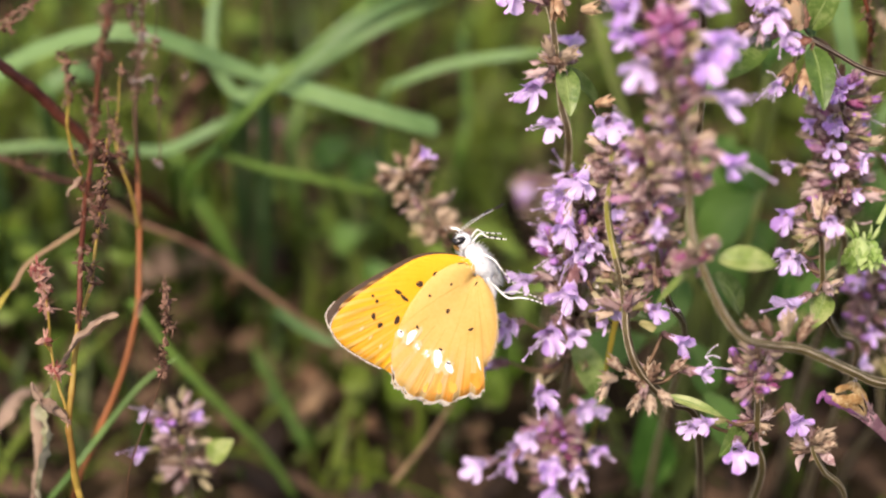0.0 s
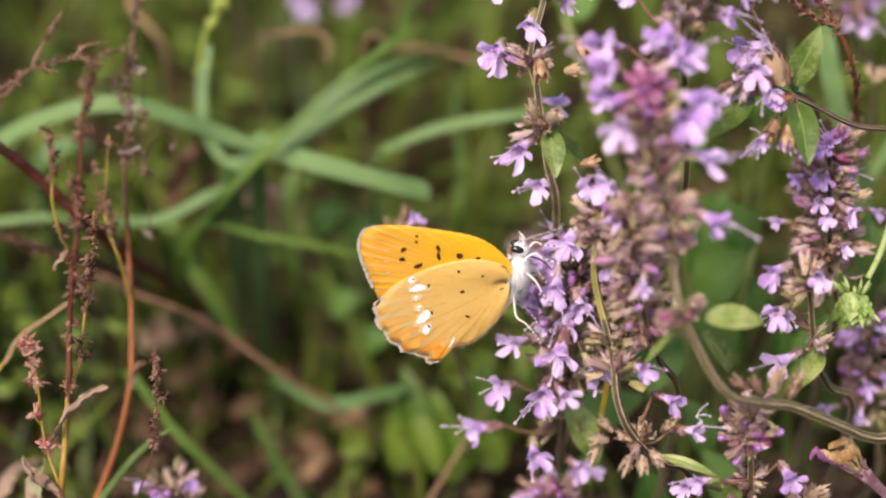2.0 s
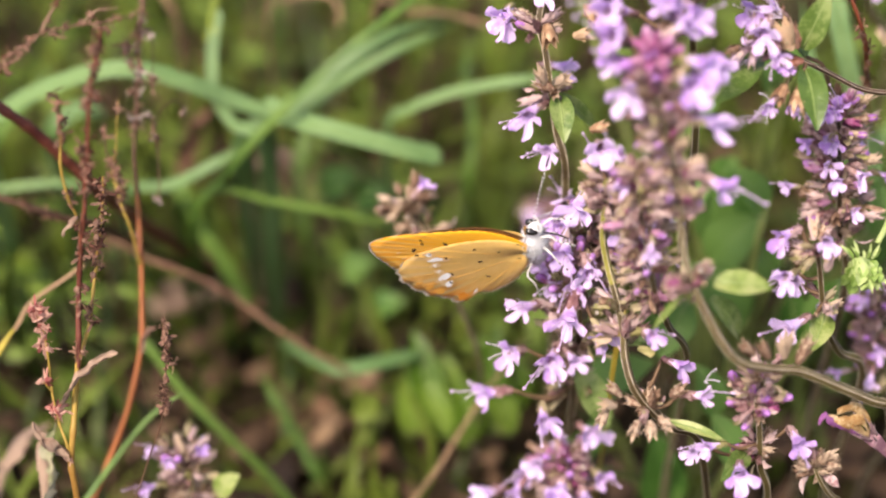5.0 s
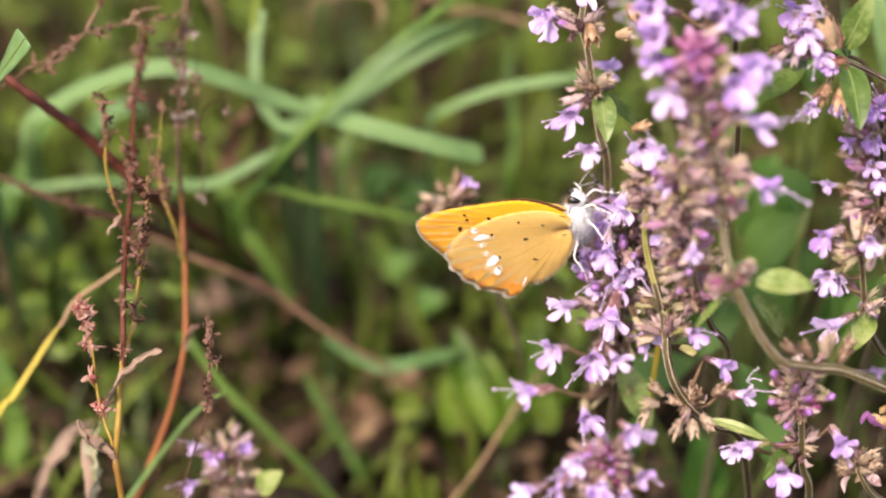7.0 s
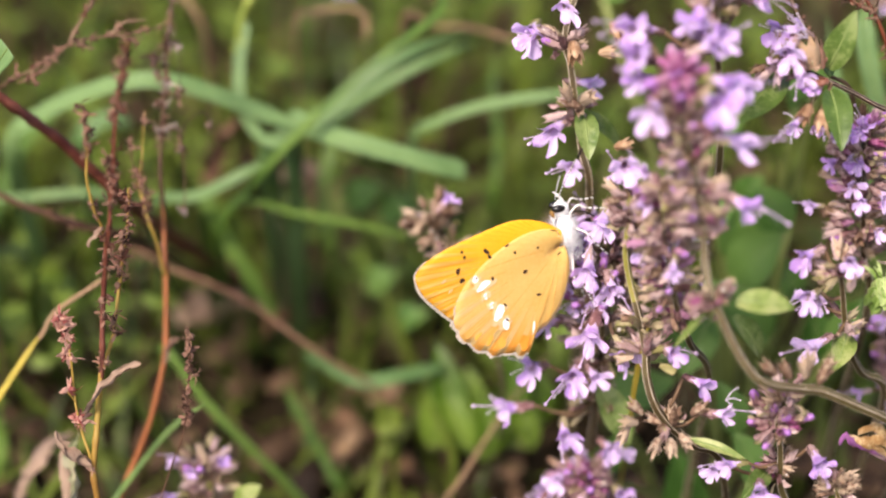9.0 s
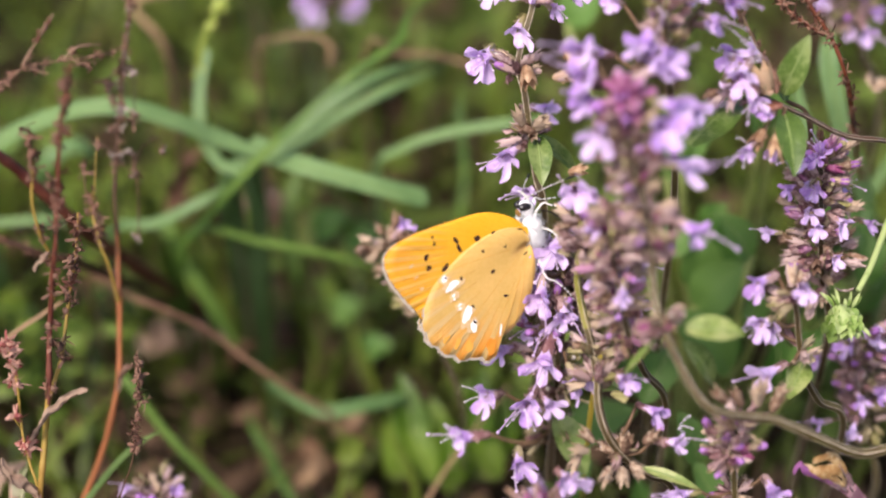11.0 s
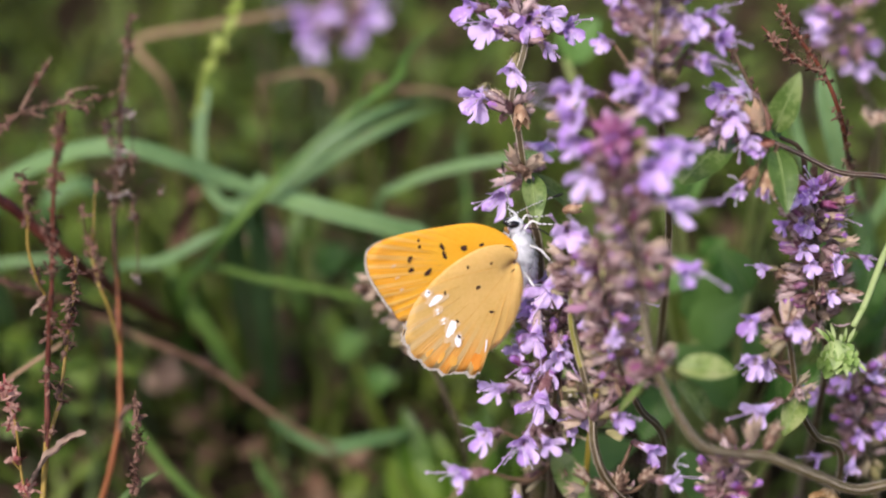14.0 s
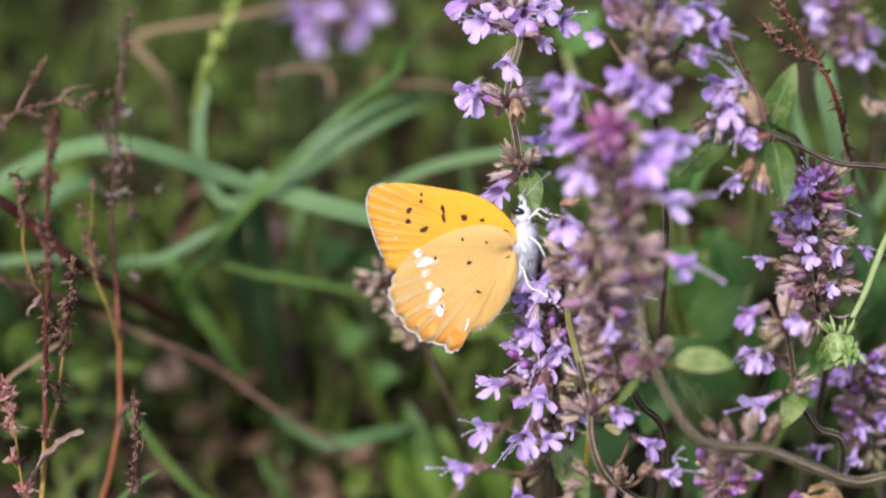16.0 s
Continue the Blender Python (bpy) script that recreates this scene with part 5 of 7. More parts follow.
sorrel("amber sorrel stalk with joints and a dark red upper shoot", [(-37.2, -35.0, 10.0), (-37.6, -32.1, 8.0), (-38.1, -27.1, 5.0), (-38.2, -24.5, 4.0), (-37.8, -21.0, 3.0), (-37.5, -17.0, 3.0), (-37.2, -13.4, 2.0), (-36.8, -9.1, 1.0), (-36.6, -3.8, -0.0), (-36.2, 0.1, -2.0), (-35.3, 4.5, -5.0), (-34.8, 8.9, -8.0), (-34.2, 13.1, -11.0), (-33.6, 16.7, -13.0), (-32.8, 20.3, -15.0), (-32.2, 23.8, -16.0)], STEM_AMBER, 0.40,
       [(0.42, 0.46, 8, 1.3), (0.50, 0.54, 10, 1.3), (0.60, 0.66, 20, 1.8), (0.70, 0.80, 34, 1.9), (0.84, 0.99, 36, 1.4)], [], bank=SEEDS[10:] + SEEDS[:6], seed=23, dark_from=0.47, dark=STEM_WINE)
sorrel("yellow sorrel side shoot with pinkish husks", [(-37.5, -16.4, 3.0), (-37.2, -13.4, 3.0), (-36.6, -10.8, 3.0), (-35.9, -8.2, 3.0), (-35.5, -4.6, 4.0), (-35.2, -1.6, 4.0), (-35.1, 1.1, 5.0), (-34.9, 3.4, 5.0), (-34.8, 6.4, 6.0), (-34.7, 8.7, 6.0)], STEM_AMBER, 0.24,
       [(0.32, 0.40, 10, 1.2), (0.52, 0.60, 12, 1.2), (0.62, 0.98, 52, 1.6)], bank=SEEDS[10:] + SEEDS[:5], seed=22, rooted=False)
sorrel("bent yellow sorrel twig with reddish husks at its top", [(-36.6, -1.9, 1.0), (-36.4, 1.0, -0.0), (-36.7, 3.9, -2.0), (-37.4, 5.7, -4.0), (-37.8, 8.9, -6.0), (-37.7, 11.8, -7.0), (-37.8, 14.5, -8.0), (-38.0, 17.4, -8.0)], STEM_AMBER, 0.20,
       [(0.42, 0.50, 7, 1.2), (0.70, 1.0, 26, 1.1)], bank=SEEDS[10:] + SEEDS[:3], seed=31, rooted=False, dark_from=0.8)
sorrel("slender sorrel twig with brown seeds", [(-32.2, -33.2, 12.0), (-30.3, -25.6, 10.0), (-28.2, -20.4, 8.0), (-27.7, -16.6, 7.0), (-27.5, -11.9, 7.0), (-27.9, -7.6, 7.0)], STEM_DARK, 0.12,
       [(0.45, 1.0, 47, 0.9)], seed=24)
sorrel("slender sorrel twig with red heart-shaped seeds", [(-38.1, -24.7, 4.0), (-38.6, -22.3, 3.0), (-39.3, -20.3, 3.0), (-39.8, -17.3, 2.0), (-40.3, -14.0, 2.0), (-40.6, -11.2, 1.0), (-41.0, -9.1, 1.0), (-41.6, -7.4, 1.0), (-42.1, -6.5, 1.0)], STEM_AMBER, 0.16,
       [(0.02, 0.05, 3, 0.8), (0.30, 0.37, 12, 1.0), (0.62, 0.72, 14, 1.3), (0.76, 0.83, 12, 1.3), (0.90, 1.0, 18, 1.2)], [([(-40.1, -16.3, 2.0), (-40.7, -15.3, 1.0), (-41.1, -14.8, 1.0)], 0.09, [(0.5, 1, 5, 0.6)])], bank=RED_SEEDS, seed=25, rooted=False, big=1.15)
sorrel("withered branching sorrel top with fine brown remains", [(-58.8, 14.3, 26.0), (-57.0, 18.4, 22.0), (-53.2, 20.8, 19.0), (-50.3, 22.4, 18.0), (-47.1, 24.2, 18.0), (-44.0, 26.6, 18.0), (-40.5, 27.4, 18.0), (-37.1, 27.7, 18.0), (-34.4, 28.5, 19.0), (-33.0, 29.2, 22.0)], STEM_TAN, 0.20,
       [(0.25, 0.62, 34, 1.0), (0.62, 1.0, 16, 0.7)],
       [([(-50.1, 21.7, 18.0), (-47.3, 22.8, 17.0), (-45.2, 25.0, 17.0), (-44.0, 26.4, 18.0)], 0.16, [(0.1, 0.9, 14, 0.8)]), ([(-43.9, 26.8, 18.0), (-43.3, 28.1, 18.0), (-42.5, 29.4, 18.0), (-41.5, 31.3, 19.0), (-40.6, 33.6, 20.0)], 0.18, [(0.1, 0.4, 8, 0.7), (0.5, 1, 5, 0.5)]), ([(-39.0, 27.6, 18.0), (-38.0, 28.7, 18.0), (-36.9, 29.4, 18.0), (-34.7, 29.9, 20.0)], 0.14, [(0.3, 1, 7, 0.6)]), ([(-43.3, 27.0, 18.0), (-41.8, 26.2, 17.0), (-40.5, 25.9, 17.0)], 0.12, [(0.3, 1, 9, 0.7)]), ([(-37.8, 27.7, 18.0), (-36.1, 27.0, 17.0), (-35.4, 26.8, 17.0)], 0.10, [(0.4, 1, 5, 0.5)]), ([(-48.5, 23.3, 18.0), (-47.9, 22.1, 17.0), (-47.6, 21.5, 17.0)], 0.10, [(0.4, 1, 7, 0.6)])], seed=26, bank=SEEDS, big=0.8)
sorrel("thick dark reddish brown dead branch", [(-38.5, 7.4, 34.0), (-41.7, 11.1, 26.0), (-45.3, 14.5, 22.0), (-49.0, 17.5, 19.0), (-52.8, 20.5, 17.0), (-56.8, 23.5, 16.0)], STEM_WINE, 0.9, seed=27, foot=(14, 45))
sorrel("dark dead twig with pale husks", [(-39.0, 3.0, 38.0), (-44.0, 4.4, 32.0), (-49.5, 6.2, 30.0), (-54.4, 8.4, 29.0), (-59.5, 10.5, 29.0)], STEM_DARK, 0.6, [(0.2, 0.5, 14, 1.0)], seed=28, foot=(14, 45))
sorrel("red jointed sorrel stalk with dry knots", [(66.1, 13.1, 55.0), (60.8, 17.4, 34.0), (56.6, 22.5, 14.0), (54.7, 26.0, 8.0), (52.5, 30.5, 6.0), (49.8, 34.3, 5.0), (47.2, 38.3, 5.0)], STEM_RED, 0.34,
       [(0.1, 1.0, 84, 0.9)], [([(51.9, 30.5, 6.0), (48.5, 32.4, 5.0), (45.3, 35.7, 5.0)], 0.2, [(0.1, 1, 19, 0.8)])], seed=29)
sorrel("thin brown knotted twig", [(51.2, 18.4, 12.0), (47.2, 23.3, 6.0), (44.4, 27.7, 4.0), (41.8, 32.2, 3.0), (39.2, 36.1, 3.0)], STRAW, 0.3, [(0.3, 1.0, 36, 0.6)], seed=30)

blade([(-18.7, 33.3, 60.0), (-16.4, 35.3, 60.0), (-13.6, 36.0, 60.0), (-10.4, 35.9, 60.0), (-8.7, 34.3, 60.0), (-8.9, 31.7, 60.0)], 0.6, STRAW, "brown curled dry grass", taper=(1, 0.4), name="dry_stalk", group="dry stalks")
blade([(-49.9, 16.3, 66.0), (-47.2, 19.5, 64.0), (-44.8, 20.3, 64.0), (-42.6, 19.6, 66.0)], 2.6, BLADE_BLUE, "short pale green grass blade", taper=(0.5, 0.4))
blade([(-64.5, 1.7, 70.0), (-58.9, 14.7, 66.0), (-53.7, 21.1, 64.0), (-49.6, 25.9, 64.0)], 2.0, BLADE, "soft green grass blade")
blade([(-3.7, 34.3, 60.0), (1.1, 33.7, 60.0), (6.2, 33.5, 60.0), (12.3, 31.8, 60.0)], 0.7, STRAW, "orange brown dry stalk lying across", taper=(1, 0.6), name="dry_stalk", group="dry stalks")
blade([(-13.7, 1.7, 74.0), (-15.2, 9.2, 72.0), (-14.4, 15.8, 72.0), (-12.0, 21.7, 74.0)], 1.6, BLADE, "soft green grass blade")
blade([(9.6, 9.2, 72.0), (10.4, 17.4, 70.0), (9.5, 25.6, 70.0), (10.0, 31.6, 72.0)], 1.3, BLADE, "soft green grass blade")
blade([(-32.4, 33.6, 66.0), (-37.0, 40.7, 64.0), (-27.2, 43.1, 64.0), (-14.5, 45.6, 66.0)], 1.0, STRAW, "reddish dry stalk crossing behind", taper=(1, 0.5), name="dry_stalk", group="dry stalks")

# withered curled leaves hanging on the stalks
def dry_leaf(label, pts, width, mat=STRAW, seed=1, foot=(0, 10), rooted=True):
    low = at(pts[0])
    ground = Vector((low.x + foot[0] * MM, low.y + foot[1] * MM, -0.002))
    t = thing("withered_leaf", ground, label, "dead leaf", "withered leaves")
    q = [at(p) - ground for p in pts]
    if rooted:
        bm = bmesh.new()
        tube(bm, spline([Vector((0, 0, 0)), q[0] * 0.6, q[0]], 5), 0.0003, 6)
        part("leaf_stalk", bm, mat, t)
    line = spline(q, 7)
    bm = bmesh.new()
    prev = None
    n = len(line) - 1
    for i, p in enumerate(line):
        d = (line[min(i + 1, n)] - line[max(i - 1, 0)]).normalized()
        a = d.cross(facing((0.2, 0.3, 0.9))).normalized()
        b = a.cross(d)
        s = i / n
        w = width * MM * (0.25 + 0.75 * math.sin(math.pi * s) ** 0.7) * 0.5
        turn = 2.5 * s + seed
        row = []
        for c in (-1, -0.5, 0, 0.5, 1):
            g = c * 1.6 + turn
            row.append(bm.verts.new(p + w * (math.sin(g) * a + math.cos(g) * b) * (1 + 0.95 * noise.noise(p * 900 + Vector((c * 2, seed, 0)))) + 0.8 * w * noise.noise_vector(p * 1100 + Vector((c, 0, seed)))))
        if prev:
            for k in range(4):
                bm.faces.new((prev[k], prev[k + 1], row[k + 1], row[k]))
        prev = row
    part("blade", bm, mat, t)
    return t


PALE_GREEN = material("pale_green_dry_leaf", [(0.14, 0.15, 0.07), (0.26, 0.27, 0.14), (0.40, 0.36, 0.26)], 0.65, 200, 0.2, 0.4, 0.3)
PINKISH = material("pinkish_dry_leaf", [(0.09, 0.042, 0.028), (0.19, 0.105, 0.07), (0.34, 0.235, 0.17)], 0.7, 250, 0.2, 0.5, 0.25)
dry_leaf("pinkish brown withered leaf curling from the stalk", [(-39.1, -17.7, 2.0), (-38.3, -16.2, 1.0), (-37.3, -14.5, 1.0), (-35.6, -13.1, 1.0), (-34.0, -12.1, 1.0), (-32.5, -11.7, 1.0)], 1.1, PINKISH, 1, rooted=False)
dry_leaf("pinkish withered leaf bent over at the stalk's joint", [(-38.2, -24.4, 3.0), (-39.0, -23.2, 2.0), (-40.0, -22.3, 1.0), (-41.3, -21.3, 1.0), (-42.1, -19.6, 1.0)], 1.3, PINKISH, 2, rooted=False)
dry_leaf("grey withered leaf sliver on the red stalk", [(-32.3, -12.8, 23.0), (-31.7, -11.1, 22.0), (-31.1, -10.1, 22.0), (-30.3, -9.4, 22.0)], 0.8, PINKISH, 3, rooted=False)
dry_leaf("grey curled leaf tip on a yellow twig", [(-36.6, 3.9, -2.0), (-37.1, 3.1, -3.0), (-37.7, 2.4, -3.0), (-38.0, 1.5, -3.0)], 0.8, PINKISH, 6, rooted=False)
dry_leaf("pale withered leaf standing beside the stalks", [(-43.5, -34.0, 18.0), (-43.0, -30.3, 16.0), (-42.4, -26.7, 15.0), (-42.7, -24.0, 15.0), (-41.8, -20.9, 15.0)], 1.5, PALE_GREEN, 7)
dry_leaf("large blurred withered leaf near the ground", [(-53.5, -33.9, 36.0), (-50.9, -28.5, 34.0), (-49.1, -24.9, 34.0), (-45.7, -22.5, 36.0)], 2.2, PINKISH, 4)
dry_leaf("drooping pinkish withered leaf near the soil", [(-44.3, -34.9, 20.0), (-43.3, -29.1, 18.0), (-44.0, -24.9, 18.0), (-43.3, -22.1, 18.0)], 1.2, PINKISH, 5)
dry_leaf("tan withered leaf caught in the grass", [(-21.6, 12.6, 62.0), (-18.9, 13.2, 62.0), (-15.6, 14.0, 62.0)], 2.4, PINKISH, 8)
dry_leaf("reddish brown withered leaf leaning in the grass", [(-31.9, 11.6, 66.0), (-29.7, 16.3, 66.0), (-27.2, 20.6, 66.0)], 2.6, REDDRY, 9)
dry_leaf("tan withered leaf lying on the soil", [(-13.5, -29.5, 66.0), (-10.5, -26.0, 65.0), (-9.0, -22.5, 66.0)], 3.4, STRAW, 10)
dry_leaf("brown withered leaf scrap on the soil", [(-8.0, -20.5, 68.0), (-5.5, -19.0, 67.0), (-3.0, -18.5, 68.0)], 3.0, STRAW, 11)


def withered_flower(neck, end, petals, label):
    """A long pinkish calyx tube with fine teeth and crumpled brown petals at its mouth."""
    n0, e0 = at(neck), at(end)
    ground = Vector((e0.x + 0.004, e0.y + 0.02, -0.002))
    t = thing("withered_flower", ground, label, "flower")
    n0, e0 = n0 - ground, e0 - ground
    bm = bmesh.new()
    tube(bm, spline([Vector((0, 0, 0)), e0 * 0.5 + Vector((0.003, 0, 0)), e0], 6), 0.0004, 7)
    part("stem", bm, THYME_STEM, t)
    bm = bmesh.new()
    tube(bm, spline([e0, e0.lerp(n0, 0.5), n0], 6), lambda s: (0.5 + 0.35 * s + 0.8 * max(0, s - 0.8)) * MM, ridged=True)
    cup = part("calyx", bm, MAUVE, t, "mauve ribbed calyx tube")
    d = (n0 - e0).normalized()
    rr = random.Random(5)
    for k in range(9):
        out = (ACROSS * rr.uniform(-1, 1) + UPWARD * rr.uniform(-0.6, 1) + OUT * rr.uniform(-0.2, 1)).normalized()
        bm = bmesh.new()
        tube(bm, spline([n0 + out * 0.9 * MM, n0 + out * 1.4 * MM + d * 1.4 * MM, n0 + out * 1.9 * MM + d * rr.uniform(2.0, 3.2) * MM], 4), lambda s: (0.16 - 0.13 * s) * MM, 5)
        part("calyx_tooth", bm, MAUVE, cup)
    for k, (p, q, w) in enumerate(petals):
        a, b = at(p) - ground, at(q) - ground
        line = spline([n0 + (a - n0) * 0.2, a, a.lerp(b, 0.5) + UPWARD * rr.uniform(-0.6, 0.8) * MM, b], 6)
        bm = bmesh.new()
        prev = None
        for i, c in enumerate(line):
            f = i / (len(line) - 1)
            row = []
            for j in range(6):
                g = -1.5 + 3.0 * j / 5
                r0 = w * MM * (0.55 + 0.45 * math.sin(math.pi * f))
                x = c + r0 * (math.sin(g) * UPWARD + math.cos(g) * OUT * 0.6)
                row.append(bm.verts.new(x + 0.55 * r0 * noise.noise_vector(x * 1300 + Vector((k * 5, j * 0.3, 0)))))
            if prev:
                for j in range(5):
                    bm.faces.new((prev[j], prev[j + 1], row[j + 1], row[j]))
            prev = row
        part("petal", bm, VIOLET_DRY if k == 3 else TAN_PETAL, t, "purple withered petal tip" if k == 3 else "crumpled tan petal")


MAUVE = material("mauve_calyx_tube", [(0.14, 0.055, 0.085), (0.24, 0.12, 0.15), (0.40, 0.28, 0.28)], 0.6, 300, 0.1, 0.4, 0.15)
TAN_PETAL = material("tan_withered_petal", [(0.13, 0.06, 0.02), (0.34, 0.19, 0.07), (0.58, 0.42, 0.22)], 0.65, 500, 0.2, 0.6, 0.3)
VIOLET_DRY = material("violet_withered_petal", [(0.12, 0.03, 0.12), (0.28, 0.10, 0.26)], 0.6, 500, 0.2, 0.5, 0.2)
withered_flower((54.0, -21.5, 0.0), (60.1, -26.5, 6.0), [((52.6, -19.5, -2.0), (48.5, -19.1, -3.0), 0.7), ((53.4, -18.9, -1.0), (49.8, -18.5, -2.0), 0.55), ((51.7, -20.1, -2.0), (49.1, -19.9, -2.0), 0.6), ((49.0, -19.4, -3.0), (47.4, -19.8, -3.0), 0.6)], "tan withered flower on a mauve calyx tube")
thyme("grey brown dried thyme head", [(53.3, -32.1, 8.0), (49.5, -28.1, 2.0), (47.9, -25.8, 0.0), (47.7, -24.6, 0.0)], [(0.85, 0.9, 2, 0, 34, 0), (0.97, 0.7, 0, 0, 14, 0)], seed=17, thick=0.35)
dry_leaf("tan crumpled leaf lying in the grass", [(-38.5, -8.8, 80.0), (-34.1, -6.7, 78.0), (-29.0, -6.2, 78.0), (-24.1, -7.5, 80.0)], 5.0, PINKISH, 9)
dry_leaf("pinkish crumpled leaf caught between grass blades", [(-18.7, 11.7, 74.0), (-17.4, 13.0, 73.0), (-15.3, 13.8, 73.0)], 3.0, PINKISH, 11)
dry_leaf("tan curled dry leaf behind the leaf pair", [(69.0, 26.0, 30.0), (65.8, 26.9, 28.0), (63.0, 26.6, 28.0), (60.8, 28.2, 30.0)], 2.6, DRY, 12)
BROWN_LEAF = material("brown_leaf", [(0.055, 0.028, 0.014), (0.13, 0.07, 0.036), (0.24, 0.14, 0.08)], 0.7, 200, 0.25, 0.5, 0.2)
dry_leaf("brown crumpled leaf lying on the soil", [(-15.6, -25.0, 76.0), (-13.1, -22.8, 74.0), (-10.2, -21.5, 74.0)], 3.4, BROWN_LEAF, 20)
dry_leaf("brown crumpled leaf lying on the soil", [(-9.7, -29.0, 74.0), (-8.0, -26.4, 72.0), (-5.6, -24.9, 74.0)], 3.6, BROWN_LEAF, 21)
dry_leaf("brown crumpled leaf lying on the soil", [(-12.3, -19.2, 76.0), (-9.8, -17.9, 75.0), (-7.5, -19.2, 76.0)], 2.6, BROWN_LEAF, 22)
dry_leaf("brown crumpled leaf lying on the soil", [(-5.6, -31.3, 72.0), (-3.2, -30.0, 71.0), (-1.4, -28.0, 72.0)], 2.6, BROWN_LEAF, 23)
dry_leaf("brown crumpled leaf lying on the soil", [(-24.3, -10.9, 80.0), (-22.4, -8.3, 78.0), (-20.0, -7.9, 80.0)], 2.4, BROWN_LEAF, 24)
dry_leaf("brown crumpled leaf lying on the soil", [(-18.9, -30.6, 74.0), (-17.2, -32.2, 73.0), (-14.7, -32.3, 74.0)], 2.8, BROWN_LEAF, 25)


# ---- a green seed head that nods from a stalk with narrow bracts ----
def green_head(line, centre, label):
    low = at(line[0])
    ground = Vector((low.x + 0.012, low.y + 0.03, -0.002))
    t = thing("green_seed_head", ground, label, "seed head")
    q = [at(p) - ground for p in line]
    bm = bmesh.new()
    tube(bm, spline([Vector((0, 0, 0)), q[0] * 0.6 + Vector((0.004, 0.004, 0))] + q, 7), lambda s: (0.55 - 0.2 * s) * MM, 8)
    part("stem", bm, GREENISH, t)
    c = at(centre) - ground
    bm = bmesh.new()
    ball(bm, c, (1.9 * MM, 1.7 * MM, 1.9 * MM), rough=0.5 * MM, seed=3, u=18, v=12)
    head = part("head", bm, GREENISH, t)
    rr = random.Random(4)
    # overlapping rounded scales, rows from the neck down
    for row, (rise, out, count) in enumerate(((1.4, 1.0, 7), (0.6, 1.6, 9), (-0.3, 1.9, 10), (-1.2, 1.5, 8))):
        for i in range(count):
            a = math.tau * (i + 0.5 * (row % 2) + rr.uniform(-0.2, 0.2)) / count
            d = ACROSS * math.cos(a) + OUT * math.sin(a)
            foot = c + d * out * 0.8 * MM + UPWARD * rise * MM
            leaf(head, foot, foot + (d * rr.uniform(0.5, 1.2) - UPWARD * rr.uniform(0.9, 1.6)) * 0.9 * MM, rr.uniform(1.0, 1.5), mat=GREENISH, name="scale", lift=0.5, fold=0.3)
    # thin bracts that stand up round the stalk
    for i in range(9):
        a = math.tau * i / 9 + rr.uniform(-0.2, 0.2)
        d = ACROSS * math.cos(a) * rr.uniform(0.5, 1.0) + UPWARD * rr.uniform(0.7, 1.2) + OUT * math.sin(a) * 0.6
        foot = c + UPWARD * 1.6 * MM + ACROSS * math.cos(a) * 1.2 * MM + OUT * math.sin(a) * 1.1 * MM
        leaf(t, foot, foot + d.normalized() * rr.uniform(1.0, 2.6) * MM, 0.45, mat=GREENISH, name="bract", lift=0.3)
    for i in range(6):
        a = math.tau * i / 6 + 0.4
        foot = c - UPWARD * 0.6 * MM + ACROSS * math.cos(a) * 1.9 * MM + OUT * math.sin(a) * 1.7 * MM
        leaf(t, foot, foot + (ACROSS * math.cos(a) - UPWARD * rr.uniform(0.3, 1.2) + OUT * math.sin(a) * 0.6).normalized() * rr.uniform(1.2, 2.2) * MM, 0.5, mat=GREENISH, name="bract", lift=0.3)


GREENISH = material("yellow_green_bract", [(0.10, 0.19, 0.03), (0.24, 0.36, 0.08), (0.45, 0.55, 0.22)], 0.5, 300, 0.2, 0.4, 0.35)
green_head([(76.0, 14.0, 34.0), (71.0, 19.0, 22.0), (65.2, 16.5, 15.0), (60.8, 10.2, 10.0), (59.1, 6.9, 8.0), (57.5, 3.6, 6.0), (55.9, 0.8, 5.0)], (54.6, -2.7, 7.0), "bright green scaly seed head nodding from a thin stalk")


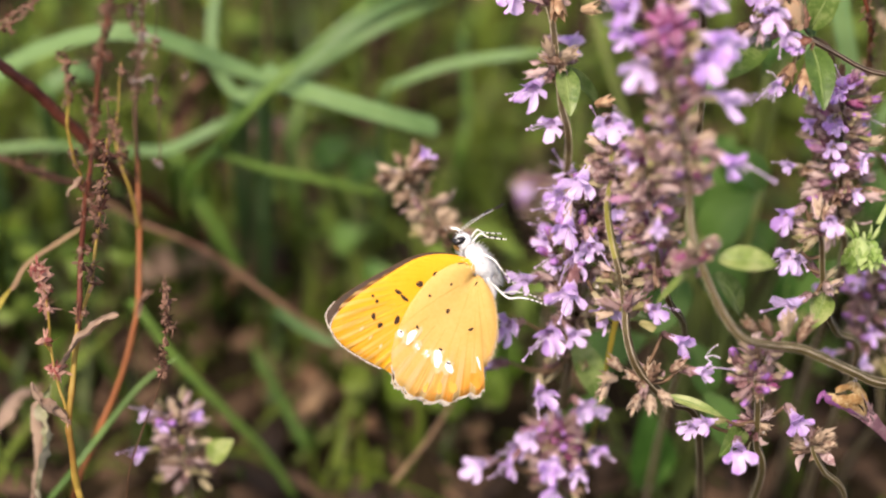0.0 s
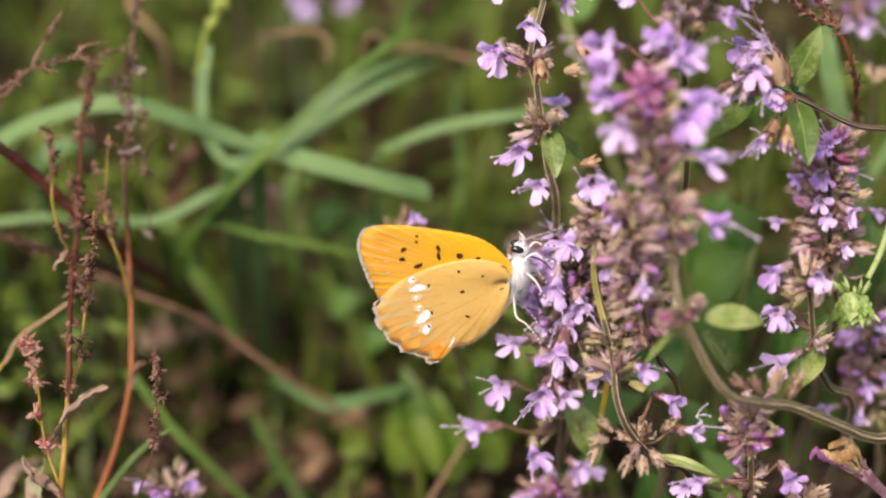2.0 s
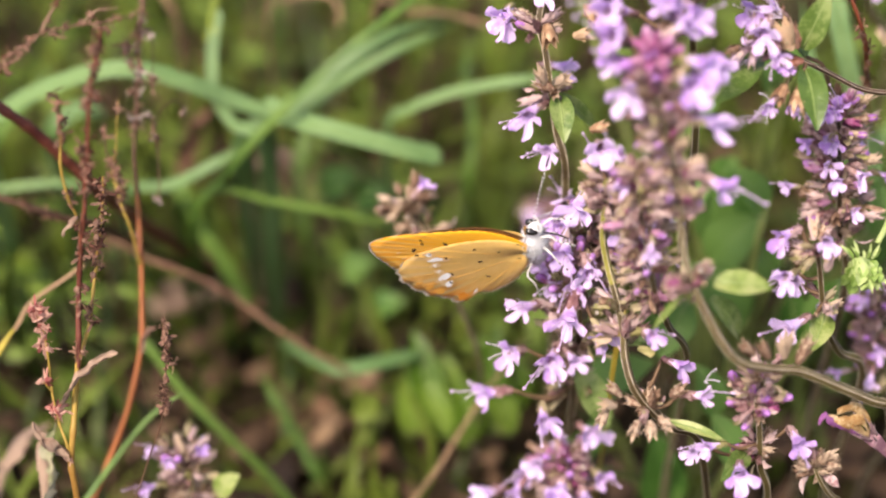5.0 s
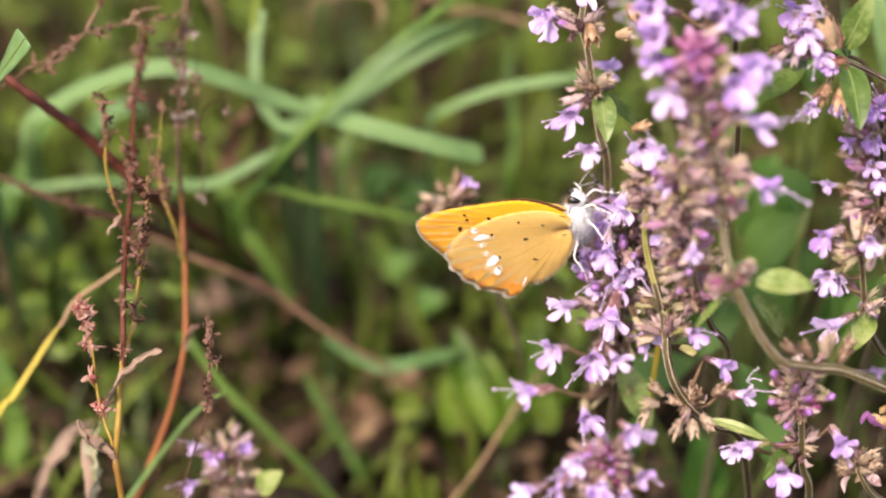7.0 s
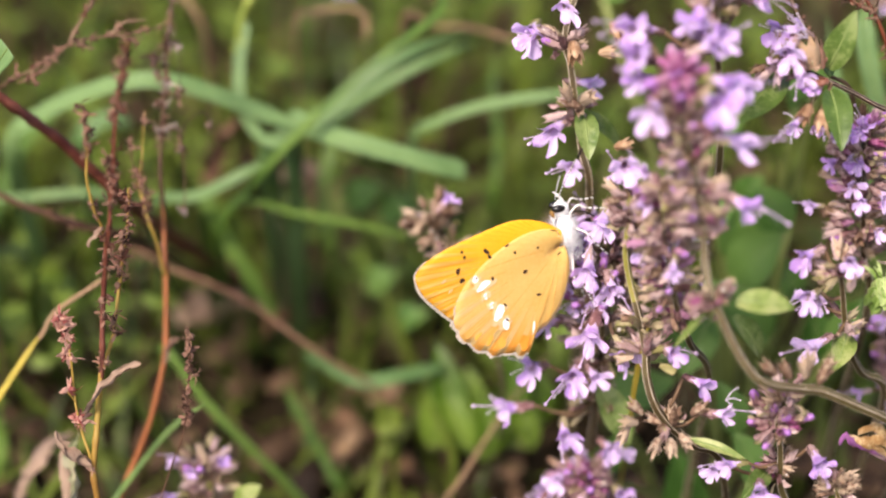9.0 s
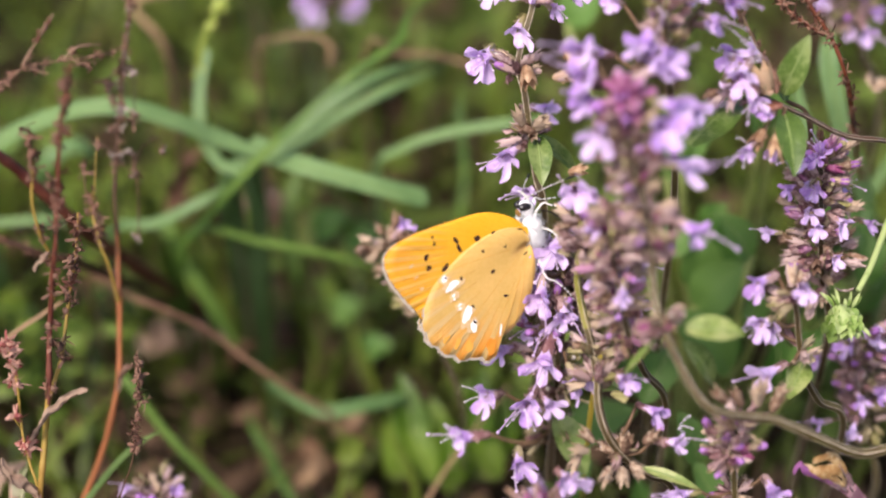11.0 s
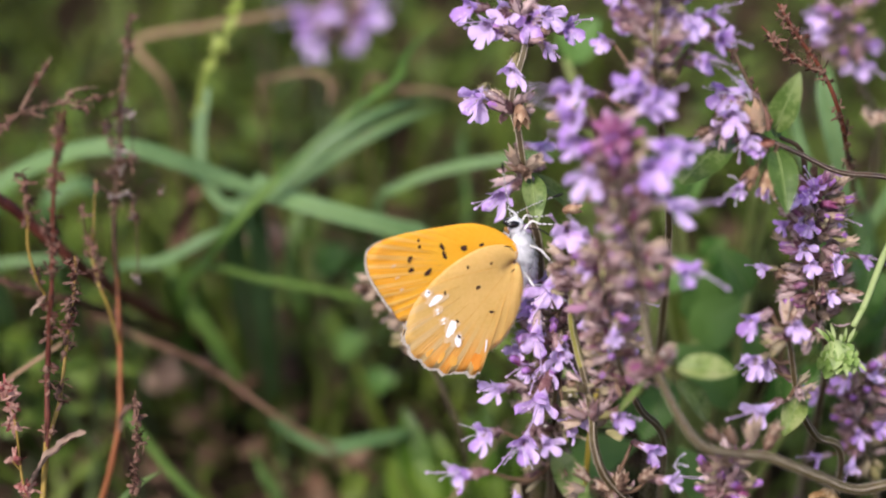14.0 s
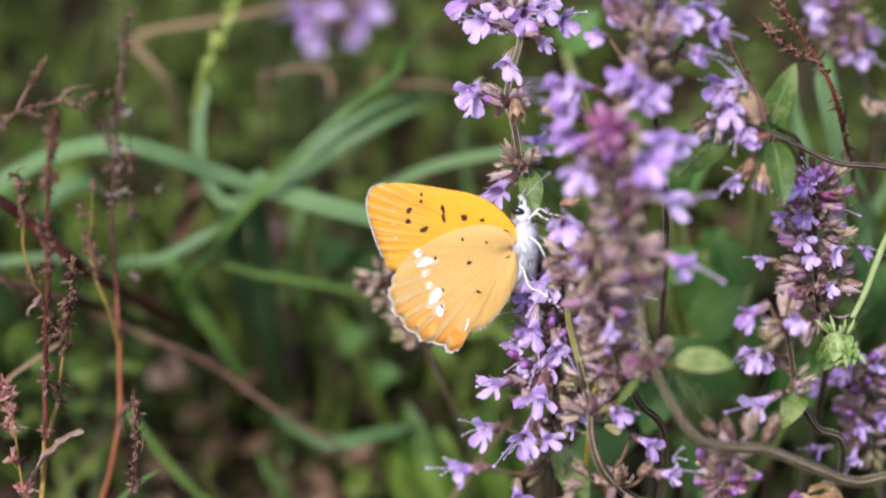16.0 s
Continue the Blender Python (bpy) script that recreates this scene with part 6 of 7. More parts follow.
# ---- the butterfly ----
def wing_material(name, low, high, vein, spokes, centre, hem_colour, hem_from, hem_to, hem_down=False, light=0.35, lines=(0.007, 0.0145), rays=84.0, ray_colour=(0.82, 0.56, 0.24), ray_from=0.0095, ray_to=0.0145):
    m = bpy.data.materials.new(name)
    m.use_nodes = True
    n, l = m.node_tree.nodes, m.node_tree.links
    b = n["Principled BSDF"]
    b.inputs["Roughness"].default_value = 0.6
    b.inputs["Specular IOR Level"].default_value = 0.2
    b.inputs["Sheen Weight"].default_value = 0.08
    b.inputs["Sheen Roughness"].default_value = 0.5
    co = n.new("ShaderNodeTexCoord")
    sub = n.new("ShaderNodeVectorMath")
    sub.operation = "SUBTRACT"
    sub.inputs[1].default_value = centre
    l.new(co.outputs["Object"], sub.inputs[0])
    sep = n.new("ShaderNodeSeparateXYZ")
    l.new(sub.outputs[0], sep.inputs[0])

    def calc(op, a, b2=None, c=None):
        q = n.new("ShaderNodeMath")
        q.operation = op
        for i, v in enumerate((a, b2, c)):
            if v is None:
                continue
            if isinstance(v, (int, float)):
                q.inputs[i].default_value = v
            else:
                l.new(v, q.inputs[i])
        return q.outputs[0]

    ang = calc("ARCTAN2", sep.outputs["Z"], calc("MULTIPLY", sep.outputs["X"], -1.0))
    far = n.new("ShaderNodeVectorMath")
    far.operation = "LENGTH"
    l.new(sub.outputs[0], far.inputs[0])
    reach = n.new("ShaderNodeMapRange")
    reach.inputs["From Min"].default_value, reach.inputs["From Max"].default_value = lines
    l.new(far.outputs["Value"], reach.inputs["Value"])
    def fanned(a, r, off, detail):
        # noise drawn out along the rays from the wing's root
        v = n.new("ShaderNodeCombineXYZ")
        l.new(calc("MULTIPLY", ang, a), v.inputs[0])
        l.new(calc("MULTIPLY_ADD", far.outputs["Value"], r, off), v.inputs[1])
        q = n.new("ShaderNodeTexNoise")
        q.inputs["Scale"].default_value, q.inputs["Detail"].default_value = 1.0, detail
        l.new(v.outputs[0], q.inputs["Vector"])
        return q.outputs[0]

    thread = calc("MAXIMUM", calc("SUBTRACT", 1.0, calc("MULTIPLY", calc("ABSOLUTE", calc("SUBTRACT", fanned(spokes, 60.0, 0.0, 1), 0.5)), 19.0)), 0.0)
    pale = calc("MAXIMUM", calc("SUBTRACT", 1.0, calc("MULTIPLY", calc("ABSOLUTE", calc("SUBTRACT", fanned(spokes * 0.9, 60.0, 7.3, 1), 0.5)), 15.0)), 0.0)
    spoke = calc("MULTIPLY", thread, calc("MULTIPLY_ADD", fanned(6.0, 200.0, 3.0, 2), 1.0, 0.15))
    grain = n.new("ShaderNodeTexNoise")
    grain.inputs["Scale"].default_value, grain.inputs["Detail"].default_value = 2600, 5
    l.new(co.outputs["Object"], grain.inputs["Vector"])
    cloud = n.new("ShaderNodeTexNoise")
    cloud.inputs["Scale"].default_value = 260
    l.new(co.outputs["Object"], cloud.inputs["Vector"])
    ramp = n.new("ShaderNodeValToRGB")
    ramp.color_ramp.elements[0].position, ramp.color_ramp.elements[1].position = 0.3, 0.75
    ramp.color_ramp.elements[0].color, ramp.color_ramp.elements[1].color = (*low, 1), (*high, 1)
    l.new(calc("ADD", calc("MULTIPLY", grain.outputs[0], 0.4), calc("MULTIPLY", cloud.outputs[0], 0.6)), ramp.inputs[0])
    mix = n.new("ShaderNodeMix")
    mix.data_type = "RGBA"
    l.new(calc("MINIMUM", calc("MULTIPLY", calc("MULTIPLY", spoke, reach.outputs[0]), 0.22), 0.4), mix.inputs["Factor"])
    lit = n.new("ShaderNodeMix")
    lit.data_type = "RGBA"
    l.new(calc("MULTIPLY", calc("MULTIPLY", pale, reach.outputs[0]), 0.14), lit.inputs["Factor"])
    lit.inputs["B"].default_value = (0.93, 0.70, 0.36, 1)
    # pale rays along the veins, wavering a little, and warm wedges between them at the hem
    wave = calc("MULTIPLY_ADD", fanned(9.0, 120.0, 1.7, 2), 1.6, calc("MULTIPLY", ang, rays))
    stripe = calc("MINIMUM", calc("MAXIMUM", calc("MULTIPLY", calc("ADD", calc("MULTIPLY", calc("COSINE", wave), -1.0), 0.15), 1.3), 0.0), 1.0)
    outer = n.new("ShaderNodeMapRange")
    outer.inputs["From Min"].default_value, outer.inputs["From Max"].default_value = ray_from, ray_to
    l.new(far.outputs["Value"], outer.inputs["Value"])
    hem = n.new("ShaderNodeMapRange")
    hem.inputs["From Min"].default_value, hem.inputs["From Max"].default_value = hem_from, hem_to
    low_down = n.new("ShaderNodeSeparateXYZ")
    l.new(co.outputs["Object"], low_down.inputs[0])
    l.new(low_down.outputs["Z"] if hem_down else far.outputs["Value"], hem.inputs["Value"])
    rayed = n.new("ShaderNodeMix")
    rayed.data_type = "RGBA"
    l.new(calc("MULTIPLY", calc("MULTIPLY", stripe, outer.outputs[0]), 0.6), rayed.inputs["Factor"])
    l.new(ramp.outputs[0], rayed.inputs["A"])
    rayed.inputs["B"].default_value = (*ray_colour, 1)
    warm = n.new("ShaderNodeMix")
    warm.data_type = "RGBA"
    l.new(calc("MULTIPLY", calc("MULTIPLY", hem.outputs[0], outer.outputs[0]), calc("MULTIPLY", calc("SUBTRACT", 1.0, stripe), 0.8)), warm.inputs["Factor"])
    l.new(rayed.outputs["Result"], warm.inputs["A"])
    warm.inputs["B"].default_value = (*hem_colour, 1)
    l.new(warm.outputs["Result"], lit.inputs["A"])
    l.new(lit.outputs["Result"], mix.inputs["A"])
    mix.inputs["B"].default_value = (*vein, 1)
    l.new(mix.outputs["Result"], b.inputs["Base Color"])
    bp = n.new("ShaderNodeBump")
    bp.inputs["Strength"].default_value = 0.6
    bp.inputs["Distance"].default_value = 0.00012
    l.new(calc("ADD", calc("MULTIPLY", grain.outputs[0], 0.7), calc("MULTIPLY", calc("SUBTRACT", pale, thread), calc("MULTIPLY", reach.outputs[0], 0.8))), bp.inputs["Height"])
    l.new(bp.outputs[0], b.inputs["Normal"])
    tr = n.new("ShaderNodeBsdfTranslucent")
    mx = n.new("ShaderNodeMixShader")
    mx.inputs[0].default_value = light
    l.new(mix.outputs["Result"], tr.inputs[0])
    l.new(b.outputs[0], mx.inputs[1])
    l.new(tr.outputs[0], mx.inputs[2])
    l.new(mx.outputs[0], n["Material Output"].inputs["Surface"])
    return m


ROOT = Vector((5.3, 0, 1.2)) * MM
FORE_UNDER = wing_material("orange_forewing", (0.93, 0.47, 0.015), (0.98, 0.57, 0.04), (0.42, 0.14, 0.012), 38, ROOT, (0.92, 0.42, 0.015), 0.011, 0.015, rays=84.0, ray_colour=(0.86, 0.58, 0.22), ray_from=0.010, ray_to=0.016)
HIND_UNDER = wing_material("tan_hindwing", (0.72, 0.47, 0.125), (0.84, 0.575, 0.20), (0.42, 0.19, 0.04), 34, ROOT, (0.90, 0.36, 0.025), -0.0025, -0.0080, True, lines=(0.0085, 0.0155), rays=48.0, ray_colour=(0.74, 0.55, 0.28), ray_from=0.0085, ray_to=0.013)
UPPER = wing_material("dusky_upper_side", (0.16, 0.065, 0.015), (0.28, 0.12, 0.025), (0.2, 0.06, 0.01), 24, ROOT, (0.3, 0.1, 0.02), 0.013, 0.017)
MARGIN = material("dark_brown_margin", [(0.03, 0.018, 0.012), (0.07, 0.045, 0.03)], 0.6, 600, 0.1, 0.3)
VEIN = material("brown_wing_vein", [(0.70, 0.40, 0.08), (0.80, 0.48, 0.12)], 0.6, 900, 0.1, 0.2, 0.3)
DUST = material("pale_wing_dusting", [(0.74, 0.50, 0.22), (0.82, 0.61, 0.34)], 0.7, 2500, 0.1, 0.3, 0.3)
HAIR = material("pale_tan_hair", [(0.72, 0.54, 0.30), (0.86, 0.74, 0.54)], 0.9, 900, 0.1, 0.3, 0.4)
FRINGE = material("grey_white_fringe", [(0.42, 0.35, 0.27), (0.70, 0.63, 0.54)], 0.8, 3000, 0.1, 0.6, 0.2)
SPOT = material("black_brown_spot", [(0.02, 0.008, 0.005), (0.05, 0.02, 0.01)], 0.7, 900, 0.1, 0.2)
WHITE_SPOT = material("white_scale_spot", [(0.78, 0.76, 0.74), (0.9, 0.89, 0.88)], 0.7, 900, 0.1, 0.3)
TAIL_PATCH = material("deep_orange_patch", [(0.80, 0.26, 0.02), (0.90, 0.37, 0.05)], 0.6, 900, 0.1, 0.3, 0.3)
LUNULE = material("orange_lunule", [(0.85, 0.45, 0.07), (0.90, 0.50, 0.10)], 0.6, 1500, 0.1, 0.3, 0.3)
FUR = material("white_fur", [(0.80, 0.80, 0.81), (0.93, 0.93, 0.94)], 0.9, 900, 0.1, 0.3, 0.25, sheen=0.4)
EYE = material("black_eye", [(0.004, 0.004, 0.004), (0.012, 0.010, 0.010)], 0.18, 900, 0.1, 0.0, spec=0.6)
LEG_WHITE = material("white_leg", [(0.60, 0.58, 0.55), (0.82, 0.80, 0.77)], 0.7, 2000, 0.1, 0.3)
BLACK = material("black_band", [(0.008, 0.006, 0.006), (0.02, 0.015, 0.014)], 0.5, 900, 0.1, 0.1)
COLLAR = material("ochre_fur", [(0.16, 0.08, 0.02), (0.28, 0.15, 0.04)], 0.9, 900, 0.1, 0.6)


def outline(points, n=6, scallop=0.0, start=0.0, stop=1.0):
    """A closed wing edge in the wing's plane (x, z); the outer margin may be scalloped."""
    line = spline([(x * MM, 0, z * MM) for x, z in points], n)
    out = []
    for i, p in enumerate(line):
        s = i / (len(line) - 1)
        d = (p - ROOT).normalized()
        if start < s < stop and scallop:
            k = (s - start) / (stop - start)
            p = p + d * scallop * MM * (abs(math.sin(k * math.pi * 7)) - 0.5)
        out.append(p)
    return out


def wing_mesh(bm, edge, y=0.0, side=1, camber=0.25, ribs=13, steps=9, rib=0.045):
    """A fan from the root to the edge, slightly domed and ribbed."""
    rows = []
    for p in edge:
        row = []
        for i in range(steps + 1):
            s = (i / steps) ** 0.8
            q = ROOT.lerp(p, 0.03 + 0.97 * s)
            a = math.atan2(q.z - ROOT.z, -(q.x - ROOT.x))
            q.y = side * (y + (-camber * math.sin(math.pi * s) + rib * s ** 4 * (math.cos(2 * ribs * a) + 0.25 * math.cos(1.3 * ribs * a + 1.0))) * MM)
            row.append(bm.verts.new(q))
        rows.append(row)
    for a, b in zip(rows, rows[1:]):
        for k in range(steps):
            bm.faces.new((a[k], a[k + 1], b[k + 1], b[k]))


def edge_band(bm, edge, a, b, inner, outer, y, side=1, ragged=0.0, seed=1):
    """A narrow band along a stretch of the wing's edge."""
    rr = random.Random(seed)
    prev = None
    n = len(edge)
    for i in range(int(a * (n - 1)), int(b * (n - 1)) + 1):
        p = edge[i]
        d = (p - ROOT).normalized()
        s0, s1 = p - d * inner * MM, p + d * (outer + ragged * rr.uniform(-1, 1)) * MM
        row = [bm.verts.new((q.x, side * y * MM, q.z)) for q in (s0, (s0 + s1) / 2, s1)]
        if prev:
            for k in range(2):
                bm.faces.new((prev[k], prev[k + 1], row[k + 1], row[k]))
        prev = row


def spot(parent, x, z, rx, rz, y, mat, name, tilt=0.0, seed=0, ragged=0.08):
    """A slightly raised, uneven patch of scales."""
    bm = bmesh.new()
    rr = random.Random(seed)
    n = 18
    wave = (rr.uniform(0, 6), rr.uniform(0, 6))
    top = []
    for k in range(n):
        a = math.tau * k / n
        j = (1 + 0.14 * math.sin(2 * a + wave[0]) + 0.10 * math.sin(3 * a + wave[1])) * rr.uniform(1 - ragged, 1 + ragged)
        u, v = rx * j * math.cos(a), rz * j * math.sin(a)
        top.append(bm.verts.new(((x + u * math.cos(tilt) - v * math.sin(tilt)) * MM, y * MM, (z + u * math.sin(tilt) + v * math.cos(tilt)) * MM)))
    mid = bm.verts.new((x * MM, (y - 0.02) * MM, z * MM))
    for k in range(n):
        bm.faces.new((mid, top[k], top[(k + 1) % n]))
    return part(name, bm, mat, parent)


def vein(parent, edge, k, begin, camber, off, bend=0.0, thick=0.032):
    """A fine raised vein along one ray of the wing."""
    p = edge[int(k * (len(edge) - 1))]
    line = []
    for i in range(9):
        s = begin + (0.985 - begin) * i / 8
        q = ROOT.lerp(p, 0.03 + 0.97 * s)
        q = q + Vector((0, 0, bend * math.sin(math.pi * i / 8))) * MM
        q.y = (off - camber * math.sin(math.pi * s)) * MM
        line.append(q)
    bm = bmesh.new()
    tube(bm, line, lambda f: thick * (0.6 + 0.4 * f) * MM, 5)
    part("wing_vein", bm, VEIN, parent)


# the outlines, round the wing from the root and back
FORE_EDGE = outline([(5.3, 1.6), (6.0, 2.6), (4.9, 4.7), (3.1, 6.5), (1.0, 7.6), (-2.7, 8.5), (-6.5, 9.2), (-9.2, 9.3), (-10.8, 8.8), (-11.4, 7.6), (-11.5, 5.8), (-11.0, 3.4), (-10.2, 0.8), (-9.2, -1.0), (-4.0, -1.6), (1.0, -0.6)], 18)
HIND_EDGE = outline([(5.6, 2.2), (4.6, 3.5), (2.6, 4.2), (0.3, 4.2), (-2.7, 3.5), (-5.5, 2.2), (-7.8, 0.7), (-9.2, -1.2), (-9.8, -3.4), (-9.2, -5.6), (-7.9, -7.4), (-6.2, -8.9), (-4.6, -9.3), (-3.4, -10.3), (-2.2, -9.9), (-1.4, -8.5), (0.6, -7.8), (2.4, -6.5), (4.1, -4.4), (5.3, -1.9), (5.6, 0.2)], 9, 0.42, 0.36, 0.72)

bfly = thing("butterfly", (0, 0, 0.0667), "orange copper butterfly with closed wings feeding on thyme", "butterfly")


def forewing(near):
    bm = bmesh.new()
    wing_mesh(bm, FORE_EDGE, 0.0, 1, 0.22, 42, rib=0.036 if near else 0.01)
    fw = part("forewing", bm, FORE_UNDER if near else UPPER, bfly, "orange forewing with dark spots" if near else "far forewing with a dark margin")
    md = fw.modifiers.new("thickness", "SOLIDIFY")
    md.thickness = 0.00004
    bm = bmesh.new()
    edge_band(bm, FORE_EDGE, 0.46, 0.80, 0.04, 0.19, 0.02, 1, 0.10)
    part("wing_fringe", bm, FRINGE, fw)
    bm = bmesh.new()
    edge_band(bm, FORE_EDGE, 0.44 if near else 0.05, 0.80, 0.045 if near else 1.3, 0.0, -0.03 if near else -0.06, 1)
    part("wing_margin", bm, MARGIN, fw)
    if near:
        for i, (x, z, rx, rz, tilt) in enumerate([(-5.0, 7.9, 0.2, 0.2, 0), (-5.1, 7.1, 0.2, 0.24, 0), (-6.6, 6.1, 0.32, 0.42, -0.5), (-6.8, 4.8, 0.34, 0.36, 0), (-5.0, 3.8, 0.62, 0.34, 0.5), (-2.6, 6.1, 0.28, 0.5, 0.1), (-2.6, 5.05, 0.28, 0.58, 0.1), (-0.2, 5.0, 0.4, 0.5, 0.2), (1.9, 4.6, 0.32, 0.24, 0)]):
            spot(fw, x, z, rx * 0.85, rz * 0.88, -0.30, SPOT, "wing_spot", tilt, i)
        for i, (x, z, rx, rz, tilt) in enumerate([(-8.6, 6.0, 0.3, 0.16, 0.2), (-8.6, 4.5, 0.32, 0.13, 0.1), (-8.5, 2.9, 0.28, 0.16, -0.1)]):
            spot(fw, x, z, rx, rz, -0.20, DUST, "pale_mark", tilt, 60 + i, 0.25)
        for k, begin in ((0.50, 0.62), (0.545, 0.55), (0.59, 0.5), (0.635, 0.48), (0.68, 0.48), (0.73, 0.5), (0.775, 0.45)):
            vein(fw, FORE_EDGE, k, begin, 0.22, -0.02)
    return fw


def hindwing(near):
    bm = bmesh.new()
    wing_mesh(bm, HIND_EDGE, 0.0, 1, 0.3, 24, rib=0.036 if near else 0.01)
    hw = part("hindwing", bm, HIND_UNDER, bfly, "tan orange hindwing with white marks")
    md = hw.modifiers.new("thickness", "SOLIDIFY")
    md.thickness = 0.00004
    bm = bmesh.new()
    edge_band(bm, HIND_EDGE, 0.34, 0.76, 0.08, 0.27, 0.02, 1, 0.2, 3)
    part("wing_fringe", bm, FRINGE, hw)
    if not near:
        bm = bmesh.new()
        edge_band(bm, HIND_EDGE, 0.34, 0.76, 0.75, -0.04, -0.08, 1)
        part("wing_margin", bm, MARGIN, hw)
    if near:
        for i, (x, z, rx, rz, tilt) in enumerate([(-0.45, 2.8, 0.2, 0.2, 0), (2.3, 2.2, 0.18, 0.18, 0), (-3.9, 0.85, 0.18, 0.28, 0), (0, 0, 0.3, 0.27, 0.3), (0.68, -3.5, 0.36, 0.2, -0.4), (-3.5, -3.0, 0.16, 0.28, 0.2), (-3.85, -4.9, 0.18, 0.3, 0.4), (-5.7, 1.7, 0.14, 0.2, 0)]):
            spot(hw, x, z, rx * 0.85, rz * 0.85, -0.40, SPOT, "wing_spot", tilt, i)
        for k, begin, bend in ((0.30, 0.55, 0.2), (0.37, 0.5, 0.1), (0.43, 0.45, 0.0), (0.485, 0.1, -0.1), (0.53, 0.48, 0.0), (0.575, 0.45, 0), (0.625, 0.3, 0), (0.675, 0.3, -0.1), (0.725, 0.12, -0.2), (0.80, 0.1, -0.2), (0.255, 0.2, 0.25)):
            vein(hw, HIND_EDGE, k, begin, 0.3, -0.025, bend)
        for i, (x, z, rx, rz, tilt) in enumerate([(4.75, 3.3, 0.5, 0.07, -0.5), (5.2, 2.6, 0.3, 0.07, -1.2), (4.55, 0.25, 0.3, 0.09, 0.2)]):
            spot(hw, x, z, rx, rz, -0.12, SPOT, "wing_spot", tilt, 70 + i)
        for i, (x, z, rx, rz, tilt) in enumerate([(-5.85, 1.5, 0.6, 0.6, 0), (-5.2, 0.4, 1.2, 0.7, 0.3), (-5.35, -0.9, 0.6, 0.6, 0), (-5.0, -2.3, 0.65, 0.6, 0.5), (-4.5, -3.7, 0.85, 1.25, -0.7), (-4.2, -5.3, 0.7, 1.0, -0.5)]):
            spot(hw, x, z, rx, rz, -0.37, DUST, "pale_dusting", tilt, 80 + i, 0.3)
        for i, (x, z, rx, rz, tilt) in enumerate([(-5.85, 1.6, 0.42, 0.42, 0), (-5.2, 0.45, 0.95, 0.5, 0.3), (-5.35, -0.75, 0.28, 0.16, 0.3), (-5.4, -1.2, 0.2, 0.14, 0.3), (-5.0, -2.15, 0.34, 0.14, 0.5), (-5.1, -2.6, 0.2, 0.14, 0.5), (-4.4, -3.6, 0.62, 1.0, -0.7), (-4.1, -5.3, 0.45, 0.75, -0.5), (-1.1, -7.2, 0.12, 1.0, -0.4)]):
            spot(hw, x, z, rx * 0.92, rz * 0.9, -0.385, WHITE_SPOT, "white_mark", tilt, 20 + i, 0.16)
        for i, (x, z, rx, rz, tilt) in enumerate([(-2.7, -8.7, 0.6, 1.05, -0.5), (-5.3, -7.6, 0.42, 0.75, -0.6), (-6.5, -6.6, 0.34, 0.7, -0.8), (-7.7, -5.5, 0.26, 0.6, -0.9)]):
            spot(hw, x, z, rx, rz, -0.20, LUNULE if i else TAIL_PATCH, "orange_patch", tilt, 40 + i, 0.12)
        rr = random.Random(31)
        bm = bmesh.new()
        for i in range(420):
            k = rr.uniform(0.775, 0.985)
            p = HIND_EDGE[int(k * (len(HIND_EDGE) - 1))]
            c = p + (ROOT - p).normalized() * rr.uniform(0.0, 0.9) * MM
            c.y = rr.uniform(-0.12, 0.02) * MM
            d = ((p - ROOT).normalized() + Vector((rr.uniform(-0.4, 0.4), rr.uniform(-0.3, 0.1), rr.uniform(-0.7, 0.1)))).normalized() * rr.uniform(0.4, 0.85) * MM
            w = d.orthogonal().normalized() * 0.022 * MM
            bm.faces.new([bm.verts.new(c + w), bm.verts.new(c - w), bm.verts.new(c + d)])
        part("hair_fringe", bm, HAIR, hw, "pale hairs along the inner edge")
    return hw


near_fore, near_hind = forewing(True), hindwing(True)
far_fore, far_hind = forewing(False), hindwing(False)
near_hind.matrix_basis = pose(0, -0.00012, 0)

# body: head, thorax and abdomen with white hair
MID = 0.95 * MM
bm = bmesh.new()
ball(bm, (6.5 * MM, MID, 1.7 * MM), (1.3 * MM, 1.25 * MM, 2.5 * MM), Euler((0, radians(6), 0)).to_matrix(), 0.12 * MM, 1, 16, 12)
ball(bm, (5.4 * MM, MID, -1.2 * MM), (1.0 * MM, 0.9 * MM, 2.0 * MM), Euler((0, radians(20), 0)).to_matrix(), 0.1 * MM, 2, 14, 10)
ball(bm, (3.4 * MM, MID, -3.4 * MM), (0.85 * MM, 0.8 * MM, 3.2 * MM), Euler((0, radians(35), 0)).to_matrix(), 0.08 * MM, 3, 14, 10)
part("body", bm, FUR, bfly, "white furry body")
rr = random.Random(12)
bm = bmesh.new()
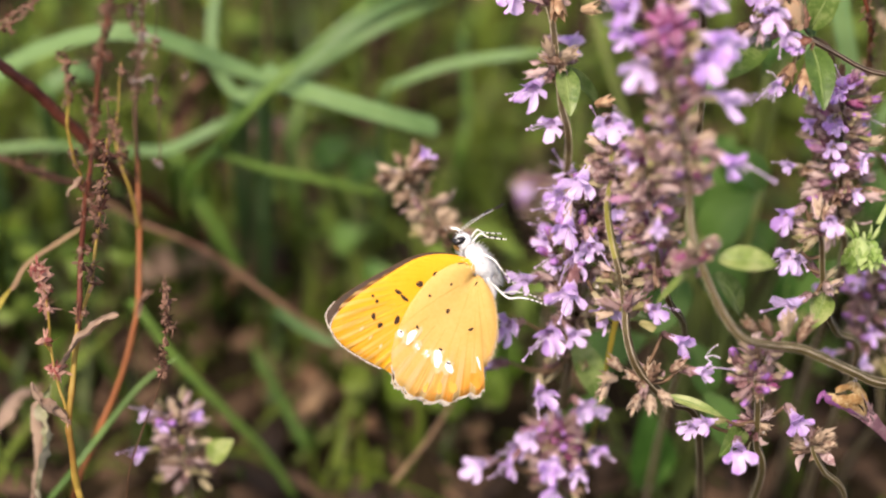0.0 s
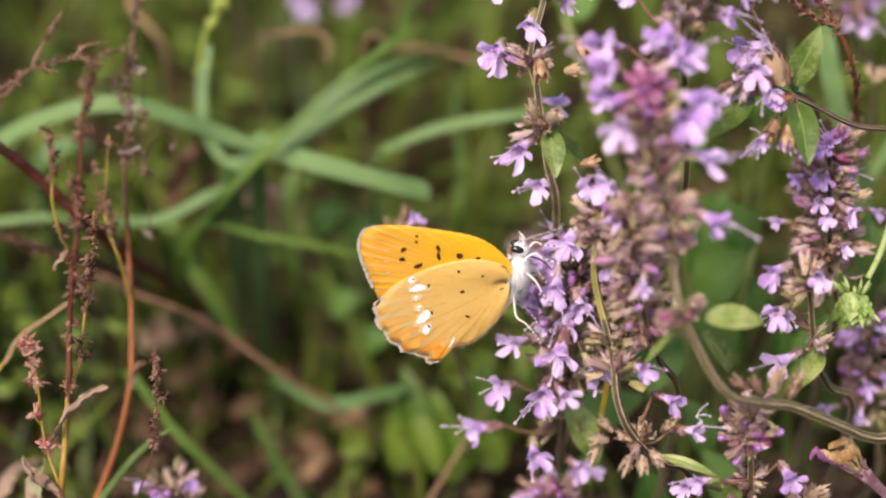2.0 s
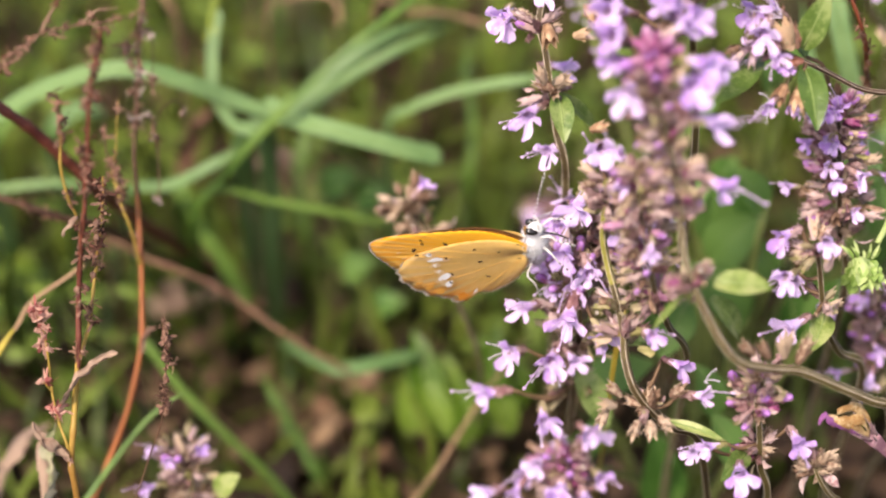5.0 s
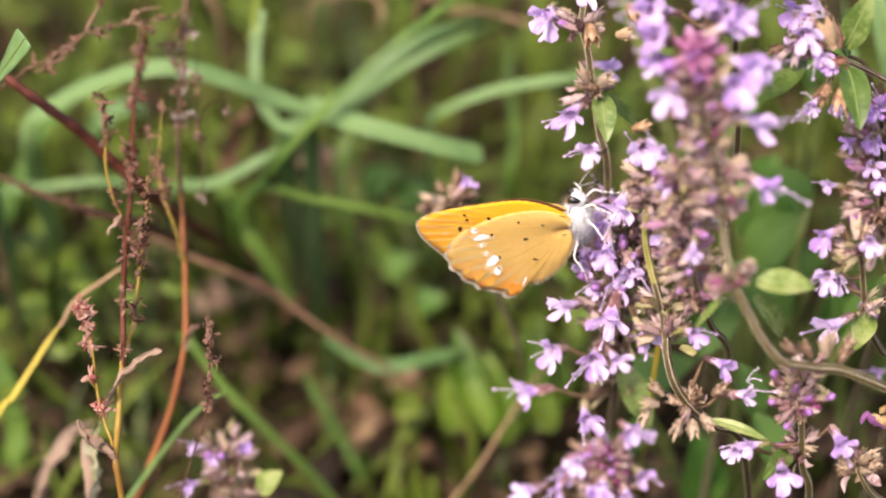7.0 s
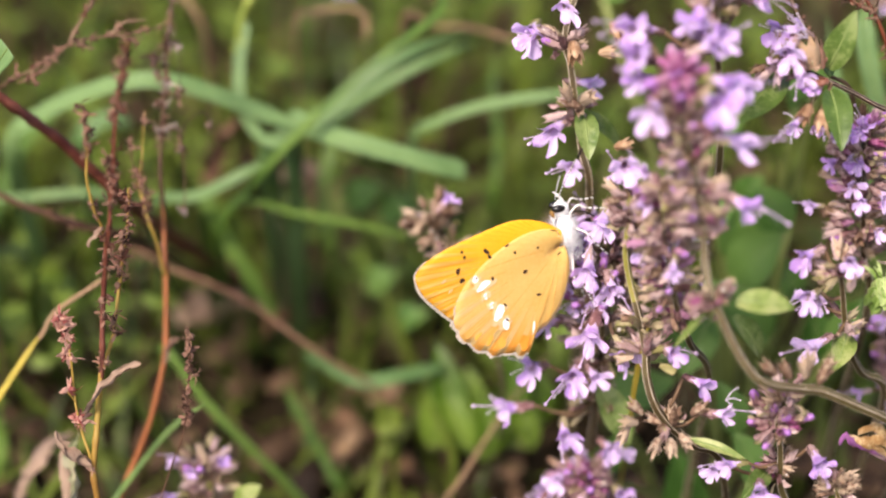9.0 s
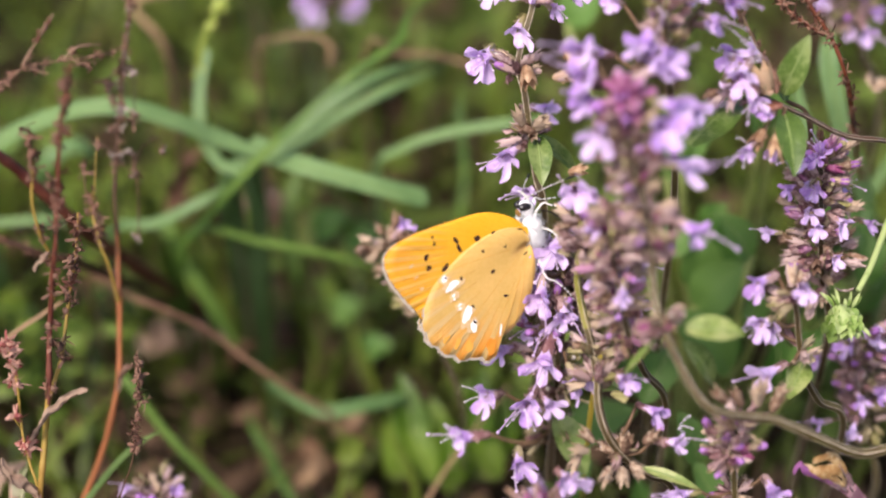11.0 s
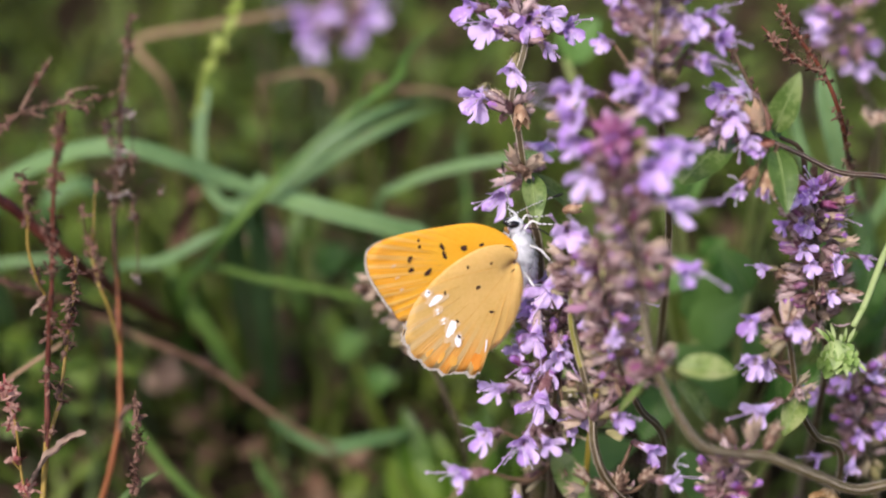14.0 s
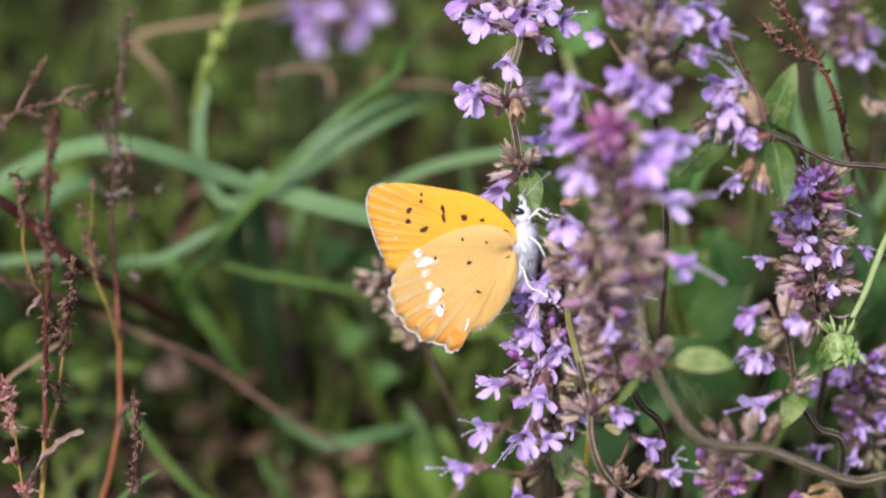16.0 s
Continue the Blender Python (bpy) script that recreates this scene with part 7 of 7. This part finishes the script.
for i in range(900):
    a, h = rr.uniform(0, math.tau), rr.uniform(-1, 1)
    c = Vector((6.4, 0.95, 1.3)) + Vector((1.3 * math.cos(a) * math.sqrt(1 - h * h * 0.8), 1.3 * math.sin(a) * math.sqrt(1 - h * h * 0.8), 3.0 * h))
    d = (c - Vector((6.2, 0.95, 1.3))).normalized() + Vector((rr.uniform(-0.3, 0.3), rr.uniform(-0.3, 0.3), -0.7))
    c = c * MM
    d = d.normalized() * rr.uniform(0.5, 1.0) * MM
    s = d.orthogonal().normalized() * 0.05 * MM
    t2 = d.cross(s).normalized() * 0.05 * MM
    v = [bm.verts.new(c + s), bm.verts.new(c - s * 0.5 + t2), bm.verts.new(c - s * 0.5 - t2), bm.verts.new(c + d)]
    for k in range(3):
        bm.faces.new((v[k], v[(k + 1) % 3], v[3]))
part("fur", bm, FUR, bfly, "tufts of white hair")
bm = bmesh.new()
ball(bm, (6.65 * MM, MID, 5.0 * MM), (0.95 * MM, 0.85 * MM, 0.95 * MM), None, 0.12 * MM, 5, 14, 10)
head = part("head", bm, FUR, bfly, "white head with black eyes")
for s in (-1, 1):
    bm = bmesh.new()
    ball(bm, (6.25 * MM, MID + s * 0.60 * MM, 5.35 * MM), (0.82 * MM, 0.45 * MM, 0.47 * MM), Euler((0, radians(14), 0)).to_matrix(), u=18, v=12)
    part("eye", bm, EYE, head, "large glossy black eye")
    bm = bmesh.new()
    tube(bm, spline([Vector((6.9, 0.95 + s * 0.3, 5.5)) * MM, Vector((7.0, 0.95 + s * 0.4, 6.3)) * MM, Vector((6.4, 0.95 + s * 0.5, 7.1)) * MM], 4), lambda q: (0.22 - 0.16 * q) * MM, 6)
    part("palp", bm, LEG_WHITE, head)
bm = bmesh.new()
ball(bm, (5.45 * MM, MID, 4.7 * MM), (0.24 * MM, 0.6 * MM, 0.5 * MM), None, 0.12 * MM, 7, 12, 9)
part("collar", bm, COLLAR, bfly, "ochre hair behind the head")
bm = bmesh.new()
tube(bm, spline([Vector((7.4, 0.95, 4.2)) * MM, Vector((9.2, 1.1, 3.3)) * MM, Vector((10.3, 1.3, 2.0)) * MM], 5), 0.09 * MM, 6)
part("proboscis", bm, BLACK, head)


def leg(points, y):
    bm = bmesh.new()
    line = spline([Vector((x, y + dy, z)) * MM for x, dy, z in points], 6)
    tube(bm, line, lambda s: (0.14 - 0.075 * s) * MM, 7)
    ob = part("leg", bm, LEG_WHITE, bfly, "thin white leg")
    n = len(line)
    for k in range(int(n * 0.66), n - 1, 2):
        bm = bmesh.new()
        tube(bm, [line[k], line[k].lerp(line[k + 1], 0.6)], 0.10 * MM, 7)
        part("dark_joint", bm, BLACK, ob)
    return ob


hind_legs, fore_legs = [], []
for y, dy in ((0.2, -1), (1.7, 1)):
    ob = leg([(7.3, 0, 4.3), (8.3, 0.4 * dy, 5.2), (9.2, 0.7 * dy, 4.7), (11.2, 1.0 * dy, 4.2)], y)
    fore_legs.append((ob, Vector((7.3, y, 4.3)) * MM))
    ob = leg([(7.4, 0, 2.2), (8.4, 0.7 * dy, 1.6), (9.2, 1.0 * dy, 0.2), (10.4, 1.2 * dy, -1.6)], y)
    fore_legs.append((ob, Vector((7.4, y, 2.2)) * MM))
    ob = leg([(0.2, 0, 0.4), (-0.7, 0.7 * dy, -2.2), (-0.1, 0.9 * dy, -3.6), (0.3, 1.0 * dy, -5.2), (0.4, 1.0 * dy, -7.0)], 0)
    hind_legs.append((ob, Vector((6.0, y, -1.0)) * MM))


def antenna(y, bow):
    """A banded thread with a dark club along +x."""
    bm = bmesh.new()
    line = spline([Vector((0, 0, 0)), Vector((3 * MM, 0, bow * 0.5 * MM)), Vector((6 * MM, 0, bow * 0.4 * MM)), Vector((8.6 * MM, 0, 0))], 12)
    tube(bm, line, lambda s: (0.055 if s < 0.78 else 0.055 + 0.11 * math.sin(math.pi * min(1, (s - 0.78) / 0.24))) * MM, 7)
    ob = part("antenna", bm, BLACK, bfly, "black antenna with white rings")
    for k in range(1, int(len(line) * 0.78), 2):
        bm = bmesh.new()
        tube(bm, [line[k], line[k].lerp(line[k + 1], 0.75)], 0.078 * MM, 7)
        part("white_ring", bm, LEG_WHITE, ob)
    return ob


near_antenna, far_antenna = antenna(-0.3, 0.4), antenna(0.3, 0.4)


# ---- what moves ----
def motions():
    walk(bfly, [
        (0.0, pose(0.00526, -0.00365, 0.05630, -32.29, -32.17, 27.43)),
        (0.5, pose(0.00558, -0.00214, 0.05821, -26.91, -13.60, 28.13)),
        (1.0, pose(0.00587, 0.00004, 0.06096, -18.12, -2.91, 18.02)),
        (1.5, pose(0.00732, 0.00116, 0.06297, -15.36, 2.04, 14.67)),
        (2.0, pose(0.00818, 0.00199, 0.06447, -3.35, -0.40, -1.05)),
        (2.5, pose(0.00822, 0.00228, 0.06490, 5.83, 2.55, -12.43)),
        (3.0, pose(0.00877, 0.00179, 0.06414, 16.20, 2.01, -10.08)),
        (3.5, pose(0.00891, 0.00224, 0.06443, 15.01, -4.78, -8.59)),
        (4.0, pose(0.00907, 0.00199, 0.06395, 22.95, -3.69, -4.91)),
        (6.3, pose(0.00970, 0.00228, 0.06443, 21.01, -5.37, -5.16)),
        (6.5, pose(0.00979, 0.00247, 0.06466, 19.79, -5.38, -2.65)),
        (7.0, pose(0.00967, 0.00348, 0.06591, 9.53, -8.21, -8.21)),
        (7.5, pose(0.00994, 0.00318, 0.06546, 4.37, -12.42, 1.56)),
        (8.0, pose(0.00984, 0.00332, 0.06560, -1.68, -11.91, 3.83)),
        (8.5, pose(0.01057, 0.00317, 0.06541, -6.77, -10.18, 7.88)),
        (8.7, pose(0.01107, 0.00228, 0.06430, -12.07, -14.61, 16.33)),
        (10.8, pose(0.01314, 0.00361, 0.06659, -21.06, -9.36, 29.26)),
        (11.0, pose(0.01337, 0.00375, 0.06703, -18.75, -8.64, 28.76)),
        (11.5, pose(0.01181, 0.00269, 0.06633, -14.88, -17.54, 23.99)),
        (12.0, pose(0.01226, 0.00474, 0.06916, -16.10, -2.86, 6.63)),
        (12.5, pose(0.01193, 0.00373, 0.06792, -14.12, -7.36, 10.62)),
        (13.0, pose(0.01330, 0.00429, 0.06845, -12.88, -3.33, 17.78)),
        (13.5, pose(0.01358, 0.00519, 0.06926, -15.43, -4.46, 23.99)),
        (14.0, pose(0.01231, 0.00540, 0.06915, -17.44, -10.22, 22.21)),
        (14.5, pose(0.01227, 0.00687, 0.07060, -19.76, -3.65, 12.36)),
        (15.0, pose(0.01236, 0.00701, 0.07066, -25.28, -15.04, -9.40)),
        (15.5, pose(0.01197, 0.00697, 0.07074, -24.15, -12.20, -8.41)),
        (16.0, pose(0.01188, 0.00695, 0.07077, -23.80, -9.93, -6.60)),
    ])
    # the forewings slide behind the hindwings and out again
    fore = [(0.0, 4.5), (0.5, 2.5), (1.0, 2.0), (2.0, 2.7), (2.5, 3.5), (3.0, 5.5), (3.5, 8.0), (4.0, 17.5), (6.3, 19.0), (7.0, 20.5), (8.0, 19.0), (8.7, 15.0), (10.8, 6.0), (11.0, 6.0), (11.5, 4.5), (12.0, 1.0), (12.5, 0.0), (14.0, -0.5), (15.0, -2.5), (16.0, -2.5)]
    turn = lambda deg: Matrix.Translation(ROOT) @ pose(0, 0, 0, 0, -deg, 0) @ Matrix.Translation(-ROOT)
    walk(near_fore, [(t, pose(0, 0.00016, 0) @ turn(a)) for t, a in fore])
    # the far pair stands a little out behind the near pair at first
    apart = lambda t: max(0.0, 1 - abs(t - 0.6) / 1.9) if t > 0.6 else 0.45 + 0.55 * t / 0.6
    walk(far_hind, [(t, pose(-0.0008 * apart(t), 0.0011, -0.0003 * apart(t), -0.5, 0, 1.8)) for t in (0.0, 0.3, 0.6, 1.0, 1.5, 2.0, 2.5, 16.0)])
    walk(far_fore, [(t, pose(-0.0005 * apart(t), 0.0007, -0.0001 - 0.0002 * apart(t), -0.5, 0, 1.8) @ turn(a + (-5.0 if t < 0.3 else 1.0 if 2.8 < t < 9 else 0.6))) for t, a in fore])
    # antennae: seconds, degrees up, degrees sideways
    base = lambda y: Matrix.Translation(Vector((6.3, 0.95 + y, 6.05)) * MM)
    near = [(0.0, 5, -42), (0.3, 26, -56), (0.5, 14, -66), (0.8, 66, -78), (1.0, 34, -38), (1.2, 32, -28), (1.5, 6, -58), (2.0, 34, -31), (2.5, 48, -20), (3.0, 51, 71), (3.5, 50, 60), (4.0, 49, 59), (6.5, 32, 89), (7.0, 56, 3), (7.5, 65, 72), (8.0, 33, -36), (8.3, 82, 13), (8.6, 61, -45), (10.8, 33, -42), (11.0, 21, -57), (11.2, 70, -67), (11.4, 78, -84), (11.5, 87, -28), (12.0, 59, -62), (12.5, 61, -50), (13.0, 62, -106), (13.5, 57, -85), (14.0, 68, -88), (14.5, 50, -80), (15.0, 30, -25), (15.5, 34, -33), (16.0, 35, -32)]
    far = [(0.0, -15, 50), (0.3, -14, 26), (0.5, -16, 12), (0.8, 7, 28), (1.0, -29, 51), (1.2, 4, 57), (1.5, -19, 42), (2.0, -30, 58), (2.5, -33, 73), (3.0, -40, 72), (3.5, -41, 74), (4.0, -48, 66), (6.5, -46, 64), (7.0, -38, 75), (7.5, -28, 63), (8.0, -29, 49), (8.3, -14, 60), (8.6, -6, 66), (10.8, -2, 59), (11.0, -4, 57), (11.2, -1, 35), (11.4, -5, 41), (11.5, -7, 47), (12.0, -17, 31), (12.5, -10, 47), (13.0, -22, 34), (13.5, -25, 23), (14.0, -8, 24), (14.5, -15, 32), (15.0, 9, 91), (15.5, 10, 95), (16.0, 8, 90)]
    walk(near_antenna, [(t, base(-0.3) @ pose(0, 0, 0, 0, -a, y)) for t, a, y in near])
    walk(far_antenna, [(t, base(0.3) @ pose(0, 0, 0, 0, -a, y)) for t, a, y in far])
    # the hind legs swing forward for a foothold
    swing = [(0.0, 25), (1.5, 28), (3.0, 8), (3.5, 2), (8.5, 0), (11.0, 18), (12.5, 32), (16.0, 34)]
    tilt = [(0.0, 32), (0.5, 12), (1.0, 2), (2.0, 0), (7.0, 4), (8.0, 8), (11.0, 6), (11.5, 12), (12.0, 2), (14.0, 6), (15.0, 10), (16.0, 6)]
    for ob, hip in fore_legs:
        walk(ob, [(t, Matrix.Translation(hip) @ pose(0, 0, 0, 0, a, 0) @ Matrix.Translation(-hip)) for t, a in tilt])
    for ob, hip in hind_legs:
        walk(ob, [(t, Matrix.Translation(hip) @ pose(0, 0, 0, 0, -a, 0)) for t, a in swing])


motions()
